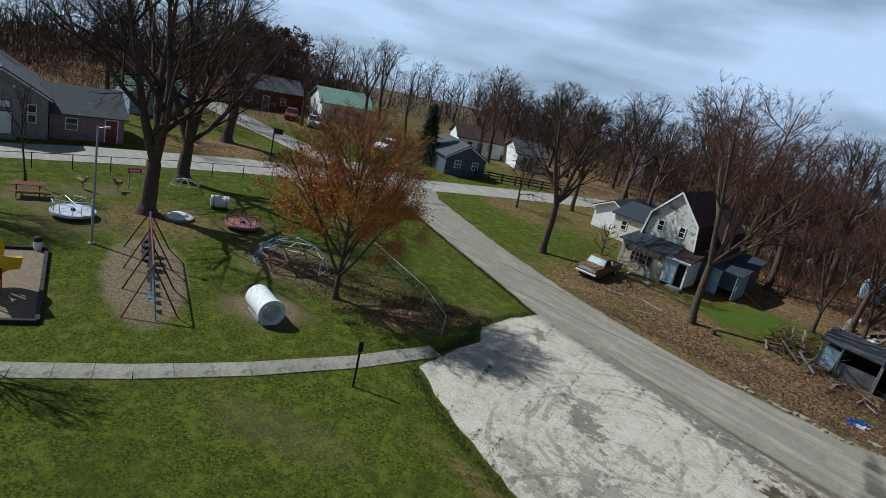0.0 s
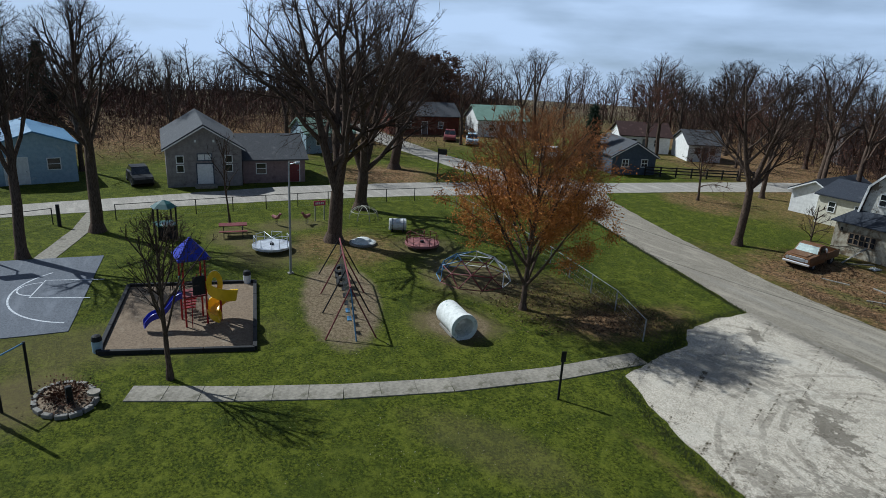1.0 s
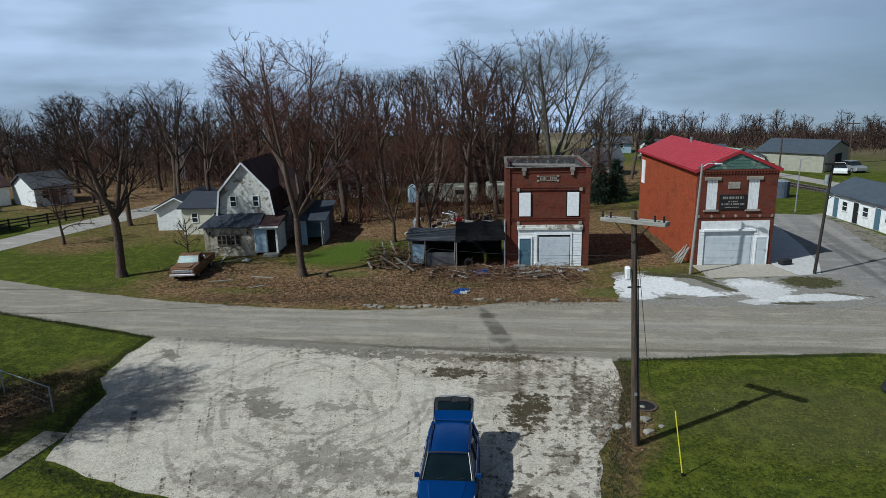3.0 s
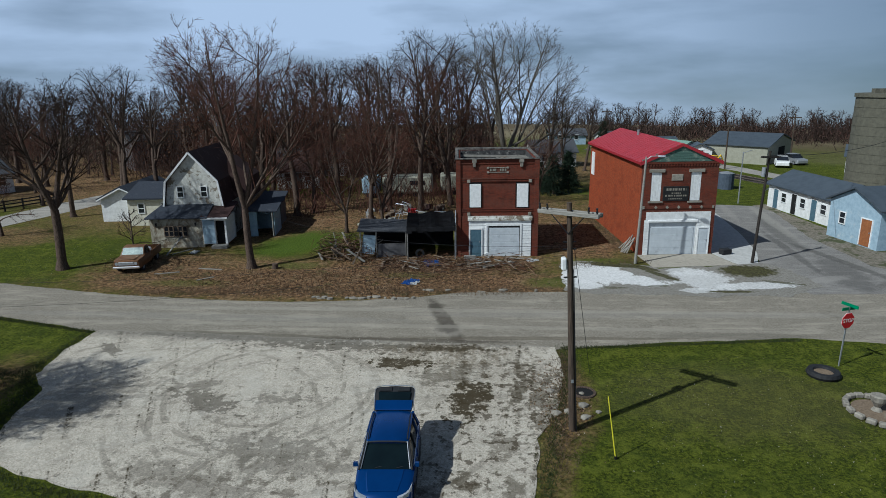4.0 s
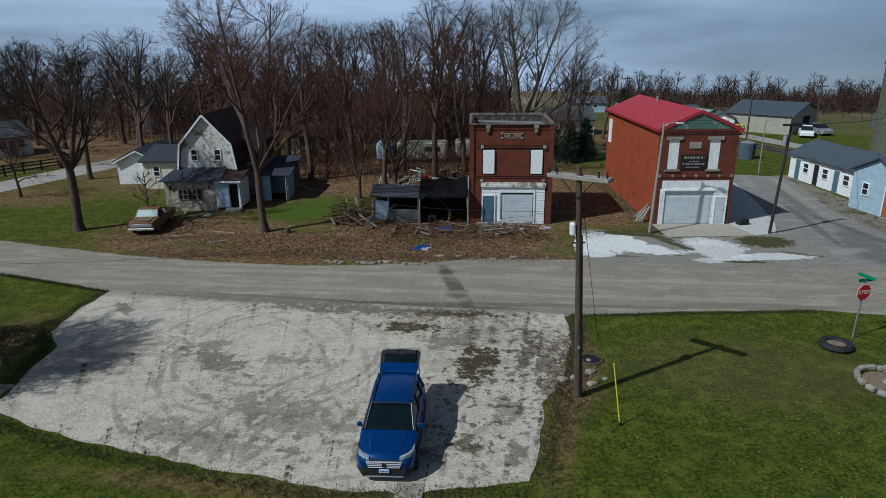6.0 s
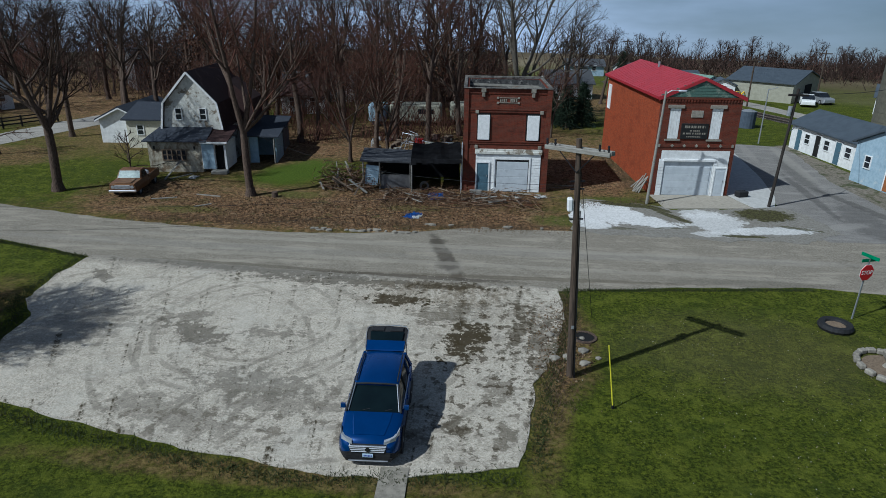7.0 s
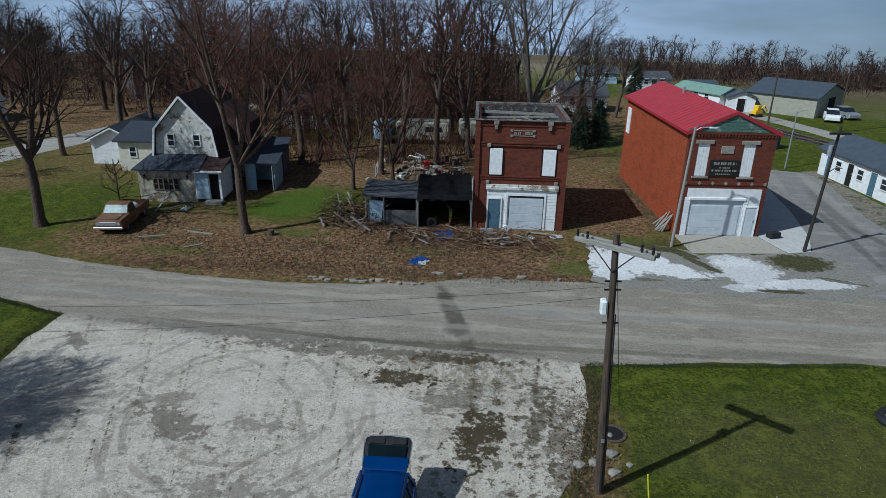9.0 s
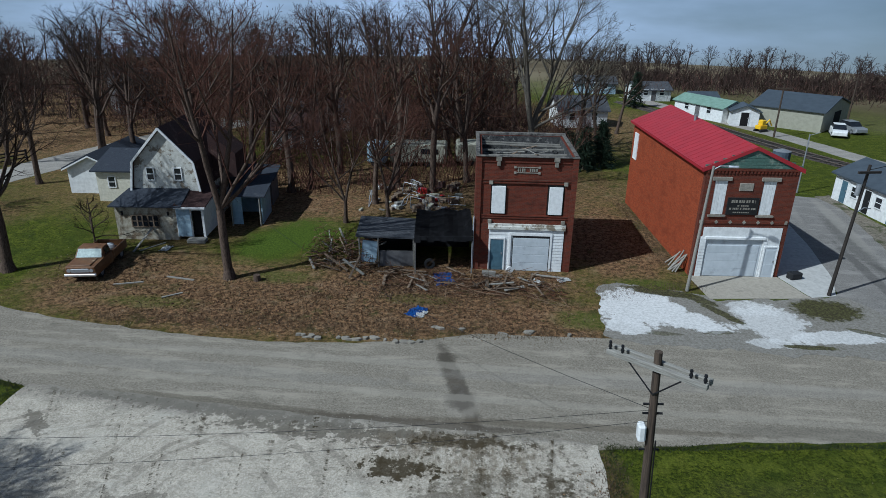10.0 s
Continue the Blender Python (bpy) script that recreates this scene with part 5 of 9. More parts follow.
# further houses
for x, y, a, w, d, h, rr, wm, rm, lab in ((-66, 71, 60, 7, 6, 2.4, 1.5, M_WHITE, M_SHINGLE_R, "white house with a brown roof"), (-57.4, 75, 62, 4.5, 6, 2.3, 1.5, M_WHITE, M_SHINGLE, "small white house with a grey roof"),
                                          (-82, 57, 75, 8, 7, 2.6, 1.8, M_WHITE, M_GREENROOF, "white barn with a pale green metal roof"), (-86, 44, 80, 11, 7, 2.8, 1.6, M_BRICK_DARK, M_SHINGLE, "low brown house with a grey roof"),
                                          (-50, 97, 40, 7, 7, 4.4, 1.2, M_GREY_SIDING, M_SHINGLE, "tall grey house with white porch posts"),
                                          (-71.5, 27, 95, 6, 5, 2.4, 1.4, M_PALEBLUE, M_GREENROOF, "pale green-roofed house half hidden by trees"), (-26, 90, 8, 9, 5, 2.4, 1.1, M_WHITE, M_SHINGLE, "long white trailer house"),
                                          (-23, 80, 12, 5, 5, 2.2, 1.2, M_WHITE, M_SHINGLE_R, "white shed with a brown roof"), (9, 98, 10, 6.5, 5, 2.2, 1.5, M_WHITE, M_SHINGLE, "white house behind bare trees"),
                                          (24, 124, 10, 6, 5, 1.8, 1.0, M_WHITE, M_SHINGLE, "white house with a grey roof"), (31, 116, 5, 4, 4, 1.7, 0.8, M_WHITE, M_STEELROOF, "white shed with a grey roof"),
                                          (15, 132, 0, 7, 5, 1.8, 1.0, M_PALEBLUE, M_SHINGLE, "pale blue far house"), (27.5, 113, -60, 9, 4, 2.0, 0.8, M_WHITE, M_GREENROOF, "long white shed with a pale green roof"),
                                          (49.5, 92, -30, 4.5, 4, 2.2, 1.2, M_WHITE, M_STEELROOF, "white cottage beyond the tracks"), (-55, 122, 20, 6, 5, 4.2, 1.3, M_WHITE, M_SHINGLE, "tall white house seen through the woods"), (-34, 101, 10, 7, 4, 2.2, 1.0, M_WHITE, M_SHINGLE, "white house seen through the woods")):
    g = gable("far_house", pose(x, y, 0, 0, 0, a), w, d, h, rr, wm, rm, lab, "house", along="x", fascia=None)
    for i in range(2):
        window_on(g, w * (0.27 + 0.46 * i), 1.0, 0.7, 0.9, y=-0.02)
    door_on(g, w * 0.5, 0.05, 0.85, 1.9, M_GREY_SIDING, y=-0.02)
# low white row building and what stands by the tracks
row = gable("white_row_building", pose(29.9, 69.2, 0, 0, 0, -83), 9.4, 4.8, 2.3, 1.1, M_WHITE, M_STEELROOF, "low white row building with a dark blue-grey roof", "building", along="x")
for i in range(3):
    door_on(row, 1.4 + i * 2.9, 0.05, 0.75, 1.85, M_SIGNBLACK if i % 2 else M_BLUEDOOR, y=-0.02)
    window_on(row, 2.7 + i * 2.9, 0.9, 0.7, 0.8, y=-0.02)
bh = gable("pale_blue_house", pose(29.4, 57.0, 0, 0, 0, -80), 5.2, 5.0, 3.0, 1.2, M_PALEBLUE, M_STEELROOF, "pale blue boarded house with an orange-brown door", "house")
door_on(bh, 4.0, 0.1, 1.0, 2.0, M_ORANGEDOOR, y=-0.02)
window_on(bh, 1.5, 1.3, 0.55, 0.85, y=-0.02)
silo = thing("silo", pose(46.7, 79.5, 0), "tall weathered concrete grain silo", "silo")
bm = tube(bmesh.new(), (0, 0, 0), (0, 0, 10.2), 3.6, 3.6, 28)
part("barrel", bm, M_SILO, silo, smooth=False)
bm = ring(bmesh.new(), 3.75, 10.1, 10.5, 28)
for i in range(5):
    box(bm, -0.3 + i * 0.9 - 2, 0.2 + i * 0.9 - 2, -0.3, 0.4, 10.4, 11.0)
part("silo_top", bm, M_SILO, silo)
for z in range(1, 10):
    part("hoop", ring(bmesh.new(), 3.63, z, z + 0.05, 28, 3.58), M_SILO, silo)
sd = gable("metal_shed", pose(35.8, 105.5, 0, 0, 0, -40), 9.0, 12.0, 2.6, 1.4, M_TAN, M_STEELROOF, "large tan metal shed with a doorway painted in shade black", "shed", along="x")
# black panel on the closed wall, shade painted as an open door
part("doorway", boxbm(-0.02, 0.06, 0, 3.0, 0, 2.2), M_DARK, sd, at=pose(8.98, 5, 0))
sd2 = gable("small_white_shed", pose(32.6, 103.5, 0, 0, 0, -10), 3.5, 3.0, 2.0, 0.7, M_WHITE, M_STEELROOF, "small white shed beside the metal shed", "shed")
door_on(sd2, 1.7, 0.05, 1.0, 1.8, M_DARK, y=-0.02)
track = thing("railway_track", pose(0, 0, 0), "rusty steel rails on dark sleepers beside the gravel road", "railway track")
TRACK = ((21.2, 122.5), (29.2, 103.5), (32.4, 93.5), (35.35, 85.5), (38.55, 78.0), (45.2, 62.5), (56.1, 36.5))
M_RAIL = mat("rusty_rail_steel", (0.20, 0.165, 0.14), (0.11, 0.080, 0.060), 4, 0.5, metal=0.4, bump=0.05)
for side in (-0.72, 0.72):
    part("rail", tubes([(x + side * 0.92, y + side * 0.38, 0.20) for x, y in TRACK], 0.055, 5), M_RAIL, track)
sleeper_mesh = None
for (x0, y0), (x1, y1) in zip(TRACK[1:5], TRACK[2:6]):
    L, a = math.hypot(x1 - x0, y1 - y0), math.degrees(math.atan2(y1 - y0, x1 - x0))
    for i in range(int(L / 0.65)):
        m_at = pose(x0 + (x1 - x0) * (i + 0.5) * 0.65 / L, y0 + (y1 - y0) * (i + 0.5) * 0.65 / L, 0.09, 0, 0, a)
        if sleeper_mesh is None:
            first = part("sleeper", boxbm(-0.11, 0.11, -1.25, 1.25, 0, 0.07, 0.01), M_TARPOLE, track, at=m_at)
            sleeper_mesh = first.data
        else:
            so = new("sleeper", sleeper_mesh)
            so.parent, so.matrix_basis = track, m_at
tk = thing("water_tank", pose(29.6, 79.5, 0), "dark grey metal tank on the grass", "tank")
part("shell", tube(bmesh.new(), (0, 0, 0), (0, 0, 1.8), 0.85, 0.85, 16), M_BLUEGREY, tk)
part("tank_lid", tube(bmesh.new(), (0, 0, 1.8), (0, 0, 2.0), 0.85, 0.2, 16), M_GALV, tk)
# long pale trailers behind the junk yard
for x, y, a, L in ((-11.6, 74.2, 2, 1.9), (-9.4, 74.6, 3, 5.6), (-3.0, 75.8, 4, 4.5)):
    tr = thing("trailer", pose(x, y, 0, 0, 0, a), "old pale-green camping trailer behind the trees", "trailer", group="trailers behind the trees")
    part("body", boxbm(0, L, 0, 2.2, 0.35, 2.3, 0.18), M_TAN if L > 2 else M_PALEBLUE, tr)
    part("window", boxbm(L * 0.55, L * 0.85, -0.02, 0.05, 1.3, 1.8), M_GLASS_DARK, tr)
    for xx in (L * 0.35, L * 0.65):
        part("wheel", tube(bmesh.new(), (xx, 0.05, 0.3), (xx, 0.25, 0.3), 0.3, 0.3, 12), M_BLACK, tr)

# ---- trees ----


def skin(segs, sides):
    """A mesh of tapered sticks; segs: rows of start, end, two radii."""
    s = np.asarray(segs, dtype=float)
    p, q, r0, r1 = s[:, 0:3], s[:, 3:6], s[:, 6], s[:, 7]
    d = q - p
    d /= np.maximum(np.linalg.norm(d, axis=1), 1e-6)[:, None]
    ref = np.where(np.abs(d[:, 2:3]) > 0.9, np.array([[1.0, 0, 0]]), np.array([[0, 0, 1.0]]))
    u = np.cross(d, ref)
    u /= np.linalg.norm(u, axis=1)[:, None]
    v = np.cross(d, u)
    n = len(s)
    verts = np.zeros((n, 2, sides, 3))
    for k in range(sides):
        a = 2 * math.pi * k / sides
        o = u * math.cos(a) + v * math.sin(a)
        verts[:, 0, k] = p + o * r0[:, None]
        verts[:, 1, k] = q + o * r1[:, None]
    base = (np.arange(n) * 2 * sides)[:, None]
    faces = np.concatenate([np.stack([base[:, 0] + k, base[:, 0] + (k + 1) % sides, base[:, 0] + sides + (k + 1) % sides, base[:, 0] + sides + k], 1) for k in range(sides)])
    return verts.reshape(-1, 3), faces


def raw_mesh(name, verts, faces, material):
    me = bpy.data.meshes.new(name)
    me.vertices.add(len(verts))
    me.vertices.foreach_set("co", np.asarray(verts, dtype=np.float32).ravel())
    k = faces.shape[1]
    me.loops.add(faces.size)
    me.loops.foreach_set("vertex_index", faces.astype(np.int32).ravel())
    me.polygons.add(len(faces))
    me.polygons.foreach_set("loop_start", np.arange(len(faces), dtype=np.int32) * k)
    me.update(calc_edges=True)
    me.materials.append(material)
    return me


def grow(seed, height, r, first, limbs=8, kids=(7, 6, 5), rise=0.55, spread=1.0, lean=(0, 0), fork=0, droop=0.0, wob=0.16, wide=None, fine=0.009):
    """Sticks of a bare tree, thick (trunk and limbs) and thin (branches and twigs), kept inside a domed crown."""
    rng = np.random.default_rng(seed)
    thick, thin = [], []
    rest = height - first
    wide = wide or 0.36 * height * (0.55 + 0.45 * spread)
    mid = np.array([lean[0] * height * 0.6, lean[1] * height * 0.6, first + rest * 0.46])
    dome = np.array([wide, wide, rest * 0.54])

    def unit(v):
        return v / max(np.linalg.norm(v), 1e-9)

    def limb(p, d, L, r0, r1, n, level, up):
        """Adds one wandering limb, and returns points along it with their direction and radius."""
        pts = [(p.copy(), d.copy(), r0)]
        loose = rng.uniform(0.9, 1.06)
        for i in range(n):
            d = unit(d + rng.normal(0, wob * (0.3 if level == 0 else 1.0), 3) + np.array([0, 0, up]))
            q = p + d * L / n
            if i and (((q - mid) / dome) ** 2).sum() > loose and q[2] > mid[2] * 0.6:
                break
            a, b = r0 + (r1 - r0) * i / n, r0 + (r1 - r0) * (i + 1) / n
            (thick if level < 2 else thin).append((*p, *q, a, b))
            p = q
            pts.append((p.copy(), d.copy(), b))
        return pts

    def off(d, angle):
        side = unit(np.cross(d, rng.normal(0, 1, 3)))
        return unit(d * math.cos(angle) + side * math.sin(angle))

    def branch(pts, level, L):
        if level > len(kids):
            return
        k = kids[level - 1]
        for i in range(k):
            f = 0.2 + 0.8 * (i + rng.random()) / k
            j = max(0, min(int(f * (len(pts) - 1)), len(pts) - 2))
            p, d, rr = pts[j + 1] if len(pts) > 1 and rng.random() < 0.6 else pts[j]
            nd = off(d, rng.uniform(0.35, 0.85))
            nl = L * rng.uniform(0.36, 0.62) * (1.1 - 0.35 * f)
            rr2 = max(rr * 0.52, fine)
            sub = limb(p, nd, nl, rr2, max(rr2 * 0.4, fine * 0.6), 3 if level < len(kids) else 2, level + 1, (0.07 if wob < 0.08 else 0.03) - droop)
            branch(sub, level + 1, nl)

    up = unit(np.array([lean[0], lean[1], 1.0]))
    trunks = []
    main = limb(np.zeros(3), up, first, r, r * 0.80, 3, 0, 0.02)
    if fork:
        for i in range(fork):
            a = 2 * math.pi * i / fork + rng.uniform(-0.4, 0.4)
            trunks.append((main[-1][0], unit(np.array([math.cos(a) * 0.42 * spread, math.sin(a) * 0.42 * spread, 1.0]) + up * 0.3), r * 0.66))
    else:
        trunks.append((main[-1][0], main[-1][1], r * 0.78))
    # root flare
    thick.append((0, 0, -0.1, 0, 0, min(0.6, first * 0.3), r * 1.55, r * 1.0))
    for p, d, rr in trunks:
        st = limb(p, d, rest * 0.92, rr, 0.03, 8, 0, 0.02 if fork else 0.06)
        k = max(4, limbs // max(1, len(trunks)))
        for i in range(k):
            f = (i + rng.random()) / k * 0.9
            j = min(int(f * 8), len(st) - 1)
            q, dd, r2 = st[j]
            a = i * 2.4 + rng.uniform(-0.4, 0.4)
            nd = unit(np.array([math.cos(a) * spread, math.sin(a) * spread, rise + rng.uniform(-0.15, 0.25)]))
            nl = rest * (0.82 - 0.38 * f) * rng.uniform(0.8, 1.12) * min(1.3, 0.65 + 0.45 * spread)
            sub = limb(q, nd, nl, max(r2 * 0.6, 0.035), 0.018, 6, 1, 0.08)
            branch(sub, 1, nl)
        branch(st[2:], 1, rest * 0.5)
    return thick, thin


def leaf_cards(points, size, seed, flat=0.4):
    """Small bent leaves, two triangles each."""
    rng = np.random.default_rng(seed)
    n = len(points)
    a = rng.normal(0, 1, (n, 3))
    a /= np.linalg.norm(a, axis=1)[:, None]
    b = np.cross(a, rng.normal(0, 1, (n, 3)))
    b /= np.linalg.norm(b, axis=1)[:, None]
    s = size * rng.uniform(0.6, 1.4, (n, 1))
    p = np.asarray(points)
    v = np.stack([p - a * s, p + b * s * 0.6, p + a * s, p - b * s * 0.6 + np.cross(a, b) * s * flat], 1).reshape(-1, 3)
    f = (np.arange(n) * 4)[:, None] + np.array([[0, 1, 2, 3]])
    return v, f


def tree(name, at, label, bark, twig, seed, height, r, first, leaves=None, category="tree", group="", sides=6, **k):
    """A tree with its trunk and crown; leaves: (material, count, size, lowest, highest, part of the twigs)."""
    thick, thin = grow(seed, height, r, first, **k)
    t = thing(name, at, label, category, group)
    ob = new("trunk", raw_mesh("trunk", *skin(thick, sides), bark))
    ob.data.shade_smooth()
    ob.parent = t
    ob = new("crown", raw_mesh("crown", *skin(thin, 3), twig))
    ob.parent = t
    if leaves:
        mt, count, size, lo, hi = leaves
        rng = np.random.default_rng(seed + 7)
        ends = np.array([s[3:6] for s in thin])
        out = np.hypot(ends[:, 0], ends[:, 1])
        ok = ends[(ends[:, 2] > lo) & (ends[:, 2] < hi + rng.normal(0, 1.3, len(ends))) & (out < 0.8 * ends[:, 2] + 0.5)]
        if len(ok):
            pick = ok[rng.integers(0, len(ok), count)] + rng.normal(0, 0.18, (count, 3))
            ob = new("foliage", raw_mesh("foliage", *leaf_cards(pick, size, seed), mt))
            ob.parent = t
    return t


tree("park_tree", pose(-38.0, 18.7, 0, 0, 0, 20), "huge bare shade tree with a stout flared trunk on the playground", M_BARK, M_TWIG, 11, 17.5, 0.54, 3.4, limbs=16, kids=(8, 5, 4), rise=0.8, spread=0.9, fork=3, lean=(0.0, -0.02), wide=7.0, fine=0.009)
tree("park_tree", pose(-45.6, 23.6, 0, 0, 0, 110), "large bare shade tree with spreading limbs near the street", M_BARK, M_TWIG, 23, 18.0, 0.52, 3.0, limbs=16, kids=(8, 5, 4), rise=0.8, spread=0.9, fork=3, wide=7.5, fine=0.009)
tree("yard_tree", pose(-14.4, 47.0, 0, 0, 0, 0), "tall bare maple with red-brown buds in front of the old house", M_BARK, M_TWIG_RED, 31, 16.0, 0.27, 4.2, limbs=16, kids=(7, 6, 4), rise=0.85, spread=0.9, lean=(-0.06, 0.0), fork=3, wob=0.10, wide=6.6, fine=0.009)
tree("yard_tree", pose(-27.75, 46.5, 0, 0, 0, 60), "broad bare tree with a thick straight trunk on the lawn", M_BARK, M_TWIG, 49, 12.8, 0.32, 4.2, limbs=14, kids=(8, 6, 4), rise=0.75, spread=1.0, wob=0.12, fork=2, wide=5.2, fine=0.010)
tree("young_tree", pose(-23.58, 24.0, 0, 0, 0, 0), "young tree with orange-brown leaves clinging to its lower branches", M_BARK, M_TWIG_ORANGE, 52, 10.4, 0.18, 1.3, limbs=28, kids=(7, 6, 5), rise=0.95, spread=0.85, wob=0.07, wide=4.2,
     leaves=(M_LEAF_ORANGE, 42000, 0.042, 1.2, 5.2))
tree("sapling", pose(-22.92, 6.8, 0, 0, 0, 0), "slender bare young tree with dark twigs beside the footpath", M_BARK, M_TWIG, 61, 6.8, 0.11, 1.9, limbs=12, kids=(5, 4, 3), rise=1.1, spread=0.5, wob=0.07)
tree("street_tree", pose(-44.8, 4.8, 0, 0, 0, 0), "tall dark bare tree beside the court path", M_BARK, M_TWIG, 72, 14.6, 0.40, 4.4, limbs=13, kids=(8, 5, 4), rise=1.1, spread=0.6, wide=4.0, fine=0.008)
tree("street_tree", pose(-40.4, 0.9, 0, 0, 0, 0), "tall dark bare tree at the edge of the court", M_BARK, M_TWIG, 83, 14.2, 0.30, 4.6, limbs=13, kids=(8, 5, 4), rise=1.1, spread=0.55, lean=(-0.02, 0.01), wide=3.2, fine=0.008)
tree("sapling", pose(-44.2, 13.1, 0), "thin bare street sapling", M_BARK, M_TWIG, 91, 6.5, 0.07, 2.2, limbs=7, kids=(4, 3), rise=1.1, spread=0.5)
tree("sapling", pose(-24.6, 50.2, 0), "small bare shrub-like tree beside the house", M_BARK, M_TWIG, 95, 3.6, 0.07, 0.8, limbs=9, kids=(5, 4), rise=0.5, spread=0.9)
tree("sapling", pose(-39.6, 56.2, 0), "small bare tree on the far lawn", M_BARK, M_TWIG_RED, 97, 5.6, 0.13, 1.3, limbs=9, kids=(6, 5, 3), rise=0.6, spread=0.8)
tree("pale_tree", pose(4.6, 77.0, 0, 0, 0, 0), "large pale-barked bare tree behind the brick building", M_BARK_PALE, M_TWIG_PALE, 101, 18.5, 0.42, 3.6, limbs=14, kids=(8, 6, 5), rise=0.8, spread=0.9, fork=3, wide=7.5, fine=0.009)
tree("street_tree", pose(-61.0, 33.5, 0), "thick-trunked bare tree on the corner lawn", M_BARK, M_TWIG, 105, 13.5, 0.6, 3.4, limbs=12, kids=(8, 6, 5), rise=0.7, spread=0.9, fork=2, fine=0.014)

for x, y, sd in ((-96.5, 50.5, 131), (-98.0, 60.0, 137)):
    tree("oak", pose(x, y, 0), "broad oak hung with dry brown leaves behind the low house", M_BARK, M_TWIG_RED, sd, 12.0, 0.28, 2.2, limbs=10, kids=(6, 4, 3), rise=0.7, spread=0.9, wide=6.0, fine=0.012, group="brown oaks",
         leaves=(M_LEAF_RUST, 9000, 0.13, 1.5, 11.5))

# woodland trees: a few kinds, each copied
KINDS = []
for i, (h, rr, f, tw, sp) in enumerate(((13.5, 0.30, 5.0, M_TWIG_RED, 0.6), (15, 0.34, 5.5, M_TWIG, 0.65), (11.5, 0.24, 3.4, M_TWIG_RED, 0.75), (12.5, 0.28, 4.4, M_TWIG, 0.8), (9.0, 0.16, 1.6, M_TWIG_RED, 0.8))):
    KINDS.append((i, h, rr, f, tw, sp))
SPOTS = [  # x, y, kind, size
    (-19.6, 65.5, 0, 1.0), (-16.2, 64.8, 1, 0.95), (-15.0, 66.2, 2, 1.0), (-13.6, 71.5, 1, 1.0), (-10.6, 76.0, 0, 1.1), (-8.6, 62.5, 2, 1.0), (-7.6, 67.5, 1, 1.05), (-4.4, 66.5, 0, 1.1), (-4.2, 80.5, 1, 1.25), (-1.6, 70.0, 2, 1.2),
    (-2.0, 76.5, 3, 1.2), (-0.2, 82.5, 1, 1.15), (-11.5, 82.0, 3, 1.15), (-17.0, 78.5, 0, 1.15), (-21.5, 74.0, 3, 1.1), (-24.5, 69.5, 0, 1.0), (-22.5, 63.5, 4, 1.0), (-9.9, 57.6, 4, 1.05), (-6.9, 58.6, 4, 1.15), (9.2, 82.0, 3, 0.95),
    (12.2, 86.0, 3, 0.85), (-28.0, 72.0, 1, 1.05), (-31.5, 68.0, 3, 1.0), (-38.4, 64.2, 0, 0.85), (-35.8, 69.6, 3, 1.0), (-41.0, 78.0, 1, 1.0), (-29.0, 83.0, 0, 1.15), (-36.0, 86.0, 3, 1.15), (-7.0, 88.0, 0, 1.2), (-14.0, 90.0, 1, 1.1), (-21.0, 94.0, 3, 1.2),
    (3.0, 92.0, 1, 1.0), (16.0, 95.0, 3, 0.8), (7.5, 70.5, 4, 0.8), (-45.5, 70, 4, 1.1), (-56.5, 66.0, 4, 1.3), (-60.0, 72.0, 1, 0.9), (-63.0, 79.0, 3, 1.0), (-54.0, 83.0, 0, 1.0), (-49.0, 88.0, 1, 0.95), (-71.0, 65.0, 3, 0.9), (-75.0, 50.0, 0, 0.8), (-78.0, 62.0, 1, 0.9),
    (-68.0, 24.0, 1, 0.95), (-71.0, 12.0, 3, 0.95), (-66.0, 4.0, 0, 0.9), (-74.0, 31.0, 0, 0.9), (-80.0, 36.0, 3, 1.0), (-69.0, -6.0, 1, 0.95), (-63.0, -12.0, 0, 0.95), (-76.0, -2.0, 3, 1.0), (-88.0, 30.0, 1, 1.0), (-92.0, 50.0, 3, 1.0), (-90.0, 62.0, 0, 1.0), (-58.5, 26.0, 4, 0.9),
    (-70.5, 38.0, 2, 1.0), (-85.0, 70.0, 1, 1.0), (-72.0, 84.0, 0, 1.05), (-66.0, 92.0, 3, 1.0), (-40.0, 96.0, 1, 1.0), (-47.0, 99.0, 3, 1.0), (-54.0, 96.0, 0, 1.0), (-60.0, 86.0, 1, 1.0), (-44.0, 84.0, 2, 1.0), (-52.0, 78.0, 4, 1.0), (-70.0, 100.0, 1, 1.0), (-80.0, 96.0, 0, 1.0)]
protos = {}
for x, y, kd, s in SPOTS:
    s *= 0.98 if s > 1.04 else 0.92 if x < -45 else 1.0
    m = pose(x, y, -0.05, 0, 0, (x * 37 + y * 91) % 360) @ Matrix.Scale(s, 4)
    if kd not in protos:
        i, h, rr, f, tw, sp = KINDS[kd]
        protos[kd] = tree("woodland_tree", m, "slender bare woodland tree with fine brown twigs", M_BARK, tw, 200 + 13 * i, h, rr, f, group="bare woodland trees", sides=5, limbs=10, kids=(6, 5, 3), fork=(0, 2, 3, 0, 2)[kd], rise=0.85, spread=sp + 0.15, fine=0.008)
    else:
        t = copy_thing(protos[kd], m)
        t.scale = (s, s, s)


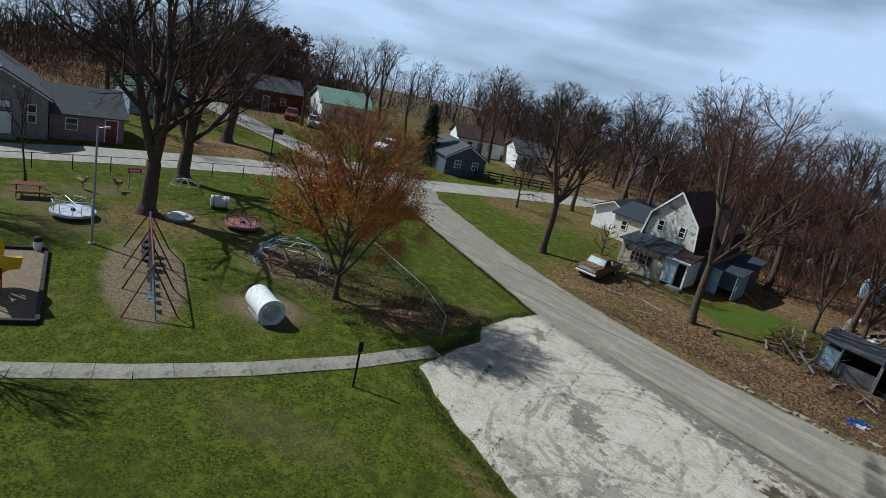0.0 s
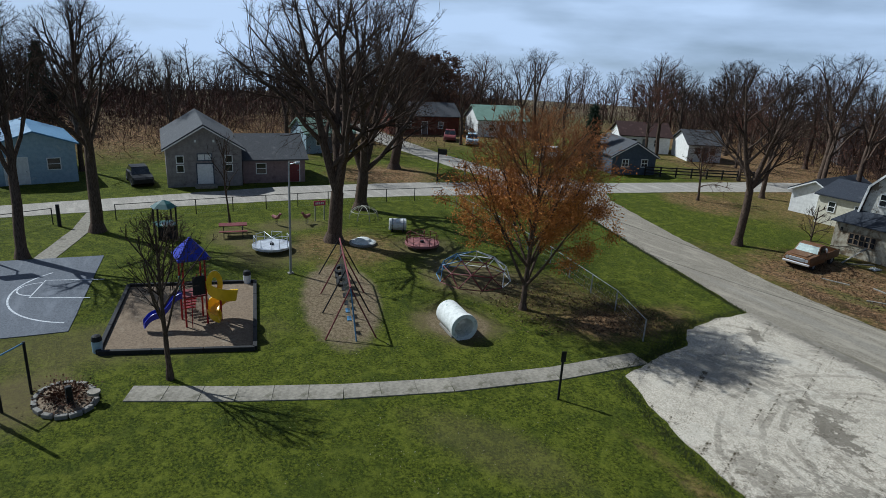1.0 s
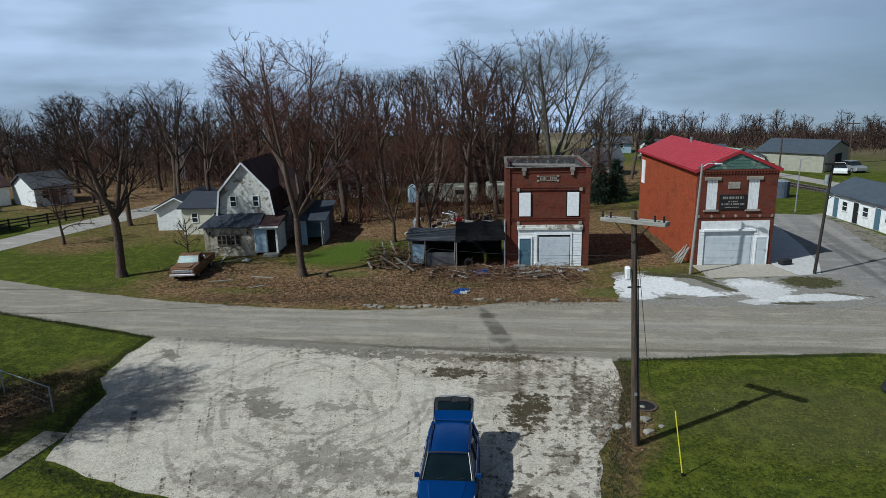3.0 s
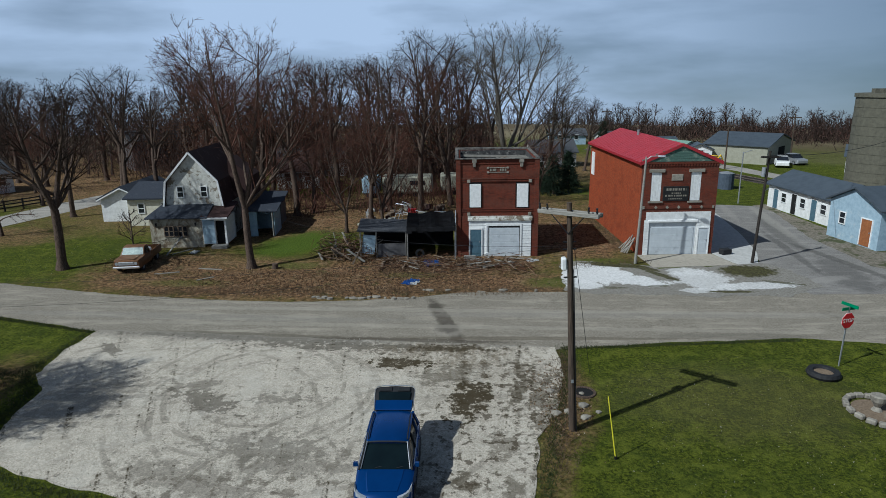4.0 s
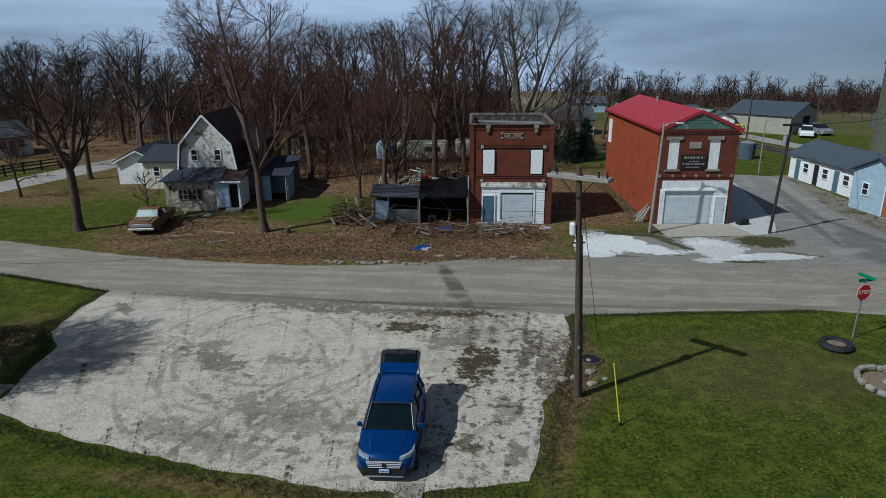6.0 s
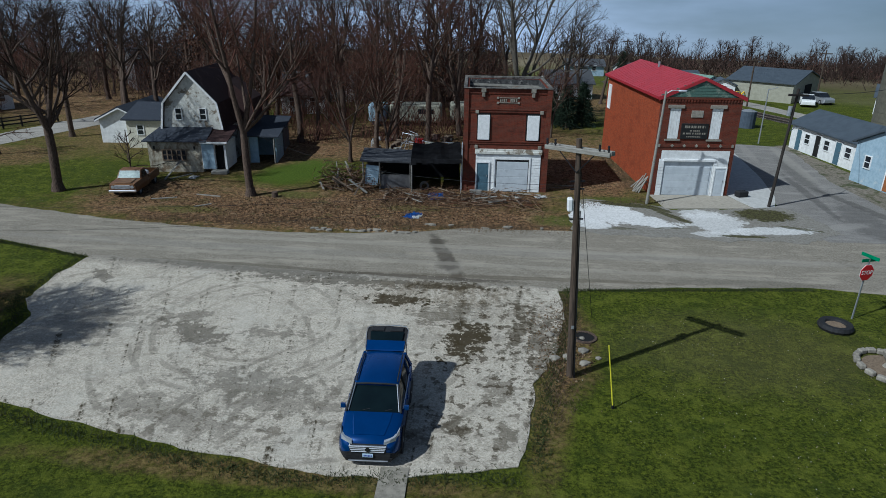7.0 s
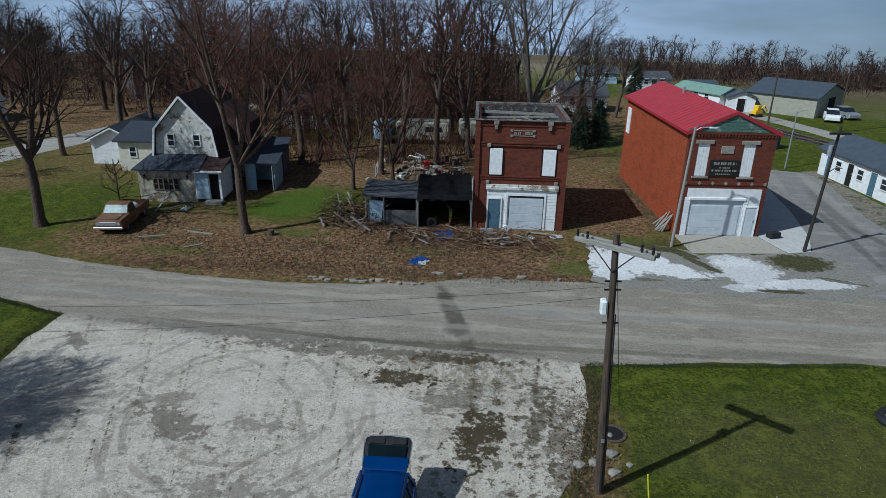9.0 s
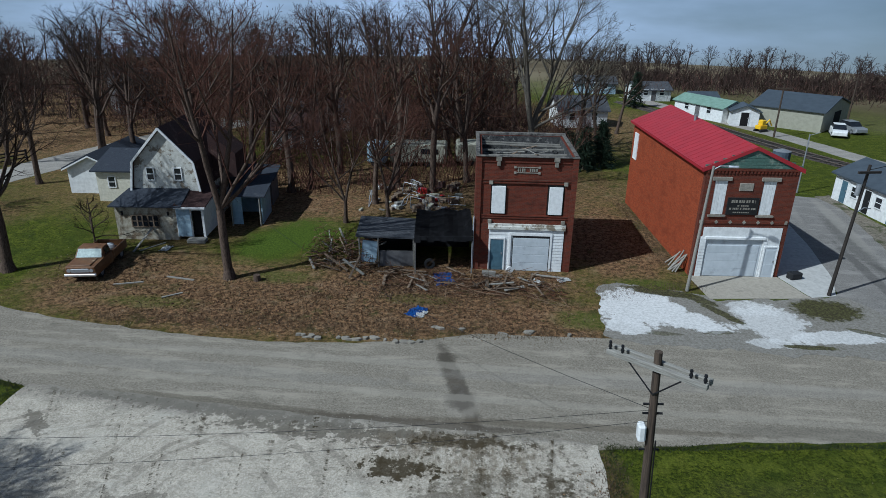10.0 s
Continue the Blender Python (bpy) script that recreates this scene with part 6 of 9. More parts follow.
def conifer(at, h, w, label, seed):
    """A conifer: a trunk, and many drooping sprays of needles."""
    t = thing("conifer", at, label, "conifer")
    part("trunk", tube(bmesh.new(), (0, 0, -0.1), (0, 0, h * 0.95), 0.16, 0.02, 7), M_BARK, t)
    rng = np.random.default_rng(seed)
    segs = []
    for i in range(int(h * 60)):
        z = h * (0.08 + 0.9 * rng.random())
        a, L = rng.uniform(0, 2 * math.pi), w * (1 - z / h) * rng.uniform(0.6, 1.1) + 0.1
        p = np.array([0, 0, z + 0.1])
        q = np.array([math.cos(a) * L, math.sin(a) * L, z - L * 0.25])
        segs.append((*p, *q, 0.03, 0.015))
        for j in range(5):
            c = p + (q - p) * rng.uniform(0.3, 1.0)
            d = rng.normal(0, 0.25, 3) + np.array([math.cos(a), math.sin(a), -0.3]) * 0.3
            segs.append((*c, *(c + d), 0.05, 0.01))
    ob = new("crown", raw_mesh("crown", *skin(segs, 3), M_NEEDLE))
    ob.parent = t
    return t


conifer(pose(-57.2, 57.6, 0), 7.4, 2.2, "dark tall spruce by the slate-blue house", 1)
conifer(pose(22.4, 117, 0), 5.5, 1.8, "dark conifer among the far houses", 2)
conifer(pose(9.6, 76.2, 0), 4.2, 1.5, "dark evergreen shrub beside the brick building", 3)
conifer(pose(11.4, 77.4, 0), 4.6, 1.6, "dark evergreen shrub behind the brick building", 4)
conifer(pose(8.0, 78.0, 0), 3.6, 1.5, "dark evergreen shrub under the pale tree", 5)
conifer(pose(-4.5, 92, 0), 7.5, 2.2, "dark conifer deep in the woods", 6)
conifer(pose(-96, 0, 0), 11, 3.5, "dark conifer in the far woods", 9)

# far woods all round the town: many bare trees as one mass
rng = np.random.default_rng(77)
FAR = []
for i, (sp, f, fk) in enumerate(((0.8, 2.6, 0), (1.0, 2.0, 2), (0.6, 3.2, 0), (0.9, 1.6, 3))):
    a, b = grow(400 + 7 * i, 10.0, 0.20, f, limbs=6, kids=(4, 2), rise=0.8, spread=sp, fork=fk, wob=0.14, wide=3.4)
    b = [(*q[:6], max(q[6] * 1.6, 0.03), max(q[7] * 1.6, 0.016)) for q in b]
    FAR.append(np.array(a + b))
segs = []


def far_tree(x, y, h):
    z0 = ground_height(math.hypot(x + 12, y - 45)) - 0.2
    q = FAR[rng.integers(0, len(FAR))].copy()
    a = rng.uniform(0, 2 * math.pi)
    c, s_ = math.cos(a), math.sin(a)
    for k in (0, 3):
        px, py = q[:, k].copy(), q[:, k + 1].copy()
        q[:, k], q[:, k + 1], q[:, k + 2] = x + (c * px - s_ * py) * h / 9, y + (s_ * px + c * py) * h / 9, z0 + q[:, k + 2] * h / 10
    segs.append(q)
    brush = []
    for j in range(22):
        L = rng.uniform(0.8, 2.6)
        p = np.array([x + rng.normal(0, 1.8), y + rng.normal(0, 1.8), z0 + rng.uniform(0, 1.2)])
        e = p + np.array([rng.normal(0, 0.5), rng.normal(0, 0.5), L])
        brush.append((*p, *e, 0.05, 0.02))
    segs.append(np.array(brush))


for i in range(130):
    a = rng.uniform(0, 2 * math.pi)
    rad = rng.uniform(98, 150)
    x, y = -12 + rad * math.cos(a), 45 + rad * math.sin(a)
    if (y < 20 and x > -40) or (x > 10 and y > 60) or (x > 30 and i % 2):
        continue
    far_tree(x, y, rng.uniform(7.5, 12))
# the thicket behind the junk yard and the old house
for i in range(90):
    far_tree(rng.uniform(-48, 3), rng.uniform(86, 114), rng.uniform(6.0, 10.5))
for i in range(70):
    far_tree(rng.uniform(-104, -46), rng.uniform(92, 126), rng.uniform(7, 10.5))
# the belt of trees beyond the tracks
for i in range(120):
    f = rng.random()
    x, y = 30 + 110 * f + rng.normal(0, 6), 146 - 30 * f + rng.normal(0, 6)
    far_tree(x, y, 2.0 + 3.4 * max(0.0, 0.5 + 0.9 * noise.noise(Vector((x * 0.07, y * 0.07, 4)))) + rng.uniform(0, 1.2))
for i in range(70):
    a, rad = math.radians(rng.uniform(48, 84)), rng.uniform(155, 235)
    far_tree(-12 + rad * math.cos(a), 45 + rad * math.sin(a), rng.uniform(5, 8))
brush = []
for i in range(4200):
    f = rng.random()
    x, y = 24 + 120 * f + rng.normal(0, 4), 150 - 30 * f + rng.normal(0, 8)
    z = ground_height(math.hypot(x + 12, y - 45)) + rng.uniform(-0.2, 1.6)
    brush.append((x, y, z, x + rng.normal(0, 0.9), y + rng.normal(0, 0.9), z + rng.uniform(1.0, 2.8), 0.08, 0.02))
segs.append(np.array(brush))
# a thick dark wood behind the grey hall
for i in range(80):
    far_tree(rng.uniform(-128, -92), rng.uniform(-25, 78), rng.uniform(8, 12))
brush = []
for i in range(5200):
    p = np.array([rng.uniform(-130, -100), rng.uniform(-45, 80), -0.2])
    p[2] = ground_height(math.hypot(p[0] + 12, p[1] - 45)) + rng.uniform(0, 3.0)
    brush.append((*p, p[0] + rng.normal(0, 0.7), p[1] + rng.normal(0, 0.7), p[2] + rng.uniform(1.5, 3.5), 0.09, 0.03))
segs.append(np.array(brush))
ob = new("far_woods", raw_mesh("far_woods", *skin(np.concatenate(segs), 3), M_WOODS))
tagged(ob, "dense bare brown woodland round the town", "woods", kind="stuff")

# the tangle of fine twigs and brush that fills the woods: x, y ranges, tallest, count
rng = np.random.default_rng(91)
out_v = []
for x0, x1, y0, y1, top, count in ((-48, 5, 82, 110, 6.6, 22000), (-104, -46, 90, 124, 7.5, 15000), (-106, -70, -28, 46, 6.4, 27000), (-108, -86, 44, 92, 8.0, 11000), (26, 140, 118, 150, 4.2, 9000), (-24, 8, 78, 84, 6.0, 6000)):
    px, py = rng.uniform(x0, x1, count), rng.uniform(y0, y1, count)
    crest = top * (0.72 + 0.28 * np.sin(px * 0.45 + 1.7 * np.sin(py * 0.3)) * np.cos(py * 0.5 + 0.7 * np.sin(px * 0.21)))
    keep = rng.random(count) < 0.96
    pz = crest * rng.random(count) ** 0.85
    far_r = np.hypot(px + 12, py - 45)
    p = np.stack([px, py, pz - np.where(far_r > 150, 0.082 * (far_r - 150), 0)], 1)[keep]
    n = len(p)
    a = rng.normal(0, 0.55, (n, 3)) + np.array([0, 0, 0.75])
    a /= np.linalg.norm(a, axis=1)[:, None]
    b = np.cross(a, rng.normal(0, 1, (n, 3)))
    b /= np.linalg.norm(b, axis=1)[:, None]
    L, w = rng.uniform(0.5, 1.7, (n, 1)), rng.uniform(0.012, 0.034, (n, 1))
    out_v.append(np.stack([p - b * w, p + b * w, p + a * L + b * w * 0.25, p + a * L - b * w * 0.25], 1).reshape(-1, 3))
out_v = np.concatenate(out_v)
faces = (np.arange(len(out_v) // 4) * 4)[:, None] + np.array([[0, 1, 2, 3]])
M_TANGLE = island_mat("tangled_brown_twigs", ((0.104, 0.053, 0.040), (0.064, 0.036, 0.028), (0.140, 0.074, 0.056), (0.044, 0.027, 0.021), (0.088, 0.058, 0.046)))
ob = new("twig_tangle", raw_mesh("twig_tangle", out_v, faces, M_TANGLE))
tagged(ob, "hazy brown tangle of fine twigs filling the woods", "brush", kind="stuff")

# ---- playground ----
pad = [(-26.09, 4.4), (-24.12, 10.32), (-32.0, 12.1), (-33.6, 6.0)]
sheet("play_surface", pad, 0.06, M_MULCH, "bark-chip play surface", "play surface", 0.5, 0.0)
edging = thing("timber_edging", pose(0, 0, 0), "black timber edging round the play surface", "edging")
for (x0, y0), (x1, y1) in zip(pad, pad[1:] + pad[:1]):
    L, a = math.hypot(x1 - x0, y1 - y0), math.degrees(math.atan2(y1 - y0, x1 - x0))
    k = int(L / 2)
    for i in range(k):
        part("timber", boxbm(L * i / k + 0.01, L * (i + 1) / k - 0.01, -0.09, 0.09, -0.02, 0.2, 0.015), M_BLACK, edging, at=pose(x0, y0, 0, 0, 0, a))

# climbing tower with two slides
PT = pose(-27.92, 8.44, 0.05, 0, 0, 4) @ Matrix.Diagonal((0.72, 0.72, 0.98, 1))
pt = thing("play_tower", PT, "play tower with a blue roof, blue slide and yellow spiral slide", "play tower")
for x in (-0.65, 0.65):
    for y in (-0.65, 0.65):
        part("post", tube(bmesh.new(), (x, y, 0), (x, y, 3.35), 0.06, 0.06, 10), M_REDPLASTIC, pt)
part("deck", boxbm(-0.72, 0.72, -0.72, 0.72, 1.42, 1.50, 0.02), M_REDMETAL, pt)
bm = loft(bmesh.new(), [[(-0.95, -0.95, 3.25), (0.95, -0.95, 3.25), (0.95, 0.95, 3.25), (-0.95, 0.95, 3.25)], [(-0.98, -0.98, 3.34), (0.98, -0.98, 3.34), (0.98, 0.98, 3.34), (-0.98, 0.98, 3.34)], [(-0.45, -0.45, 3.82), (0.45, -0.45, 3.82), (0.45, 0.45, 3.82), (-0.45, 0.45, 3.82)], [(-0.05, -0.05, 4.2), (0.05, -0.05, 4.2), (0.05, 0.05, 4.2), (-0.05, 0.05, 4.2)]])
part("roof", bm, M_BLUE, pt, "blue pyramid roof")
part("front_panel", boxbm(0.66, 0.74, -0.15, 0.62, 1.52, 2.45, 0.03), M_BLACK, pt, "dark climbing panel")
part("climber", tubes([(0.95, -0.35, 0.0), (0.92, -0.30, 1.0), (0.72, -0.25, 1.6)], 0.03, 6), M_REDPLASTIC, pt)
for y, m_ in ((-0.70, M_TEAL), (0.70, M_BLACK)):
    part("side_panel", boxbm(-0.6, 0.0, y - 0.03, y + 0.03, 1.55, 2.25, 0.02), m_, pt)
bm = bmesh.new()
for z in (1.75, 2.0, 2.25):
    tube(bm, (0.68, -0.6, z), (0.68, 0.6, z), 0.022, 0.022, 6)
part("railing", bm, M_DARKMETAL, pt)
bm = bmesh.new()
pts = []
for i in range(25):
    f = i / 24
    z = 1.45 - 1.2 * f + 0.10 * math.sin(f * 3 * math.pi)
    y = -0.75 - 2.3 * f
    pts.append([(-0.02, y, z + 0.26), (0.02, y, z), (0.46, y, z), (0.50, y, z + 0.26), (0.54, y, z + 0.25), (0.49, y, z - 0.05), (-0.01, y, z - 0.05), (-0.06, y, z + 0.25)])
loft(bm, pts)
part("wave_slide", bm, M_BLUE, pt, "wavy blue plastic slide")
sec = []
for i in range(49):
    f = i / 48
    a = math.radians(-100 + 430 * f)
    z = 1.62 - 1.42 * f
    wall = 0.62 - 0.30 * f
    sec.append([(0.55 + r * math.cos(a), 1.62 + r * math.sin(a), z + dz) for r, dz in ((0.20, 0.24), (0.26, 0.03), (0.50, 0.0), (0.80, 0.05), (0.96, wall), (1.02, wall), (0.88, -0.05), (0.50, -0.08), (0.24, -0.05), (0.15, 0.24))])
sp = part("spiral_slide", loft(bmesh.new(), sec), M_YELLOW, pt, "yellow plastic spiral slide", smooth=True)
hood = [[(x, 1.12 + w * math.sin(2 * math.pi * k / 24), 2.02 + h * math.cos(2 * math.pi * k / 24)) for x, w, h in ((0.86, 0.50, 0.66), (0.98, 0.50, 0.66), (0.98, 0.19, 0.33), (0.86, 0.19, 0.33))] for k in range(25)]
part("slide_hood", loft(bmesh.new(), hood, caps=False), M_YELLOW, sp, "yellow hood with an oval opening", smooth=True)
part("slide_post", tube(bmesh.new(), (0.45, 1.55, 0), (0.45, 1.55, 1.9), 0.07, 0.07, 8), M_REDPLASTIC, sp)
bm = bmesh.new()
for i in range(6):
    box(bm, -1.9 + i * 0.22, -1.65 + i * 0.22, -0.4, 0.4, 0.2 + i * 0.22, 0.25 + i * 0.22)
stairs = part("stairs", bm, M_REDPLASTIC, pt, "red plastic steps")
bm = bmesh.new()
for y in (-0.42, 0.42):
    tube(bm, (-1.95, y, 0.9), (-0.65, y, 2.2), 0.025, 0.025, 6)
    tube(bm, (-1.95, y, 0.0), (-1.95, y, 0.9), 0.025, 0.025, 6)
part("handrail", bm, M_REDPLASTIC, stairs)

# second, smaller tower
t2 = thing("small_play_tower", pose(-42.2, 8.7, 0, 0, 0, 10), "small weathered play tower with a teal roof", "play tower")
for x in (-0.55, 0.55):
    for y in (-0.55, 0.55):
        part("post", tube(bmesh.new(), (x, y, 0), (x, y, 2.1), 0.06, 0.06, 8), M_DARKMETAL, t2)
part("deck", boxbm(-0.62, 0.62, -0.62, 0.62, 0.9, 0.98, 0.02), M_TEAL, t2)
part("panel", boxbm(0.55, 0.62, -0.5, 0.5, 0.0, 0.88, 0.02), M_DARKMETAL, t2)
part("bubble_panel", tube(bmesh.new(), (0.62, -0.35, 1.05), (0.62, 0.35, 1.05), 0.16, 0.16, 12), M_WHITE, t2)
part("roof", loft(bmesh.new(), [[(0.85 * math.cos(math.pi * k / 3), 0.85 * math.sin(math.pi * k / 3), 2.05) for k in range(6)], [(0.5 * math.cos(math.pi * k / 3), 0.5 * math.sin(math.pi * k / 3), 2.3) for k in range(6)], [(0.06 * math.cos(math.pi * k / 3), 0.06 * math.sin(math.pi * k / 3), 2.5) for k in range(6)]]), M_TEAL, t2)

# swings: a long row of A-frames
SW0, SW1 = Vector((-24.08, 14.62, 2.3)), Vector((-31.38, 16.72, 2.3))
sw = thing("swing_set", pose(0, 0, 0), "long swing set with thin red steel A-frames", "swing set")
dirn = (SW1 - SW0).normalized()
side = Vector((-dirn.y, dirn.x, 0))
part("beam", tube(bmesh.new(), SW0, SW1, 0.045, 0.045, 10), M_REDMETAL, sw)
for i in range(4):
    p = SW0.lerp(SW1, i / 3)
    bm = bmesh.new()
    for s in (-1, 1):
        tube(bm, p, p + side * 1.15 * s - Vector((0, 0, 2.3)) + dirn * (-0.5 if i == 0 else 0.5 if i == 3 else 0), 0.036, 0.036, 8)
    part("a_frame", bm, M_REDMETAL if i % 2 == 0 else M_DARKMETAL, sw)
part("end_leg", tube(bmesh.new(), SW0, (-23.28, 14.62, 0), 0.036, 0.036, 8), M_BLUEMETAL, sw)
for i in range(8):
    p = SW0.lerp(SW1, (i + 0.5) / 8)
    bm = bmesh.new()
    for s in (-0.24, 0.24):
        tube(bm, p + dirn * s, p + dirn * s - Vector((0, 0, 1.75)), 0.012, 0.012, 4)
    ch_ = part("chain", bm, M_GALV, sw)
    q = p - Vector((0, 0, 1.78))
    bm = bmesh.new()
    if i < 5:
        loft(bm, [[(q.x + dirn.x * a + side.x * b, q.y + dirn.y * a + side.y * b, q.z + c) for b, c in ((-0.1, d), (0.1, d), (0.1, d + 0.03), (-0.1, d + 0.03))] for a, d in ((-0.24, 0.06), (-0.12, -0.02), (0, -0.05), (0.12, -0.02), (0.24, 0.06))])
    else:
        ring(bm, 0.34, -0.11, 0.11, 16, 0.18, pose(q.x, q.y, q.z + 0.1, 15, 20, 0))
    part("swing_seat", bm, M_BLUEMETAL if i in (0, 1) else M_BLACK, ch_)


def roundabout(at, r, deck, rails, label):
    t = thing("roundabout", at, label, "roundabout")
    part("deck", ring(bmesh.new(), r, 0.30, 0.38, 28), deck, t)
    part("rim", ring(bmesh.new(), r + 0.03, 0.26, 0.40, 28, r - 0.02), deck, t)
    part("hub", tube(bmesh.new(), (0, 0, 0), (0, 0, 0.5), 0.16, 0.12, 10), M_DARKMETAL, t)
    for i in range(6):
        a = math.pi * i / 3
        b = a + math.pi / 5
        c, s, e, f = math.cos(a) * r * 0.93, math.sin(a) * r * 0.93, math.cos(b) * r * 0.93, math.sin(b) * r * 0.93
        bm = tubes([(c, s, 0.38), (c, s, 0.95), (e, f, 0.95), (e, f, 0.38)], 0.022, 6)
        tube(bm, (c, s, 0.95), (0, 0, 0.85), 0.018, 0.018, 5)
        part("hand_rail", bm, rails, t)
    return t


roundabout(pose(-37.33, 14.37, 0, 0, 0, 10), 1.18, M_WHITEMETAL, M_WHITEMETAL, "silver steel playground roundabout with hand rails")
roundabout(pose(-34.76, 23.7, 0, 0, 0, 25), 1.12, M_PINKMETAL, M_REDMETAL, "faded red playground roundabout with thin rails")

# climbing dome
cd = thing("climbing_dome", pose(-28.6, 24.0, 0), "low triangulated climbing dome of white and blue steel bars", "climbing dome")
bmi = bmesh.new()
bmesh.ops.create_icosphere(bmi, subdivisions=2, radius=1.0)
halves = {"white_frame": (bmesh.new(), M_WHITE), "blue_frame": (bmesh.new(), M_BLUEMETAL), "red_frame": (bmesh.new(), M_REDMETAL)}
for e in bmi.edges:
    a, b = e.verts[0].co, e.verts[1].co
    if a.z < -0.05 or b.z < -0.05 or max(a.z, b.z) > 0.9:
        continue
    mid = (a + b) / 2
    key = "white_frame" if mid.y > 0.25 else "blue_frame" if mid.x < 0 else "red_frame"
    tube(halves[key][0], (a.x * 2.2, a.y * 2.2, max(a.z, 0) * 1.5), (b.x * 2.2, b.y * 2.2, max(b.z, 0) * 1.5), 0.032, 0.032, 5)
bmi.free()
for key, (bm, m_) in halves.items():
    part(key, bm, m_, cd)

# painted concrete pipe
pp = thing("play_pipe", pose(-21.6, 19.25, 0, 0, 0, 174), "white painted concrete pipe to crawl through", "play pipe")
bm = ring(bmesh.new(), 0.60, 0.0, 2.0, 32, 0.47, pose(0, 0, 0.60, 0, 90, 0))
part("pipe_wall", bm, M_PIPE, pp, smooth=False)
part("collar", ring(bmesh.new(), 0.66, -0.02, 0.22, 32, 0.585, pose(0, 0, 0.60, 0, 90, 0)), M_PIPE, pp)
for s in (-1, 1):
    part("chock", boxbm(0.3, 1.8, s * 0.42 - 0.07, s * 0.42 + 0.07, 0, 0.14, 0.02), M_CONCRETE, pp)

# small rides and furniture
ba = thing("play_barrel", pose(-38.9, 23.8, 0, 0, 0, 70), "white plastic play barrel on a low stand", "play barrel")
part("barrel", tube(bmesh.new(), (-0.6, 0, 0.5), (0.6, 0, 0.5), 0.42, 0.42, 18), M_WHITE, ba)
for x in (-0.4, 0.4):
    part("stand", boxbm(x - 0.06, x + 0.06, -0.35, 0.35, 0, 0.2), M_DARKMETAL, ba)
    part("band", ring(bmesh.new(), 0.44, x - 0.04, x + 0.04, 18, 0.41, pose(0, 0, 0.5, 0, 90, 0)), M_GALV, ba)
to = thing("sand_shell", pose(-36.8, 20.3, 0), "pale concrete turtle-shell seat ring with a mottled top", "play seat")
part("shell", loft(bmesh.new(), [[(r * math.cos(2 * math.pi * k / 14), r * math.sin(2 * math.pi * k / 14), z) for k in range(14)] for r, z in ((0.85, 0.0), (0.86, 0.12), (0.6, 0.22), (0.45, 0.36), (0.2, 0.44), (0.03, 0.46))]), M_PIPE, to)
part("shell_rim", ring(bmesh.new(), 0.90, 0.02, 0.15, 20, 0.78), M_CONCRETE, to)


def spring_rider(at):
    t = thing("spring_rider", at, "small spring rider with a pale body", "spring rider", group="spring riders by the street")
    bm = bmesh.new()
    for i in range(24):
        a, b = i * 0.8, (i + 1) * 0.8
        tube(bm, (0.09 * math.cos(a), 0.09 * math.sin(a), 0.05 + i * 0.016), (0.09 * math.cos(b), 0.09 * math.sin(b), 0.05 + (i + 1) * 0.016), 0.016, 0.016, 4)
    part("spring", bm, M_DARKMETAL, t)
    part("body", loft(bmesh.new(), [[(x, w * math.cos(2 * math.pi * k / 8), z + h * math.sin(2 * math.pi * k / 8)) for k in range(8)] for x, w, z, h in ((-0.45, 0.03, 0.62, 0.05), (-0.3, 0.13, 0.6, 0.14), (0.0, 0.15, 0.56, 0.13), (0.22, 0.12, 0.66, 0.16), (0.34, 0.1, 0.86, 0.13), (0.5, 0.05, 0.9, 0.07))]), M_PINKMETAL, t)
    part("handle", tube(bmesh.new(), (0.3, -0.2, 0.82), (0.3, 0.2, 0.82), 0.018, 0.018, 6), M_GALV, t)
    return t


sr = spring_rider(pose(-42.9, 16.1, 0, 0, 0, 30))
copy_thing(sr, pose(-42.6, 18.2, 0, 0, 0, 300))
cl = thing("arch_climber", pose(-42.9, 22.8, 0), "low arched climbing frame of pale steel bars", "climbing frame")
for k in range(4):
    a = math.pi * k / 4
    part("arch_bar", tubes([(1.2 * math.cos(a) * math.cos(b), 1.2 * math.sin(a) * math.cos(b), 0.95 * math.sin(b)) for b in (math.pi * j / 8 for j in range(9))], 0.025, 6), M_TAN, cl)
part("ring_bar", tubes([(0.98 * math.cos(2 * math.pi * j / 16), 0.98 * math.sin(2 * math.pi * j / 16), 0.55) for j in range(16)], 0.022, 6, True), M_TAN, cl)


def picnic_table(at, top, label):
    t = thing("picnic_table", at, label, "picnic table")
    for i in range(5):
        part("top_plank", boxbm(-0.9, 0.9, -0.38 + i * 0.155, -0.24 + i * 0.155, 0.72, 0.76, 0.008), top, t)
    for y in (-0.72, 0.72):
        part("bench_plank", boxbm(-0.9, 0.9, y - 0.13, y + 0.13, 0.43, 0.47, 0.008), top, t)
    for x in (-0.6, 0.6):
        part("leg_frame", tubes([(x, -0.75, 0), (x, -0.3, 0.72), (x, 0.3, 0.72), (x, 0.75, 0)], 0.028, 6), M_DARKMETAL, t)
        part("bench_rail", tube(bmesh.new(), (x, -0.8, 0.42), (x, 0.8, 0.42), 0.025, 0.025, 6), M_DARKMETAL, t)
    return t


picnic_table(pose(-41.4, 12.8, 0, 0, 0, 80), M_REDMETAL, "red picnic table on worn grass")


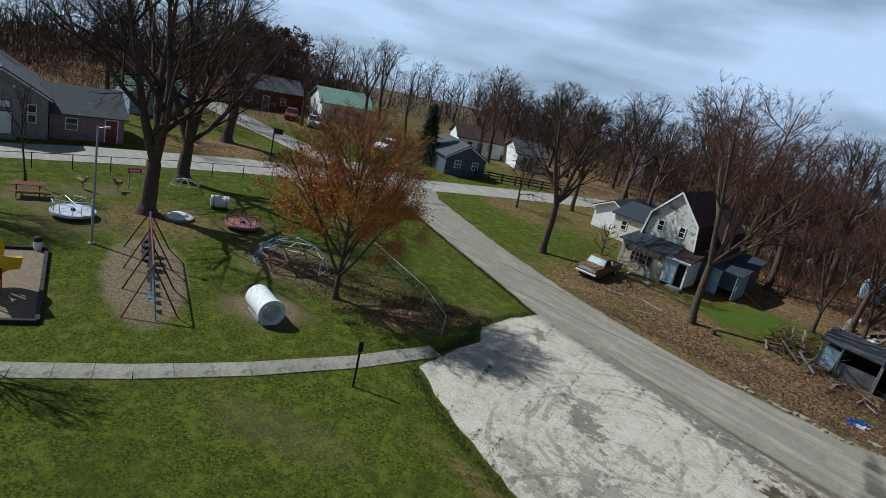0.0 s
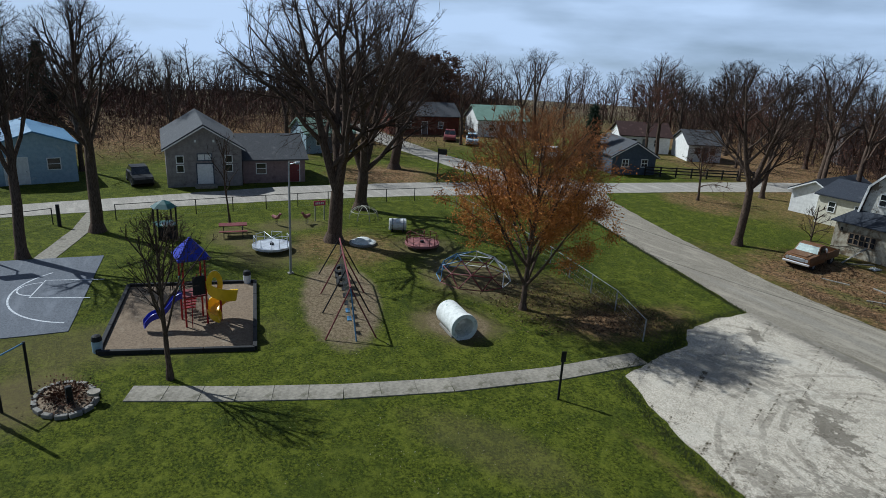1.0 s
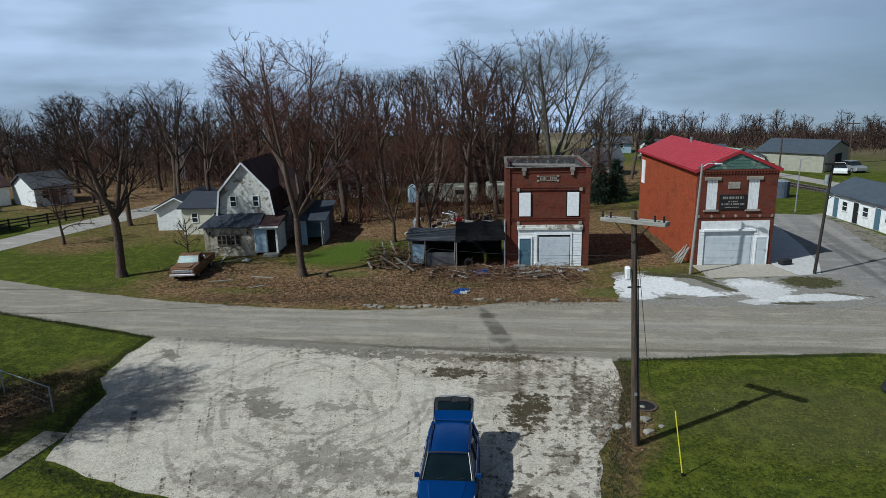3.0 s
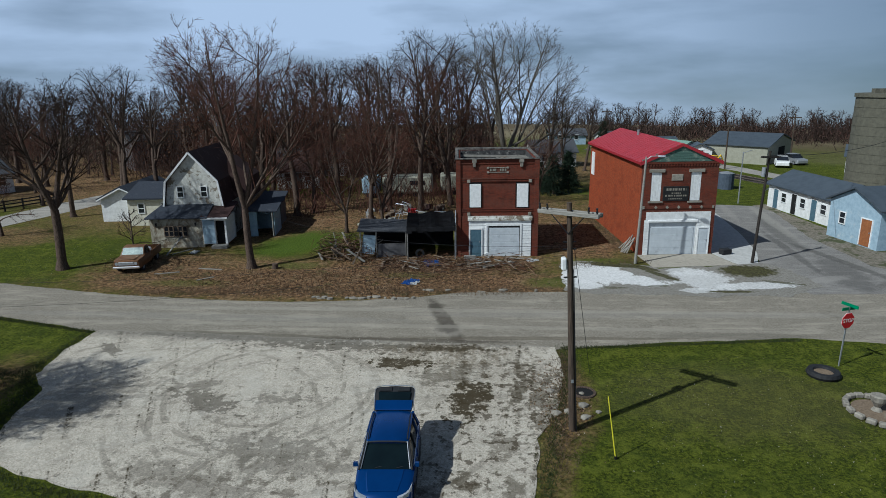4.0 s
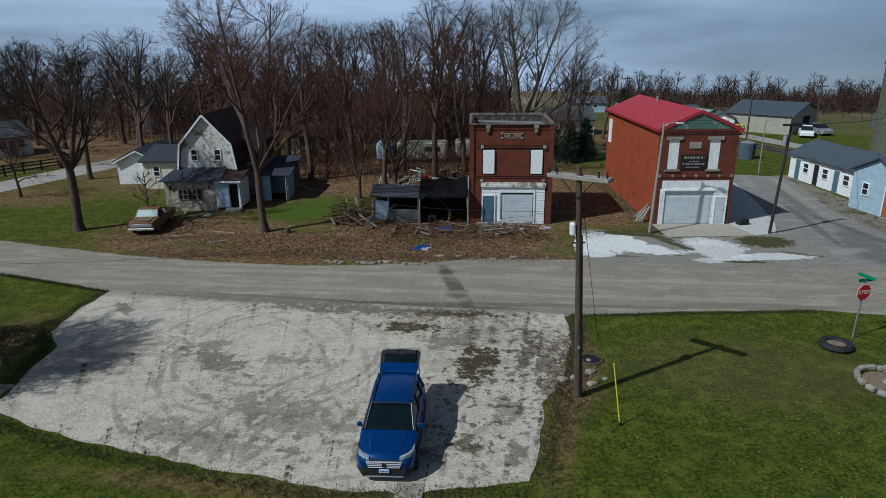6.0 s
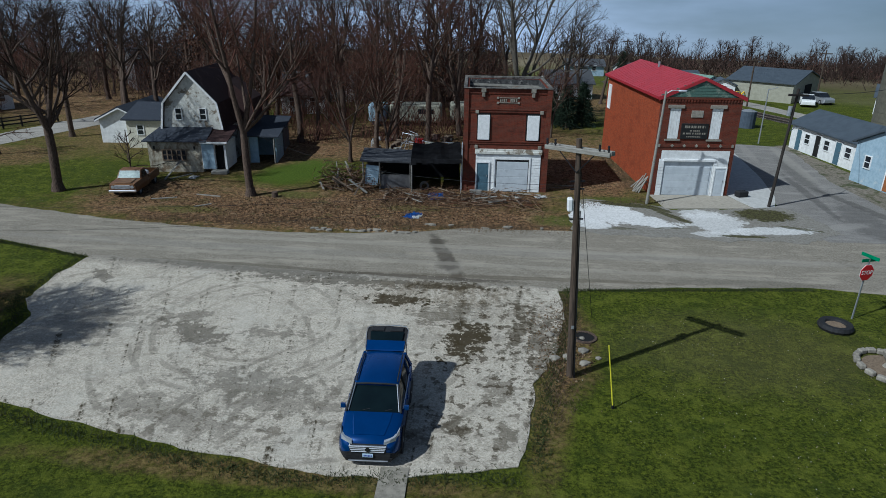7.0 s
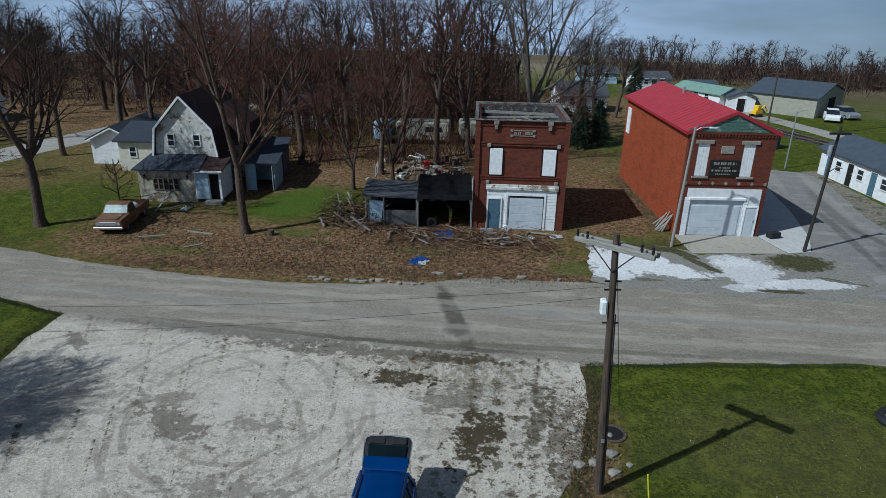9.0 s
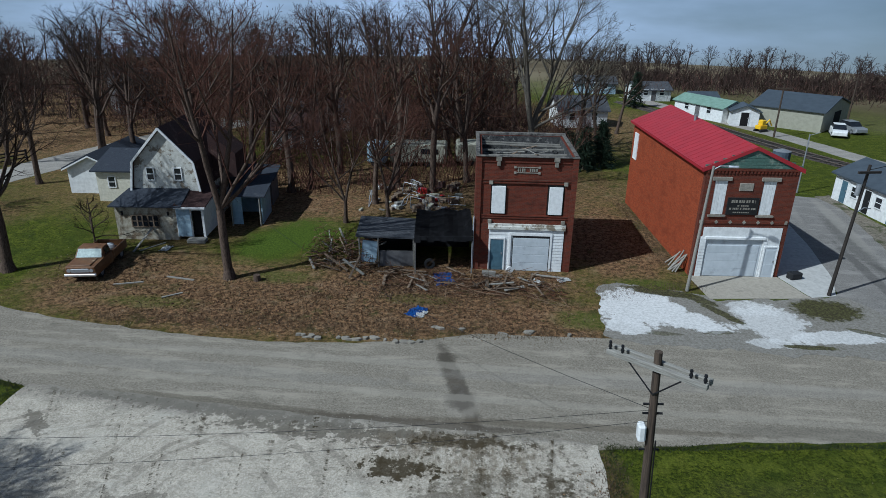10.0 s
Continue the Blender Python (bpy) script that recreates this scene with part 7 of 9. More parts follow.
def bin_at(at, body, label):
    t = thing("litter_bin", at @ Matrix.Scale(0.72, 4), label, "bin")
    part("drum", tube(bmesh.new(), (0, 0, 0), (0, 0, 0.72), 0.27, 0.29, 16), body, t)
    part("hood", loft(bmesh.new(), [[(r * math.cos(2 * math.pi * k / 14), r * math.sin(2 * math.pi * k / 14), z) for k in range(14)] for r, z in ((0.30, 0.72), (0.30, 0.80), (0.24, 1.0), (0.10, 1.08))]), M_BLACK, t)
    return t


bin_at(pose(-32.1, 11.71, 0), M_WHITE, "white litter bin with a black domed lid at the edging")
bin_at(pose(-26.4, 4.4, 0), M_PALEBLUE, "pale blue litter bin with a black domed lid at the edging")

lp = thing("light_pole", pose(-32.86, 14.32, 0), "thin grey steel light pole with a small arm", "lamp post")
part("pole", tube(bmesh.new(), (0, 0, 0), (0, 0, 6.4), 0.075, 0.05, 10), M_GALV, lp)
part("base_plate", boxbm(-0.16, 0.16, -0.16, 0.16, 0, 0.06, 0.01), M_CONCRETE, lp)
part("arm", tube(bmesh.new(), (0, 0, 6.3), (0.3, 0.35, 6.45), 0.03, 0.03, 6), M_GALV, lp)
part("lamp_head", boxbm(0.2, 0.5, 0.25, 0.5, 6.38, 6.5, 0.03), M_GALV, lp)

# planted bed and small frame at the end of the path
bed = thing("planted_bed", pose(-22.7, 3.3, 0, 0, 0, 15), "low kerbed bed of red-brown dead plants with a stone post", "flower bed")
part("soil", loft(bmesh.new(), [[(r * 1.2 * math.cos(2 * math.pi * k / 16), r * 0.9 * math.sin(2 * math.pi * k / 16), z) for k in range(16)] for r, z in ((1.0, 0.0), (0.9, 0.12), (0.5, 0.2), (0.05, 0.22))]), M_MULCH, bed)
for i in range(14):
    a = 2 * math.pi * i / 14
    part("kerb_stone", boxbm(-0.2, 0.2, -0.09, 0.09, 0, 0.16, 0.02), M_CONCRETE, bed, at=pose(1.25 * math.cos(a), 0.95 * math.sin(a), 0, 0, 0, math.degrees(a) + 90))
rng = np.random.default_rng(4)
p0 = rng.normal(0, 1, (1300, 3)) * np.array([0.5, 0.36, 0.1]) + np.array([0, 0, 0.32])
ob = new("dead_plants", raw_mesh("dead_plants", *leaf_cards(p0, 0.045, 4), M_LEAF_RUST))
ob.parent = bed
ob["kind"] = "stuff"
part("stone_post", boxbm(0.55, 0.75, -0.1, 0.1, 0, 0.9, 0.03), M_DARKMETAL, bed)
part("bird_bath", ring(bmesh.new(), 0.22, 0.5, 0.58, 14, 0.0, pose(0.75, 0.75, -0.1)), M_STONE, bed)
pb = thing("pull_up_frame", pose(-23.2, 1.8, 0, 0, 0, 141), "dark steel pull-up frame with a blue bar", "exercise frame")
for x in (-0.65, 0.65):
    part("post", tube(bmesh.new(), (x, 0, 0), (x, 0, 2.1), 0.05, 0.05, 8), M_DARKMETAL, pb)
part("bar", tube(bmesh.new(), (-0.65, 0, 2.05), (0.65, 0, 2.05), 0.03, 0.03, 8), M_BLUEMETAL, pb)
tp = thing("court_post", pose(-23.1, 0.6, 0), "tall dark steel post beside the court", "post")
part("pole", tube(bmesh.new(), (0, 0, 0), (0.1, 0, 4.6), 0.09, 0.07, 8), M_DARKMETAL, tp)
part("collar", tube(bmesh.new(), (0.04, 0, 1.9), (0.05, 0, 2.05), 0.12, 0.12, 8), M_YELLOWROD, tp)

# basketball hoop and the lines of the court
bk = thing("basketball_hoop", pose(-40.6, -0.9, 0, 0, 0, 0), "basketball hoop with a dark backboard on a steel pole", "basketball hoop")
part("pole", tube(bmesh.new(), (0, 0, 0), (0, 0, 3.2), 0.07, 0.07, 10), M_DARKMETAL, bk)
part("arm", tube(bmesh.new(), (0, 0, 3.1), (0.8, 0, 3.2), 0.05, 0.05, 8), M_DARKMETAL, bk)
part("backboard", boxbm(0.8, 0.86, -0.85, 0.85, 2.85, 3.9, 0.02), M_BLACK, bk)
part("hoop_ring", ring(bmesh.new(), 0.24, 0, 0.03, 16, 0.21, pose(1.12, 0, 3.05)), M_REDMETAL, bk)


def paint_strip(pts, w, name="court_line"):
    bm = bmesh.new()
    L, R = [], []
    for i, p in enumerate(pts):
        a, b = pts[max(i - 1, 0)], pts[min(i + 1, len(pts) - 1)]
        d = Vector((b[0] - a[0], b[1] - a[1], 0)).normalized()
        n_ = Vector((-d.y, d.x, 0)) * w / 2
        L.append(bm.verts.new((p[0] + n_.x, p[1] + n_.y, 0.042)))
        R.append(bm.verts.new((p[0] - n_.x, p[1] - n_.y, 0.042)))
    for i in range(len(pts) - 1):
        bm.faces.new((L[i], R[i], R[i + 1], L[i + 1]))
    return solid(name, bm, M_PAINT_LINE, "worn white court line", "line", kind="structure")


paint_strip([(-33.7 + 4.2 * math.cos(a), 4.9 + 4.2 * math.sin(a)) for a in (math.radians(215 + 8 * k) for k in range(16))], 0.09)
paint_strip([(-35.2, 4.9), (-36.0, 2.2), (-33.7, 1.6), (-32.7, 4.2)], 0.09)
paint_strip([(-34.8 + 0.9 * math.cos(a), 1.9 + 0.9 * math.sin(a)) for a in (math.radians(165 + 15 * k) for k in range(13))], 0.07)


def fence(pts, name, label, h=1.15, step=2.6, wires=3, rail=M_GALV):
    """Posts, a top rail and strands of wire along a line."""
    t = thing(name, pose(0, 0, 0), label, "fence")
    way = []
    for (x0, y0), (x1, y1) in zip(pts, pts[1:]):
        k = max(1, round(math.hypot(x1 - x0, y1 - y0) / step))
        way += [(x0 + (x1 - x0) * i / k, y0 + (y1 - y0) * i / k) for i in range(k)]
    way.append(pts[-1])
    for x, y in way:
        part("post", tube(bmesh.new(), (x, y, 0), (x, y, h), 0.035, 0.035, 6), rail, t)
    bm = bmesh.new()
    for a, b in zip(way, way[1:]):
        tube(bm, (*a, h - 0.03), (*b, h - 0.03), 0.024, 0.024, 6)
    part("top_rail", bm, rail, t)
    bm = bmesh.new()
    for a, b in zip(way, way[1:]):
        for i in range(wires):
            z = 0.08 + i * (h - 0.15) / wires
            tube(bm, (*a, z), (*b, z), 0.003, 0.003, 3)
        L = math.hypot(b[0] - a[0], b[1] - a[1])
        for i in range(int(L / 0.3)):
            f, g = i * 0.3 / L, min((i * 0.3 + 0.5) / L, 1)
            tube(bm, (a[0] + (b[0] - a[0]) * f, a[1] + (b[1] - a[1]) * f, 0.05), (a[0] + (b[0] - a[0]) * g, a[1] + (b[1] - a[1]) * g, h), 0.0022, 0.0022, 3)
    part("wire_mesh", bm, M_GALV, t)
    return t


fence([(-47.4, 6), (-47.6, 14), (-47.4, 24), (-46.6, 31.6)], "street_fence", "low chain-link fence along the street", rail=M_DARKMETAL)
fence([(-46.6, 31.6), (-38, 31.2), (-29.0, 30.0), (-21.6, 28.6), (-18.2, 27.2)], "park_fence", "low chain-link fence with a pale top rail beside the lawn")
fence([(-47.4, 2.2), (-46, -2), (-42.5, -5.5)], "court_fence", "low wire fence with dark posts by the court", rail=M_DARKMETAL)
part("gate_bollard", tube(bmesh.new(), (0, 0, 0), (0, 0, 1.5), 0.12, 0.12, 8), M_DARKMETAL, thing("bollard", pose(-46.8, 2.6, 0), "dark wooden gate post beside the path", "post"))

# ---- vehicles ----


def wheel_on(parent, x, y, r, w, rim, s):
    """A wheel in the plane of y and z, outer side at sign s of x."""
    bm = loft(bmesh.new(), [[(x + dx * s, y + rr * math.cos(2 * math.pi * k / 20), r + rr * math.sin(2 * math.pi * k / 20)) for k in range(20)] for dx, rr in ((-w / 2, r * 0.9), (-w / 2 + 0.03, r), (w / 2 - 0.03, r), (w / 2, r * 0.9), (w / 2, r * 0.66), (w / 2 - 0.05, r * 0.62))])
    wh = part("wheel", bm, M_BLACK, parent)
    bm = ring(bmesh.new(), r * 0.62, 0, 0.03, 20, r * 0.5, pose(x + (w / 2 - 0.05) * s, y, r, 0, 90 * s, 0))
    for k in range(5):
        a = 2 * math.pi * k / 5
        tube(bm, (x + (w / 2 - 0.03) * s, y, r), (x + (w / 2 - 0.03) * s, y + r * 0.56 * math.cos(a), r + r * 0.56 * math.sin(a)), 0.045, 0.035, 6)
    part("rim", bm, rim, wh)
    return wh


def mirror_x(sec):
    """The right half of a section, from bottom to top, made whole."""
    return [(x, y, z) for x, y, z in sec] + [(-x, y, z) for x, y, z in reversed(sec)]


def suv(at):
    """A mid-size sport utility with its tailgate raised; the front is at -y."""
    t = thing("suv", at, "metallic blue SUV with its tailgate raised on the gravel", "car")

    def sec(y, zb, zt, wb, wm, wt):
        return mirror_x([(wb, y, zb), (wm, y, zb + 0.14), (wm + 0.01, y, (zb + zt) / 2 + 0.05), (wt + 0.02, y, zt - 0.07), (wt - 0.08, y, zt)])
    body = part("body", loft(bmesh.new(), [sec(0.00, 0.42, 0.70, 0.55, 0.60, 0.58), sec(0.07, 0.30, 0.84, 0.72, 0.78, 0.72), sec(0.28, 0.24, 0.95, 0.82, 0.90, 0.84), sec(0.70, 0.24, 1.02, 0.86, 0.945, 0.88), sec(1.15, 0.24, 1.07, 0.88, 0.955, 0.91),
                                           sec(1.45, 0.24, 1.10, 0.88, 0.955, 0.92), sec(2.3, 0.24, 1.08, 0.88, 0.955, 0.93), sec(3.4, 0.24, 1.10, 0.88, 0.955, 0.93), sec(4.1, 0.26, 1.10, 0.87, 0.95, 0.92), sec(4.45, 0.34, 1.02, 0.80, 0.90, 0.86), sec(4.58, 0.42, 0.80, 0.72, 0.80, 0.76)]), M_CARBLUE, t, smooth=True)
    for y in (0.92, 3.58):
        for s in (-1, 1):
            bm = bmesh.new()
            bmesh.ops.create_cone(bm, cap_ends=True, segments=22, radius1=0.43, radius2=0.43, depth=0.22, matrix=pose(0.855 * s, y, 0.37, 0, 90, 0))
            part("wheel_arch", bm, M_BLACK, t)
    for s in (-1, 1):
        for y in (0.92, 3.58):
            wheel_on(t, 0.84 * s, y, 0.36, 0.24, M_SILVERTRIM, s)
    # cabin: glass body below, painted roof above

    def cab(y, w0, w1, z0, z1):
        return mirror_x([(w0, y, z0), ((w0 + w1) / 2 + 0.015, y, (z0 + z1) / 2), (w1, y, z1 - 0.03), (w1 - 0.10, y, z1)])
    part("cabin_glass", loft(bmesh.new(), [cab(1.28, 0.86, 0.84, 1.05, 1.09), cab(1.62, 0.87, 0.78, 1.05, 1.36), cab(2.02, 0.88, 0.71, 1.05, 1.62), cab(2.5, 0.88, 0.70, 1.05, 1.665), cab(3.3, 0.88, 0.70, 1.05, 1.66), cab(3.95, 0.87, 0.69, 1.05, 1.62)]), M_CARGLASS, t, smooth=True)
    part("roof", loft(bmesh.new(), [[(x, y, z) for x, z in ((-w, zz - 0.04), (-w + 0.06, zz), (-0.3, zz + 0.03), (0.3, zz + 0.03), (w - 0.06, zz), (w, zz - 0.04), (0, zz - 0.05))] for y, w, zz in ((1.98, 0.70, 1.64), (2.2, 0.72, 1.665), (3.0, 0.725, 1.685), (3.7, 0.72, 1.665), (4.0, 0.70, 1.64))]), M_CARBLUE, t, smooth=True)
    for s in (-1, 1):
        part("pillar", tube(bmesh.new(), (0.87 * s, 1.26, 1.08), (0.715 * s, 2.0, 1.63), 0.035, 0.035, 6), M_BLACK, t)
        part("pillar", tube(bmesh.new(), (0.895 * s, 2.55, 1.06), (0.725 * s, 2.58, 1.64), 0.03, 0.03, 6), M_BLACK, t)
        part("pillar", tube(bmesh.new(), (0.89 * s, 3.5, 1.06), (0.72 * s, 3.5, 1.64), 0.06, 0.05, 6), M_CARBLUE, t)
        part("pillar", tube(bmesh.new(), (0.87 * s, 4.2, 1.06), (0.70 * s, 3.98, 1.62), 0.07, 0.06, 6), M_CARBLUE, t)
        # silver tube added to imitate the white highlight beside the windscreen
        part("pillar_trim", tube(bmesh.new(), (0.80 * s, 1.27, 1.115), (0.665 * s, 1.98, 1.665), 0.016, 0.016, 5), M_SILVERTRIM, t)
        part("roof_rail", tubes([(0.66 * s, 2.1, 1.68), (0.66 * s, 2.2, 1.73), (0.66 * s, 3.7, 1.73), (0.66 * s, 3.8, 1.68)], 0.02, 6), M_BLACK, t)
        part("window_trim", tubes([(0.90 * s, 1.5, 1.09), (0.905 * s, 2.6, 1.10), (0.90 * s, 3.9, 1.14)], 0.014, 5), M_CHROME, t)
        mr = part("mirror", loft(bmesh.new(), [[(x, 1.52 + dy, 1.12 + dz) for dy, dz in ((-0.07, -0.05), (0.05, -0.05), (0.06, 0.06), (-0.04, 0.07))] for x in (0.93 * s, 1.01 * s, 1.08 * s)]), M_CARBLUE, t)
        part("mirror_glass", boxbm(min(0.95 * s, 1.07 * s), max(0.95 * s, 1.07 * s), 1.578, 1.59, 1.08, 1.17), M_CHROME, mr)
        part("headlamp", loft(bmesh.new(), [[(x * s, y, zc + dz) for y, dz in ((yy - 0.05, -0.06), (yy + 0.1, -0.06), (yy + 0.14, 0.09), (yy - 0.01, 0.10))] for x, yy, zc in ((0.48, 0.06, 0.80), (0.66, 0.13, 0.84), (0.82, 0.26, 0.88), (0.905, 0.55, 0.93))]), M_HEADLAMP, t)
        part("fog_lamp", boxbm(min(0.56 * s, 0.76 * s), max(0.56 * s, 0.76 * s), 0.04, 0.14, 0.44, 0.52, 0.02), M_HEADLAMP, t)
        part("door_line", boxbm(min(0.945 * s, 0.962 * s), max(0.945 * s, 0.962 * s), 2.52, 2.535, 0.4, 1.05), M_BLACK, body)
        for y in (2.25, 3.3):
            part("door_handle", boxbm(min(0.95 * s, 0.985 * s), max(0.95 * s, 0.985 * s), y, y + 0.2, 0.93, 0.96, 0.01), M_CARBLUE, body)
        part("sill_trim", boxbm(min(0.90 * s, 0.965 * s), max(0.90 * s, 0.965 * s), 1.35, 3.1, 0.24, 0.36, 0.02), M_BLACK, body)
        part("taillamp", boxbm(min(0.62 * s, 0.88 * s), max(0.62 * s, 0.88 * s), 4.36, 4.50, 0.86, 1.02, 0.02), M_TAILLAMP, t)
    part("grille_back", boxbm(-0.56, 0.56, -0.015, 0.10, 0.56, 0.82, 0.03), M_BLACK, t)
    part("cladding", loft(bmesh.new(), [mirror_x([(wb, y, zb - 0.02), (wm + 0.012, y, zb + 0.12), (wm + 0.012, y, zb + 0.22), (wm - 0.1, y, zb + 0.24)]) for y, zb, wb, wm in ((-0.01, 0.34, 0.62, 0.66), (0.08, 0.28, 0.74, 0.80), (0.30, 0.24, 0.83, 0.905), (0.70, 0.24, 0.87, 0.95), (1.45, 0.24, 0.89, 0.958), (3.4, 0.24, 0.89, 0.958), (4.1, 0.26, 0.88, 0.955), (4.47, 0.34, 0.82, 0.91))]), M_BLACK, body)
    part("roof_edge", tubes([(-0.69, 1.99, 1.635), (-0.3, 1.965, 1.675), (0.3, 1.965, 1.675), (0.69, 1.99, 1.635)], 0.03, 6), M_BLACK, t)
    for i in range(4):
        part("grille_bar", boxbm(-0.56 + i * 0.02, 0.56 - i * 0.02, -0.05, 0.03, 0.775 - i * 0.062, 0.805 - i * 0.062, 0.01), M_CHROME, t)
    part("badge", ring(bmesh.new(), 0.07, 0, 0.02, 16, 0.0, pose(0, -0.05, 0.70, 90, 0, 0)), M_SIGNBLACK, t)
    bump = part("lower_bumper", loft(bmesh.new(), [[(x, yy, z) for x, yy, z in ((-0.74 + i, y0, 0.22), (-0.78 + i, y0 - 0.05, 0.38), (0.78 - i, y0 - 0.05, 0.38), (0.74 - i, y0, 0.22))] for i, y0 in ((0.06, 0.03), (0.0, 0.16))]), M_BLACK, t)
    part("skid_trim", boxbm(-0.6, 0.6, -0.03, 0.05, 0.24, 0.275, 0.01), M_SILVERTRIM, bump)
    pl = part("number_plate", boxbm(-0.16, 0.16, -0.055, -0.03, 0.42, 0.54, 0.005), M_PLATE, t)
    bm = bmesh.new()
    for i in range(6):
        box(bm, -0.115 + i * 0.042, -0.09 + i * 0.042, -0.06, -0.055, 0.455, 0.50)
    part("plate_bars", bm, M_BLUE, pl)
    bm = bmesh.new()
    for s in (-0.35, 0.35):
        tube(bm, (s, 1.30, 1.12), (s + 0.42, 1.42, 1.17), 0.012, 0.008, 5)
    part("wiper", bm, M_BLACK, t)
    part("bonnet_crease", loft(bmesh.new(), [[(x, y, z) for x, z in ((-w, zz), (-w + 0.03, zz + 0.02), (w - 0.03, zz + 0.02), (w, zz))] for y, w, zz in ((0.30, 0.48, 0.955), (0.8, 0.58, 1.03), (1.25, 0.62, 1.085))]), M_CARBLUE, t)
    # raised tailgate, seen from the front: the inner side down, the pane and the spoiler up
    gate = part("tailgate", loft(bmesh.new(), [[(x, 3.98 + y, 1.62 + z) for x, y, z in ((-w, d, e), (-w, d + 0.05, e + 0.05), (0, d + 0.05, e + 0.09), (w, d + 0.05, e + 0.05), (w, d, e), (0, d - 0.02, e + 0.02))] for w, d, e in ((0.66, 0.02, 0.02), (0.70, 0.35, 0.16), (0.73, 0.72, 0.32), (0.72, 0.98, 0.38), (0.60, 1.10, 0.36))]), M_BLACK, t, "raised tailgate with dark trim", smooth=True)
    part("rear_window", loft(bmesh.new(), [[(x, 3.98 + y, 1.62 + z) for x, y, z in ((-w, d, e + 0.07), (w, d, e + 0.07), (w, d, e + 0.10), (-w, d, e + 0.10))] for w, d, e in ((0.56, 0.36, 0.16), (0.60, 0.74, 0.33))]), M_CARGLASS, gate)
    part("spoiler", loft(bmesh.new(), [[(x, 3.98 + y, 1.62 + z) for x, y, z in ((-w, d, e), (w, d, e), (w, d + 0.02, e + 0.04), (-w, d + 0.02, e + 0.04))] for w, d, e in ((0.66, 0.0, 0.08), (0.68, 0.36, 0.24))]), M_CARBLUE, gate)
    part("gate_trim", tubes([(-0.70, 4.1, 1.74), (-0.75, 4.86, 2.06), (-0.66, 5.04, 2.10), (-0.4, 5.10, 2.11), (0.4, 5.10, 2.11), (0.66, 5.04, 2.10), (0.75, 4.86, 2.06), (0.70, 4.1, 1.74)], 0.014, 6), M_SILVERTRIM, gate)
    for s in (-1, 1):
        part("gate_panel", loft(bmesh.new(), [[(x, 3.98 + d, 1.62 + e + dz) for x, dz in ((min(0.10 * s, 0.58 * s), 0.08), (max(0.10 * s, 0.58 * s), 0.08), (max(0.12 * s, 0.56 * s), 0.115), (min(0.12 * s, 0.56 * s), 0.115))] for d, e in ((0.79, 0.335), (1.02, 0.375))]), M_BLACK, gate)
        part("gas_strut", tube(bmesh.new(), (0.74 * s, 4.25, 1.35), (0.70 * s, 4.55, 1.86), 0.014, 0.014, 6), M_DARKMETAL, gate)
    part("dashboard", boxbm(-0.72, 0.72, 1.55, 1.9, 1.0, 1.12, 0.04), M_BLACK, t)
    return t


suv(pose(-1.30, 21.1, 0.03, 0, 0, 2.0) @ Matrix.Scale(0.94, 4))


# sky glare on the truck's windscreen, put into the glass as a pale colour
M_GLAREGLASS = mat("glare_windscreen", (0.46, 0.54, 0.50), (0.30, 0.37, 0.35), 5, 0.3, bump=0.02, spec=0.5)


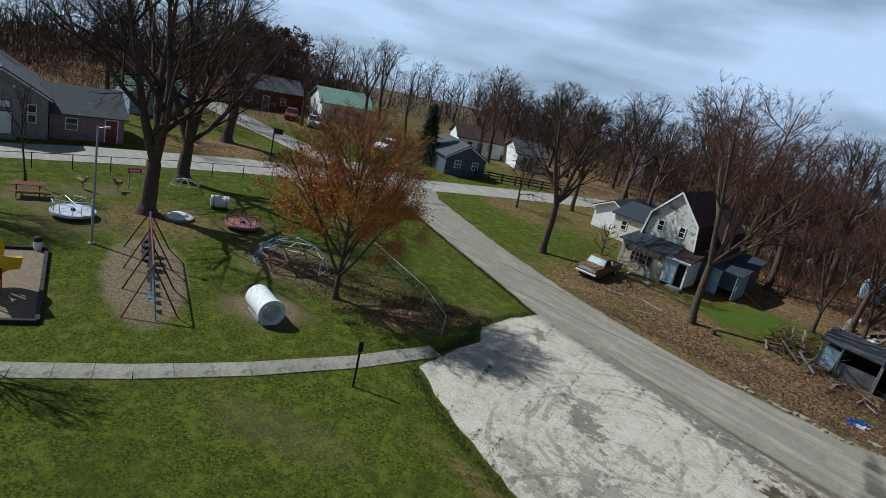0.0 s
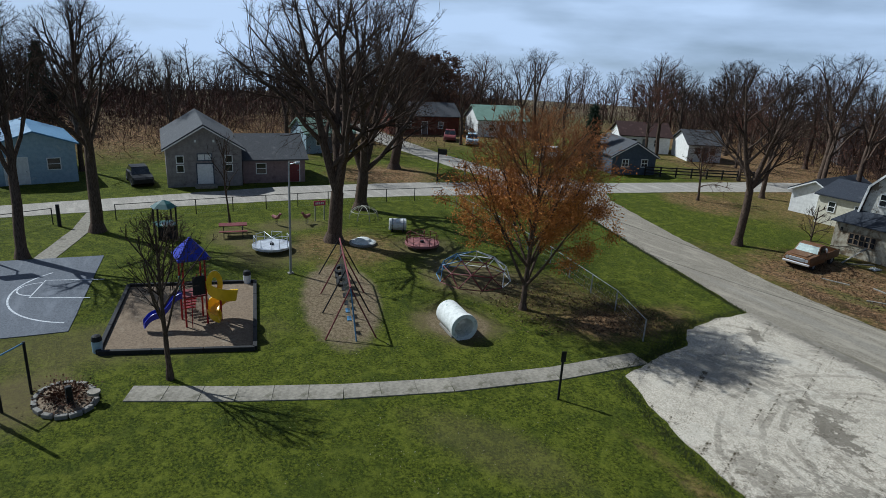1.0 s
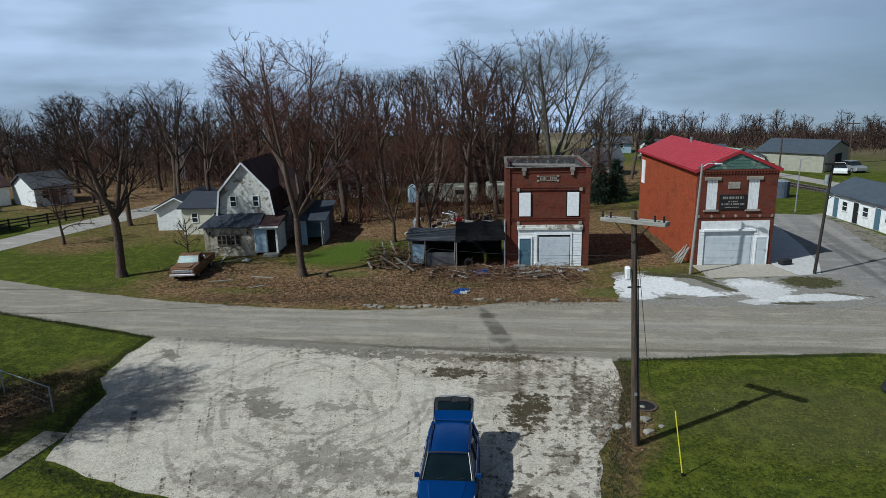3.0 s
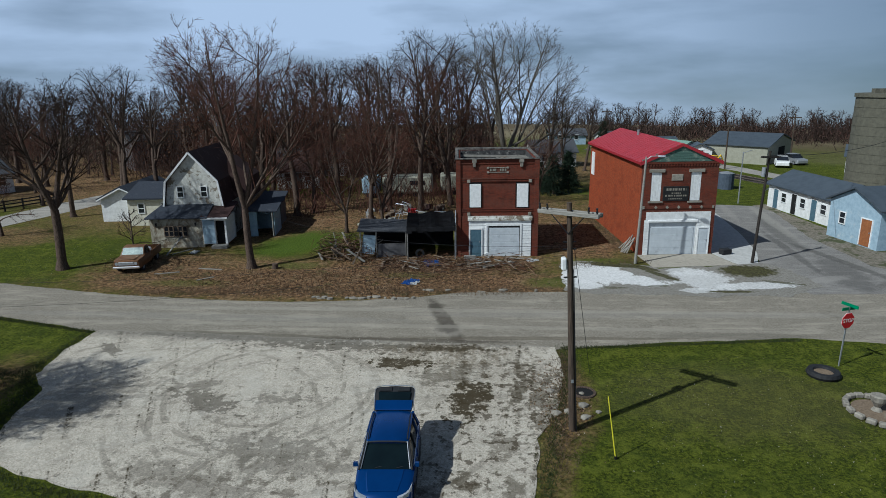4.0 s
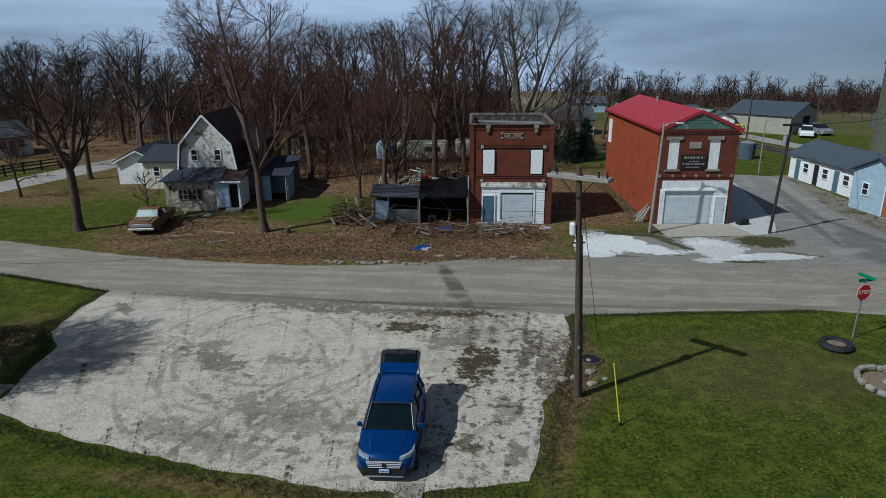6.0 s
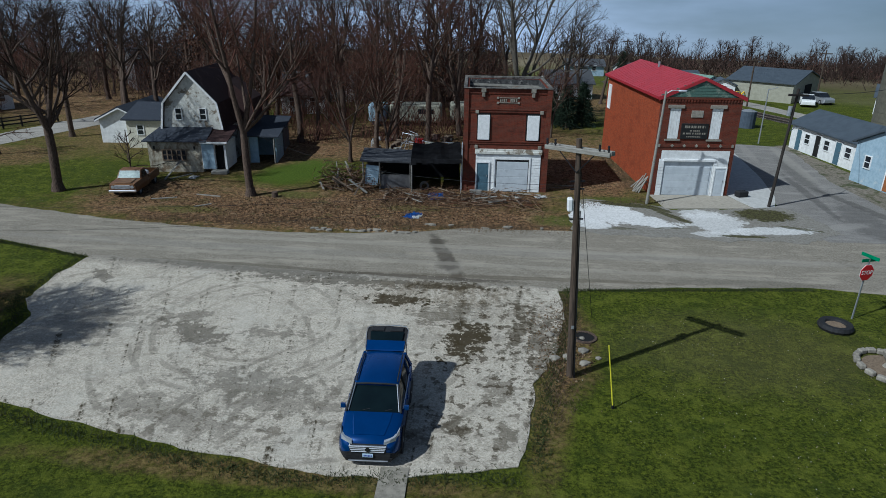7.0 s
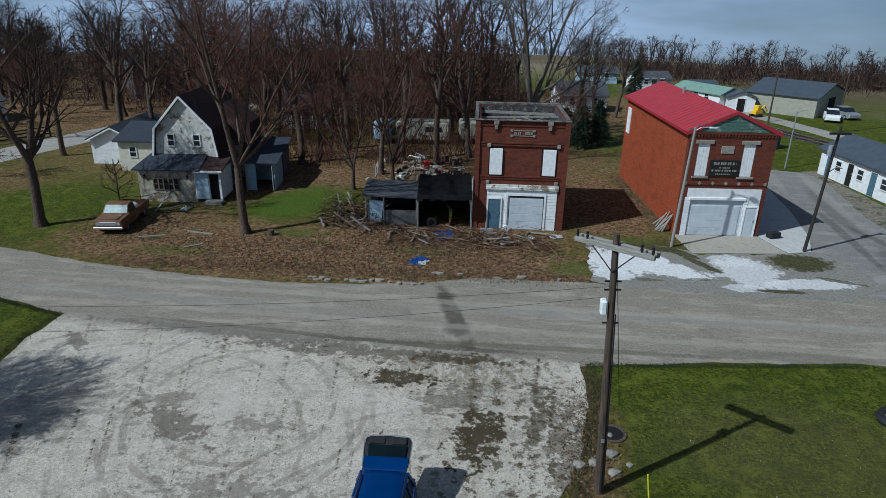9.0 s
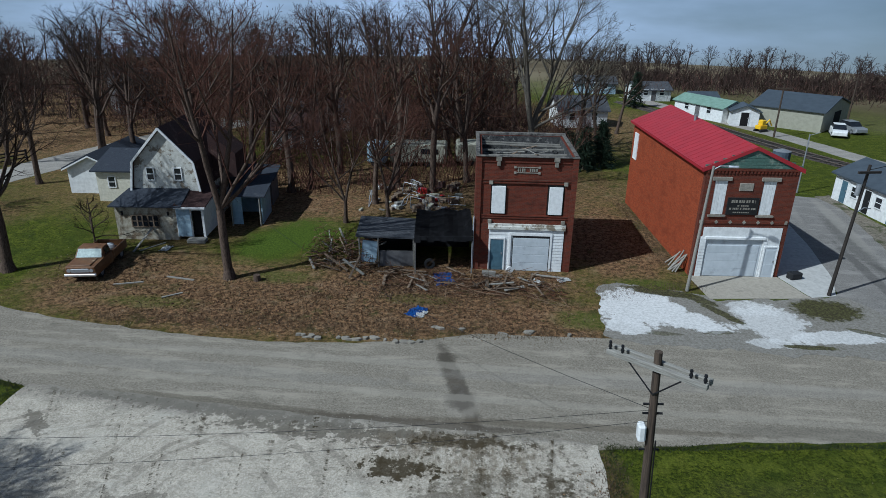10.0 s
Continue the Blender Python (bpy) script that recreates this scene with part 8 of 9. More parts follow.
def pickup(at):
    """An old long-bed pickup truck; the front is at -y."""
    t = thing("pickup_truck", at, "old copper-brown pickup truck loaded with white bags", "pickup truck")

    def ring4(y, w, z0, z1):
        return [(-w, y, z0), (-w - 0.02, y, (z0 + z1) / 2), (-w + 0.05, y, z1), (w - 0.05, y, z1), (w + 0.02, y, (z0 + z1) / 2), (w, y, z0)]
    part("body", loft(bmesh.new(), [ring4(0, 0.88, 0.45, 0.95), ring4(0.1, 0.93, 0.38, 1.02), ring4(1.5, 0.95, 0.38, 1.06), ring4(2.6, 0.95, 0.38, 1.06)]), M_TRUCK, t)
    part("cab", loft(bmesh.new(), [ring4(1.35, 0.86, 1.04, 1.07), ring4(1.75, 0.80, 1.04, 1.62), ring4(2.5, 0.80, 1.04, 1.64), ring4(2.62, 0.84, 1.04, 1.10)]), M_TRUCK, t)
    part("windscreen", loft(bmesh.new(), [[(-0.78, 1.38, 1.09), (0.78, 1.38, 1.09), (0.78, 1.35, 1.11), (-0.78, 1.35, 1.11)], [(-0.70, 1.73, 1.55), (0.70, 1.73, 1.55), (0.70, 1.70, 1.57), (-0.70, 1.70, 1.57)]]), M_GLAREGLASS, t, "windscreen with pale painted glare")
    for s in (-1, 1):
        part("side_window", boxbm(min(0.80 * s, 0.845 * s), max(0.80 * s, 0.845 * s), 1.8, 2.4, 1.12, 1.5), M_GLASS_DARK, t)
        part("bed_side", boxbm(min(0.83 * s, 0.95 * s), max(0.83 * s, 0.95 * s), 2.66, 4.9, 0.45, 1.05, 0.03), M_TRUCK, t)
        part("headlight", tube(bmesh.new(), (0.68 * s, -0.04, 0.78), (0.68 * s, 0.05, 0.78), 0.12, 0.12, 14), M_HEADLAMP, t)
        for y in (0.85, 3.9):
            wheel_on(t, 0.82 * s, y, 0.36, 0.22, M_GALV, s)
    part("bed_floor", boxbm(-0.83, 0.83, 2.66, 4.9, 0.5, 0.6), M_DARKMETAL, t)
    part("tailgate", boxbm(-0.83, 0.83, 4.86, 4.92, 0.5, 1.02, 0.02), M_TRUCK, t)
    part("grille", boxbm(-0.55, 0.55, -0.05, 0.03, 0.66, 0.90, 0.02), M_GALV, t)
    part("bumper", boxbm(-0.95, 0.95, -0.14, 0.0, 0.42, 0.58, 0.03), M_CHROME, t)
    part("bonnet_ridge", boxbm(-0.6, 0.6, 0.1, 1.3, 1.05, 1.09, 0.02), M_TRUCK, t)
    return t


pickup(pose(-22.5, 45.5, 0, 0, 0, 9) @ Matrix.Scale(0.92, 4))
for i, (x, y, z, s) in enumerate(((-22.8, 48.3, 0.58, 0.34), (-23.2, 48.6, 0.58, 0.28), (-22.9, 49.1, 0.58, 0.3))):
    bm = bmesh.new()
    bmesh.ops.create_icosphere(bm, subdivisions=2, radius=s)
    for v in bm.verts:
        v.co *= 1 + 0.35 * noise.noise(v.co * 4 + Vector((i, 0, 0)))
        v.co.z = max(v.co.z, -s * 0.6)
    solid("white_sack", bm, M_WHITE, "bulging white plastic sack in the truck bed", "sack", pose(x, y, z + s * 0.6), group="sacks in the truck bed")


def far_car(at, paint, label):
    t = thing("parked_car", at, label, "car", group="parked cars far off")
    s4 = lambda y, w, z0, z1: [(-w, y, z0), (-w + 0.06, y, z1), (w - 0.06, y, z1), (w, y, z0)]
    part("body", loft(bmesh.new(), [s4(0, 0.78, 0.35, 0.7), s4(0.2, 0.88, 0.25, 0.85), s4(1.3, 0.9, 0.25, 0.95), s4(3.6, 0.9, 0.25, 0.98), s4(4.3, 0.82, 0.35, 0.85)]), paint, t)
    part("cabin", loft(bmesh.new(), [s4(1.1, 0.8, 0.9, 0.95), s4(1.7, 0.72, 0.9, 1.45), s4(3.2, 0.72, 0.9, 1.45), s4(3.9, 0.8, 0.9, 0.95)]), M_GLASS_DARK, t)
    part("roof", boxbm(-0.66, 0.66, 1.75, 3.2, 1.44, 1.49, 0.02), paint, t)
    for s in (-1, 1):
        for y in (0.85, 3.4):
            wheel_on(t, 0.8 * s, y, 0.32, 0.2, M_GALV, s)
    return t


far_car(pose(-57.5, 8.6, 0, 0, 0, 95), M_DARKMETAL, "dark parked car beside the grey hall")
far_car(pose(-62.4, 54.2, 0, 0, 0, 20), M_WHITE, "white parked car on a far drive")
far_car(pose(-73.5, 51.0, 0, 0, 0, 60), M_PALEBLUE, "pale blue parked car on a far drive")
far_car(pose(-77.5, 49.6, 0, 0, 0, 60), M_REDMETAL, "dark red parked car on a far drive")
far_car(pose(-58.6, -3.0, 0, 0, 0, 100), M_WHITE, "white parked car by the pale building")
far_car(pose(43.6, 96.5, 0, 0, 0, -20), M_WHITE, "white parked truck by the tracks")
far_car(pose(47.5, 99.0, 0, 0, 0, 10), M_GALV, "silver parked car by the tracks")
far_car(pose(-57.2, -5.4, 0, 0, 0, 100), M_GALV, "silver parked car by the pale building")
dg = thing("digger", pose(35.2, 99.6, 0, 0, 0, 30) @ Matrix.Scale(0.72, 4), "yellow digger in front of the metal shed", "digger")
part("body", boxbm(-0.9, 0.9, -0.6, 0.6, 0.5, 1.2, 0.08), M_YELLOW, dg)
part("cab", boxbm(-0.4, 0.5, -0.5, 0.5, 1.2, 2.1, 0.08), M_YELLOW, dg)
part("arm", tubes([(0.8, 0, 1.2), (1.9, 0, 2.0), (2.7, 0, 0.9)], 0.13, 6), M_YELLOW, dg)
for s in (-1, 1):
    part("track", boxbm(-1.0, 1.0, s * 0.6 - 0.2, s * 0.6 + 0.2, 0, 0.5, 0.12), M_BLACK, dg)

# ---- poles, wires, signs ----


def insulator(bm, x, y, z):
    for dz, r in ((0, 0.032), (0.05, 0.046), (0.10, 0.03), (0.15, 0.04)):
        tube(bm, (x, y, z + dz), (x, y, z + dz + 0.05), r, r * 0.8, 8)
    return bm


# utility pole at the edge of the lot
UP = pose(4.9, 26.52, 0, 0.6, -3.0, 0)
up = thing("utility_pole", UP, "weathered wooden utility pole with a slanting crossarm", "utility pole")
part("pole", tube(bmesh.new(), (0, 0, -0.3), (0, 0, 8.5), 0.135, 0.085, 14), M_WOODPOLE, up)
arm = part("crossarm", boxbm(-1.15, 1.15, -0.17, -0.06, 8.08, 8.22, 0.012), M_GREYWOOD, up, "grey weathered crossarm", at=pose(0, 0, 0, 0, 0, -38))
part("crossarm_back", boxbm(-1.15, 1.15, 0.06, 0.17, 8.08, 8.22, 0.012), M_GREYWOOD, up, at=pose(0, 0, 0, 0, 0, -38))
for x in (-1.08, -0.78, 0.78, 1.08):
    part("insulator", insulator(bmesh.new(), x, -0.11, 8.22), M_DARKMETAL, arm)
for s in (-1, 1):
    part("brace", tube(bmesh.new(), (0.62 * s, -0.12, 8.08), (0, -0.10, 7.45), 0.018, 0.018, 5), M_DARKMETAL, arm)
part("meter_box", boxbm(-0.30, -0.12, -0.14, 0.12, 6.18, 6.62, 0.04), M_WHITE, up, "white electric box")
for z in (6.9, 7.15, 5.9):
    part("bracket", tube(bmesh.new(), (-0.22, 0, z), (0.22, 0, z), 0.03, 0.03, 6), M_DARKMETAL, up)
part("conduit", tube(bmesh.new(), (0.13, -0.1, 0), (0.11, -0.08, 6.2), 0.02, 0.02, 6), M_DARKMETAL, up)
part("number_tag", boxbm(-0.05, 0.05, -0.19, -0.17, 2.0, 2.12), M_GALV, up)


def wire(a, b, sag=0.5, r=0.005, n=14):
    a, b = Vector(a), Vector(b)
    return tubes([a.lerp(b, i / n) - Vector((0, 0, sag * 4 * (i / n) * (1 - i / n))) for i in range(n + 1)], r, 4)


solid("power_wire", wire((4.45, 26.4, 7.0), (-34, 22.5, 7.6), 1.1), M_BLACK, "thin black overhead power cable", "cable", group="overhead cables")
solid("power_wire", wire((4.45, 26.4, 6.7), (-34, 22.0, 6.6), 1.2), M_BLACK, "thin black overhead power cable", "cable", group="overhead cables")
solid("guy_wire", wire((4.55, 26.4, 7.8), (6.3, 31.3, 0.02), 0.0, 0.012, 2), M_DARKMETAL, "thin steel guy wire", "cable")
solid("service_wire", wire((4.5, 26.45, 7.0), (-18.0, 55.0, 3.2), 1.1, 0.007), M_BLACK, "black service cable to the house", "cable", group="overhead cables")

# slim street-lamp pole and the corner pole
sl = thing("street_lamp", pose(12.2, 48.36, 0, 0, 2.2, 0), "slim weathered wooden street-lamp pole beside the brick wall", "street lamp")
part("pole", tube(bmesh.new(), (0, 0, -0.2), (0, 0, 7.4), 0.10, 0.065, 10), M_GREYWOOD, sl)
part("lamp_arm", tubes([(0, 0, 7.2), (0.3, -0.1, 7.45), (0.75, -0.2, 7.5)], 0.03, 6), M_GALV, sl)
part("lamp_head", loft(bmesh.new(), [[(0.7 + x, -0.2 + w * math.cos(2 * math.pi * k / 8), 7.48 + 0.06 * math.sin(2 * math.pi * k / 8)) for k in range(8)] for x, w in ((0, 0.05), (0.15, 0.12), (0.4, 0.12), (0.5, 0.04))]), M_WHITEMETAL, sl)
cp = thing("utility_pole", pose(20.2, 48.64, 0, 0, 2.6, 0), "dark utility pole with a short crossarm at the street corner", "utility pole")
part("pole", tube(bmesh.new(), (0, 0, -0.3), (0, 0, 7.7), 0.105, 0.075, 12), M_TARPOLE, cp)
part("crossarm", boxbm(-0.75, 0.75, -0.15, -0.05, 7.25, 7.37), M_TARPOLE, cp, at=pose(0, 0, 0, 0, 0, 20))
part("street_light", tubes([(0, 0, 5.0), (0.5, 0.2, 5.3), (0.9, 0.3, 5.25)], 0.03, 6), M_GALV, cp)
part("drop_can", tube(bmesh.new(), (-0.22, 0, 6.0), (-0.22, 0, 6.6), 0.13, 0.13, 10), M_GALV, cp)
solid("power_wire", wire((20.5, 48.6, 7.4), (60, 90, 8.0), 1.5, 0.02), M_BLACK, "thin black overhead power cable", "cable", group="overhead cables")
rp = thing("street_lamp", pose(27.6, 70.5, 0), "pale slim street-lamp pole by the side street", "street lamp")
part("pole", tube(bmesh.new(), (0, 0, 0), (0, 0, 5.2), 0.07, 0.05, 8), M_GALV, rp)
part("lamp_arm", tube(bmesh.new(), (0, 0, 5.1), (0.8, -0.1, 5.4), 0.03, 0.03, 6), M_GALV, rp)
for x, y, h in ((35.5, 96, 6.5), (48, 104, 7), (25, 128, 7), (-46.4, 95, 8.5)):
    fp = thing("utility_pole", pose(x, y, 0), "far wooden utility pole with a crossarm", "utility pole", group="far utility poles")
    part("pole", tube(bmesh.new(), (0, 0, -0.2), (0, 0, h), 0.13, 0.09, 8), M_WOODPOLE, fp)
    part("crossarm", boxbm(-0.9, 0.9, -0.1, 0.0, h - 0.6, h - 0.45), M_WOODPOLE, fp)


def stop_sign(at, name_plate=True):
    t = thing("stop_sign", at, "red octagonal stop sign on a steel post", "stop sign")
    part("post", boxbm(-0.03, 0.03, -0.02, 0.02, 0, 2.75), M_GALV, t)
    oct_ = [(0.36 * math.cos(math.pi / 8 + math.pi * k / 4), 2.15 + 0.36 * math.sin(math.pi / 8 + math.pi * k / 4)) for k in range(8)]
    sg = part("sign_face", prism(bmesh.new(), oct_, -0.05, -0.03), M_SIGNRED, t)
    part("sign_border", prism(bmesh.new(), [(x * 1.05, 2.15 + (z - 2.15) * 1.05) for x, z in oct_], -0.03, -0.022), M_TRIM, sg)
    cu = bpy.data.curves.new("stop_text", "FONT")
    cu.body, cu.size, cu.align_x, cu.align_y, cu.extrude = "STOP", 0.25, "CENTER", "CENTER", 0.003
    cu.materials.append(M_TRIM)
    ob = new("stop_text", cu)
    ob.parent = sg
    ob.matrix_basis = pose(0, -0.054, 2.15, 90, 0, 0)
    if name_plate:
        for z, a in ((2.62, 0), (2.78, 90)):
            part("street_name_plate", boxbm(-0.4, 0.4, -0.012, 0.012, z, z + 0.14), M_SIGNGREEN, t, "green street-name plate", at=pose(0, 0, 0, 0, 0, a))
    return t


stop_sign(pose(17.36, 32.28, 0, 0, 2, 22))
stop_sign(pose(-42.16, 44.4, 0, 0, 0, 65))
ps = thing("post_sign", pose(-15.61, 20.03, 0, 0, 0, 70), "dark flat sign post on the grass beside the lot", "sign post")
part("post", boxbm(-0.04, 0.04, -0.03, 0.03, 0, 2.0, 0.005), M_DARKMETAL, ps)
part("plate", boxbm(-0.10, 0.10, -0.045, -0.03, 1.65, 2.1, 0.005), M_DARKMETAL, ps)
cs = thing("corner_sign", pose(-53.8, 35.0, 0, 0, 0, 60), "tall dark sign post with a black board on the corner", "sign post")
part("post", tube(bmesh.new(), (0, 0, 0), (0, 0, 3.3), 0.07, 0.07, 8), M_DARKMETAL, cs)
part("board", boxbm(0.05, 0.85, -0.04, 0.04, 2.7, 3.25, 0.02), M_SIGNBLACK, cs)
mb = thing("mailbox", pose(-55.0, 38.9, 0), "dark mailbox on a post by the side street", "mailbox")
part("post", boxbm(-0.05, 0.05, -0.05, 0.05, 0, 1.0), M_GREYWOOD, mb)
part("box", boxbm(-0.25, 0.25, -0.12, 0.12, 1.0, 1.28, 0.05), M_DARKMETAL, mb)
kn = thing("park_sign", pose(-43.2, 19.4, 0, 0, 0, 90), "small pink-red park sign with an illegible word", "sign")
part("board", boxbm(-0.45, 0.45, -0.03, 0.03, 1.15, 1.5, 0.02), M_SIGNPINK, kn)
bm = bmesh.new()
for i in range(5):
    box(bm, -0.33 + i * 0.135, -0.24 + i * 0.135, -0.04, -0.03, 1.25, 1.4)
part("word_bars", bm, M_TRIM, kn)
for x in (-0.35, 0.35):
    part("leg", boxbm(x - 0.03, x + 0.03, -0.03, 0.03, 0, 1.15), M_GREYWOOD, kn)
ym = thing("marker_rod", pose(6.1, 24.72, 0, 0, -9, 0), "thin yellow plastic marker rod leaning in the grass", "marker")
part("rod", tube(bmesh.new(), (0, 0, 0), (0, 0, 2.35), 0.022, 0.018, 8), M_YELLOWROD, ym)
part("foot", tube(bmesh.new(), (0, 0, -0.02), (0, 0, 0.12), 0.05, 0.05, 8), M_DARKMETAL, ym)
dr = thing("drain", pose(5.75, 29.4, 0), "dark open drain ring in a patch of rubble", "drain")
part("rim", ring(bmesh.new(), 0.50, 0.0, 0.06, 20, 0.40), M_BARK, dr)
# no shaft below: a near-black disc paints the darkness of the hole
part("hole", ring(bmesh.new(), 0.41, 0.0, 0.03, 20), M_DARK, dr)
rnd = random.Random(14)
for i in range(9):
    x, y, s = 4.9 + rnd.uniform(-0.7, 1.3), 29.0 + rnd.uniform(-2.2, 1.6), rnd.uniform(0.08, 0.26)
    bm = bmesh.new()
    bmesh.ops.create_icosphere(bm, subdivisions=1, radius=s)
    for v in bm.verts:
        v.co *= 1 + 0.4 * noise.noise(v.co * 5 + Vector((i, 2, 0)))
        v.co.z *= 0.5
    solid("rubble_stone", bm, M_STONE, "pale broken stone beside the pole", "stone", pose(x, y, s * 0.15), group="stones by the pole")


def tyre_planter(at, label):
    t = thing("tyre_planter", at, label, "planter")
    part("tyre", loft(bmesh.new(), [[(r * math.cos(2 * math.pi * k / 20), r * math.sin(2 * math.pi * k / 20), z) for k in range(20)] for r, z in ((0.40, 0.02), (0.62, 0.0), (0.68, 0.12), (0.62, 0.26), (0.42, 0.25), (0.36, 0.12))], caps=False), M_BLACK, t)
    part("soil", ring(bmesh.new(), 0.42, 0.02, 0.16, 18), M_MULCH, t)
    return t


tyre_planter(pose(16.2, 31.3, 0), "old tyre planter with bare soil by the stop sign")
rb = thing("stone_ring", pose(16.6, 28.2, 0), "ring of pale stones round a small bed with an urn", "flower bed")
for i in range(16):
    a = 2 * math.pi * i / 16
    part("stone", boxbm(-0.17, 0.17, -0.11, 0.11, 0, 0.2, 0.04), M_STONE, rb, at=pose(0.95 * math.cos(a), 1.2 * math.sin(a), 0, 0, 0, math.degrees(a) + 90))
part("soil", ring(bmesh.new(), 0.85, 0.0, 0.10, 18), M_MULCH, rb)
part("urn", loft(bmesh.new(), [[(r * math.cos(2 * math.pi * k / 12), r * math.sin(2 * math.pi * k / 12), z) for k in range(12)] for r, z in ((0.2, 0.1), (0.1, 0.25), (0.26, 0.5), (0.3, 0.7), (0.24, 0.74))]), M_STONE, rb)

# ---- junk beside the narrow building ----
M_BRUSH = island_mat("torn_brush", ((0.080, 0.044, 0.026), (0.15, 0.085, 0.048), (0.045, 0.026, 0.017), (0.22, 0.15, 0.095), (0.12, 0.055, 0.030)))

cpt = thing("carport", pose(-3.75, 49.3, 0, 0, 0, 5), "sagging black tarpaulin carport against the brick wall", "carport")
bm = bmesh.new()
nx, ny = 12, 10
grid = [[bm.verts.new((3.5 * i / nx, -0.3 + 4.6 * j / ny, 2.35 + 0.10 * i / nx + 0.5 * math.sin(math.pi * min(1, j / ny * 0.7)) * 0.6 - 0.14 * math.sin(math.pi * 2 * i / nx) ** 2 + 0.06 * noise.noise((i * 0.6, j * 0.6, 3)))) for j in range(ny + 1)] for i in range(nx + 1)]
for i in range(nx):
    for j in range(ny):
        bm.faces.new((grid[i][j], grid[i + 1][j], grid[i + 1][j + 1], grid[i][j + 1]))
bmesh.ops.solidify(bm, geom=bm.faces[:], thickness=0.03)
part("tarp_roof", bm, M_TARP, cpt)
bm = boxbm(0, 3.5, 4.2, 4.3, 0, 2.4)
box(bm, -0.02, 0.06, 0.2, 4.3, 0, 2.3)
part("back_sheet", bm, M_TARP, cpt)
bm = bmesh.new()
for i in range(9):
    box(bm, 3.5 * i / 9, 3.5 * (i + 1) / 9 - 0.02, -0.34, -0.30, 2.0 + 0.16 * abs(math.sin(i * 1.7)), 2.42)
part("valance", bm, M_TARP, cpt)
for x in (0.05, 3.45):
    part("post", tube(bmesh.new(), (x, -0.25, 0), (x, -0.25, 2.35), 0.04, 0.04, 8), M_GALV if x > 1 else M_GREYWOOD, cpt)
wh = thing("tyre", pose(-2.9, 49.9, 0.3, 88, 0, 10), "worn black tyre in front of the carport", "tyre")
part("tread", ring(bmesh.new(), 0.33, -0.1, 0.1, 20, 0.19), M_BLACK, wh)
ls = thing("junk_shed", pose(-7.2, 49.9, 0, 0, 0, 5), "collapsed lean-to with a flat dark roof and broken pale door", "shed")
bm = bmesh.new()
loft(bm, [[(-0.2, -0.4, 2.0), (-0.2, -0.4, 2.1), (-0.2, 2.6, 2.35), (-0.2, 2.6, 2.25)], [(3.4, -0.4, 1.9), (3.4, -0.4, 2.0), (3.4, 2.6, 2.2), (3.4, 2.6, 2.1)]])
part("roof", bm, M_SHINGLE, ls)
# back wall coloured near-black to stand for the shade under the roof
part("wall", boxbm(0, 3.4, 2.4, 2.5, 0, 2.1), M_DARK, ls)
part("broken_door", boxbm(0.02, 0.95, -0.22, -0.16, 0.35, 1.75, m=pose(0, 0, 0, 0, 6, 0)), M_PALEBLUE, ls)
part("side_wall", boxbm(1.2, 3.3, -0.1, -0.02, 0.0, 1.0), M_GREY_SIDING, ls)
for x in (0.0, 1.15, 3.3):
    part("post", tube(bmesh.new(), (x, -0.3, 0), (x, -0.3, 2.0), 0.05, 0.05, 6), M_GREYWOOD, ls)
rnd = random.Random(21)
for i in range(70):
    if i < 30:
        x, y = rnd.uniform(-10.2, -6.4), rnd.uniform(48.2, 53.5)
    else:
        x, y = rnd.uniform(-5.5, 5.2), rnd.gauss(47.9, 0.8)
    L, w = rnd.uniform(0.5, 2.0), rnd.uniform(0.03, 0.09)
    tilt = rnd.uniform(-35, 35) if i < 30 else rnd.uniform(-8, 8)
    z = 0.06 + abs(math.sin(radians(tilt))) * L / 2 + rnd.uniform(0, 0.15)
    solid("scrap_board", boxbm(-L / 2, L / 2, -w, w, -0.025, 0.025), rnd.choice((M_SCRAPWOOD, M_SCRAPWOOD, M_GREYWOOD)), "broken weathered board in the scrap heap", "board", pose(x, y, z, rnd.uniform(-20, 20), tilt, rnd.uniform(0, 180)), group="scrap boards")
rng = np.random.default_rng(19)
segs = []
for i in range(1300):
    if i < 560:
        c = np.array([rng.uniform(-10.6, -6.4), rng.uniform(48.6, 54), abs(rng.normal(0.5, 0.45))])
    else:
        c = np.array([rng.uniform(-5.5, 5.0), rng.normal(47.6, 1.0), abs(rng.normal(0.12, 0.16))])
    d = rng.normal(0, 1, 3) * np.array([1, 1, 0.35])
    d = d / np.linalg.norm(d) * rng.uniform(0.2, 0.62)
    if (c - d)[2] < 0 or (c + d)[2] < 0:
        d[2] = 0
    segs.append((*(c - d), *(c + d), 0.022, 0.008))
ob = new("brush_pile", raw_mesh("brush_pile", *skin(segs, 3), M_BRUSH))
tagged(ob, "tangled pile of sticks and torn brush", "brush pile", kind="stuff")
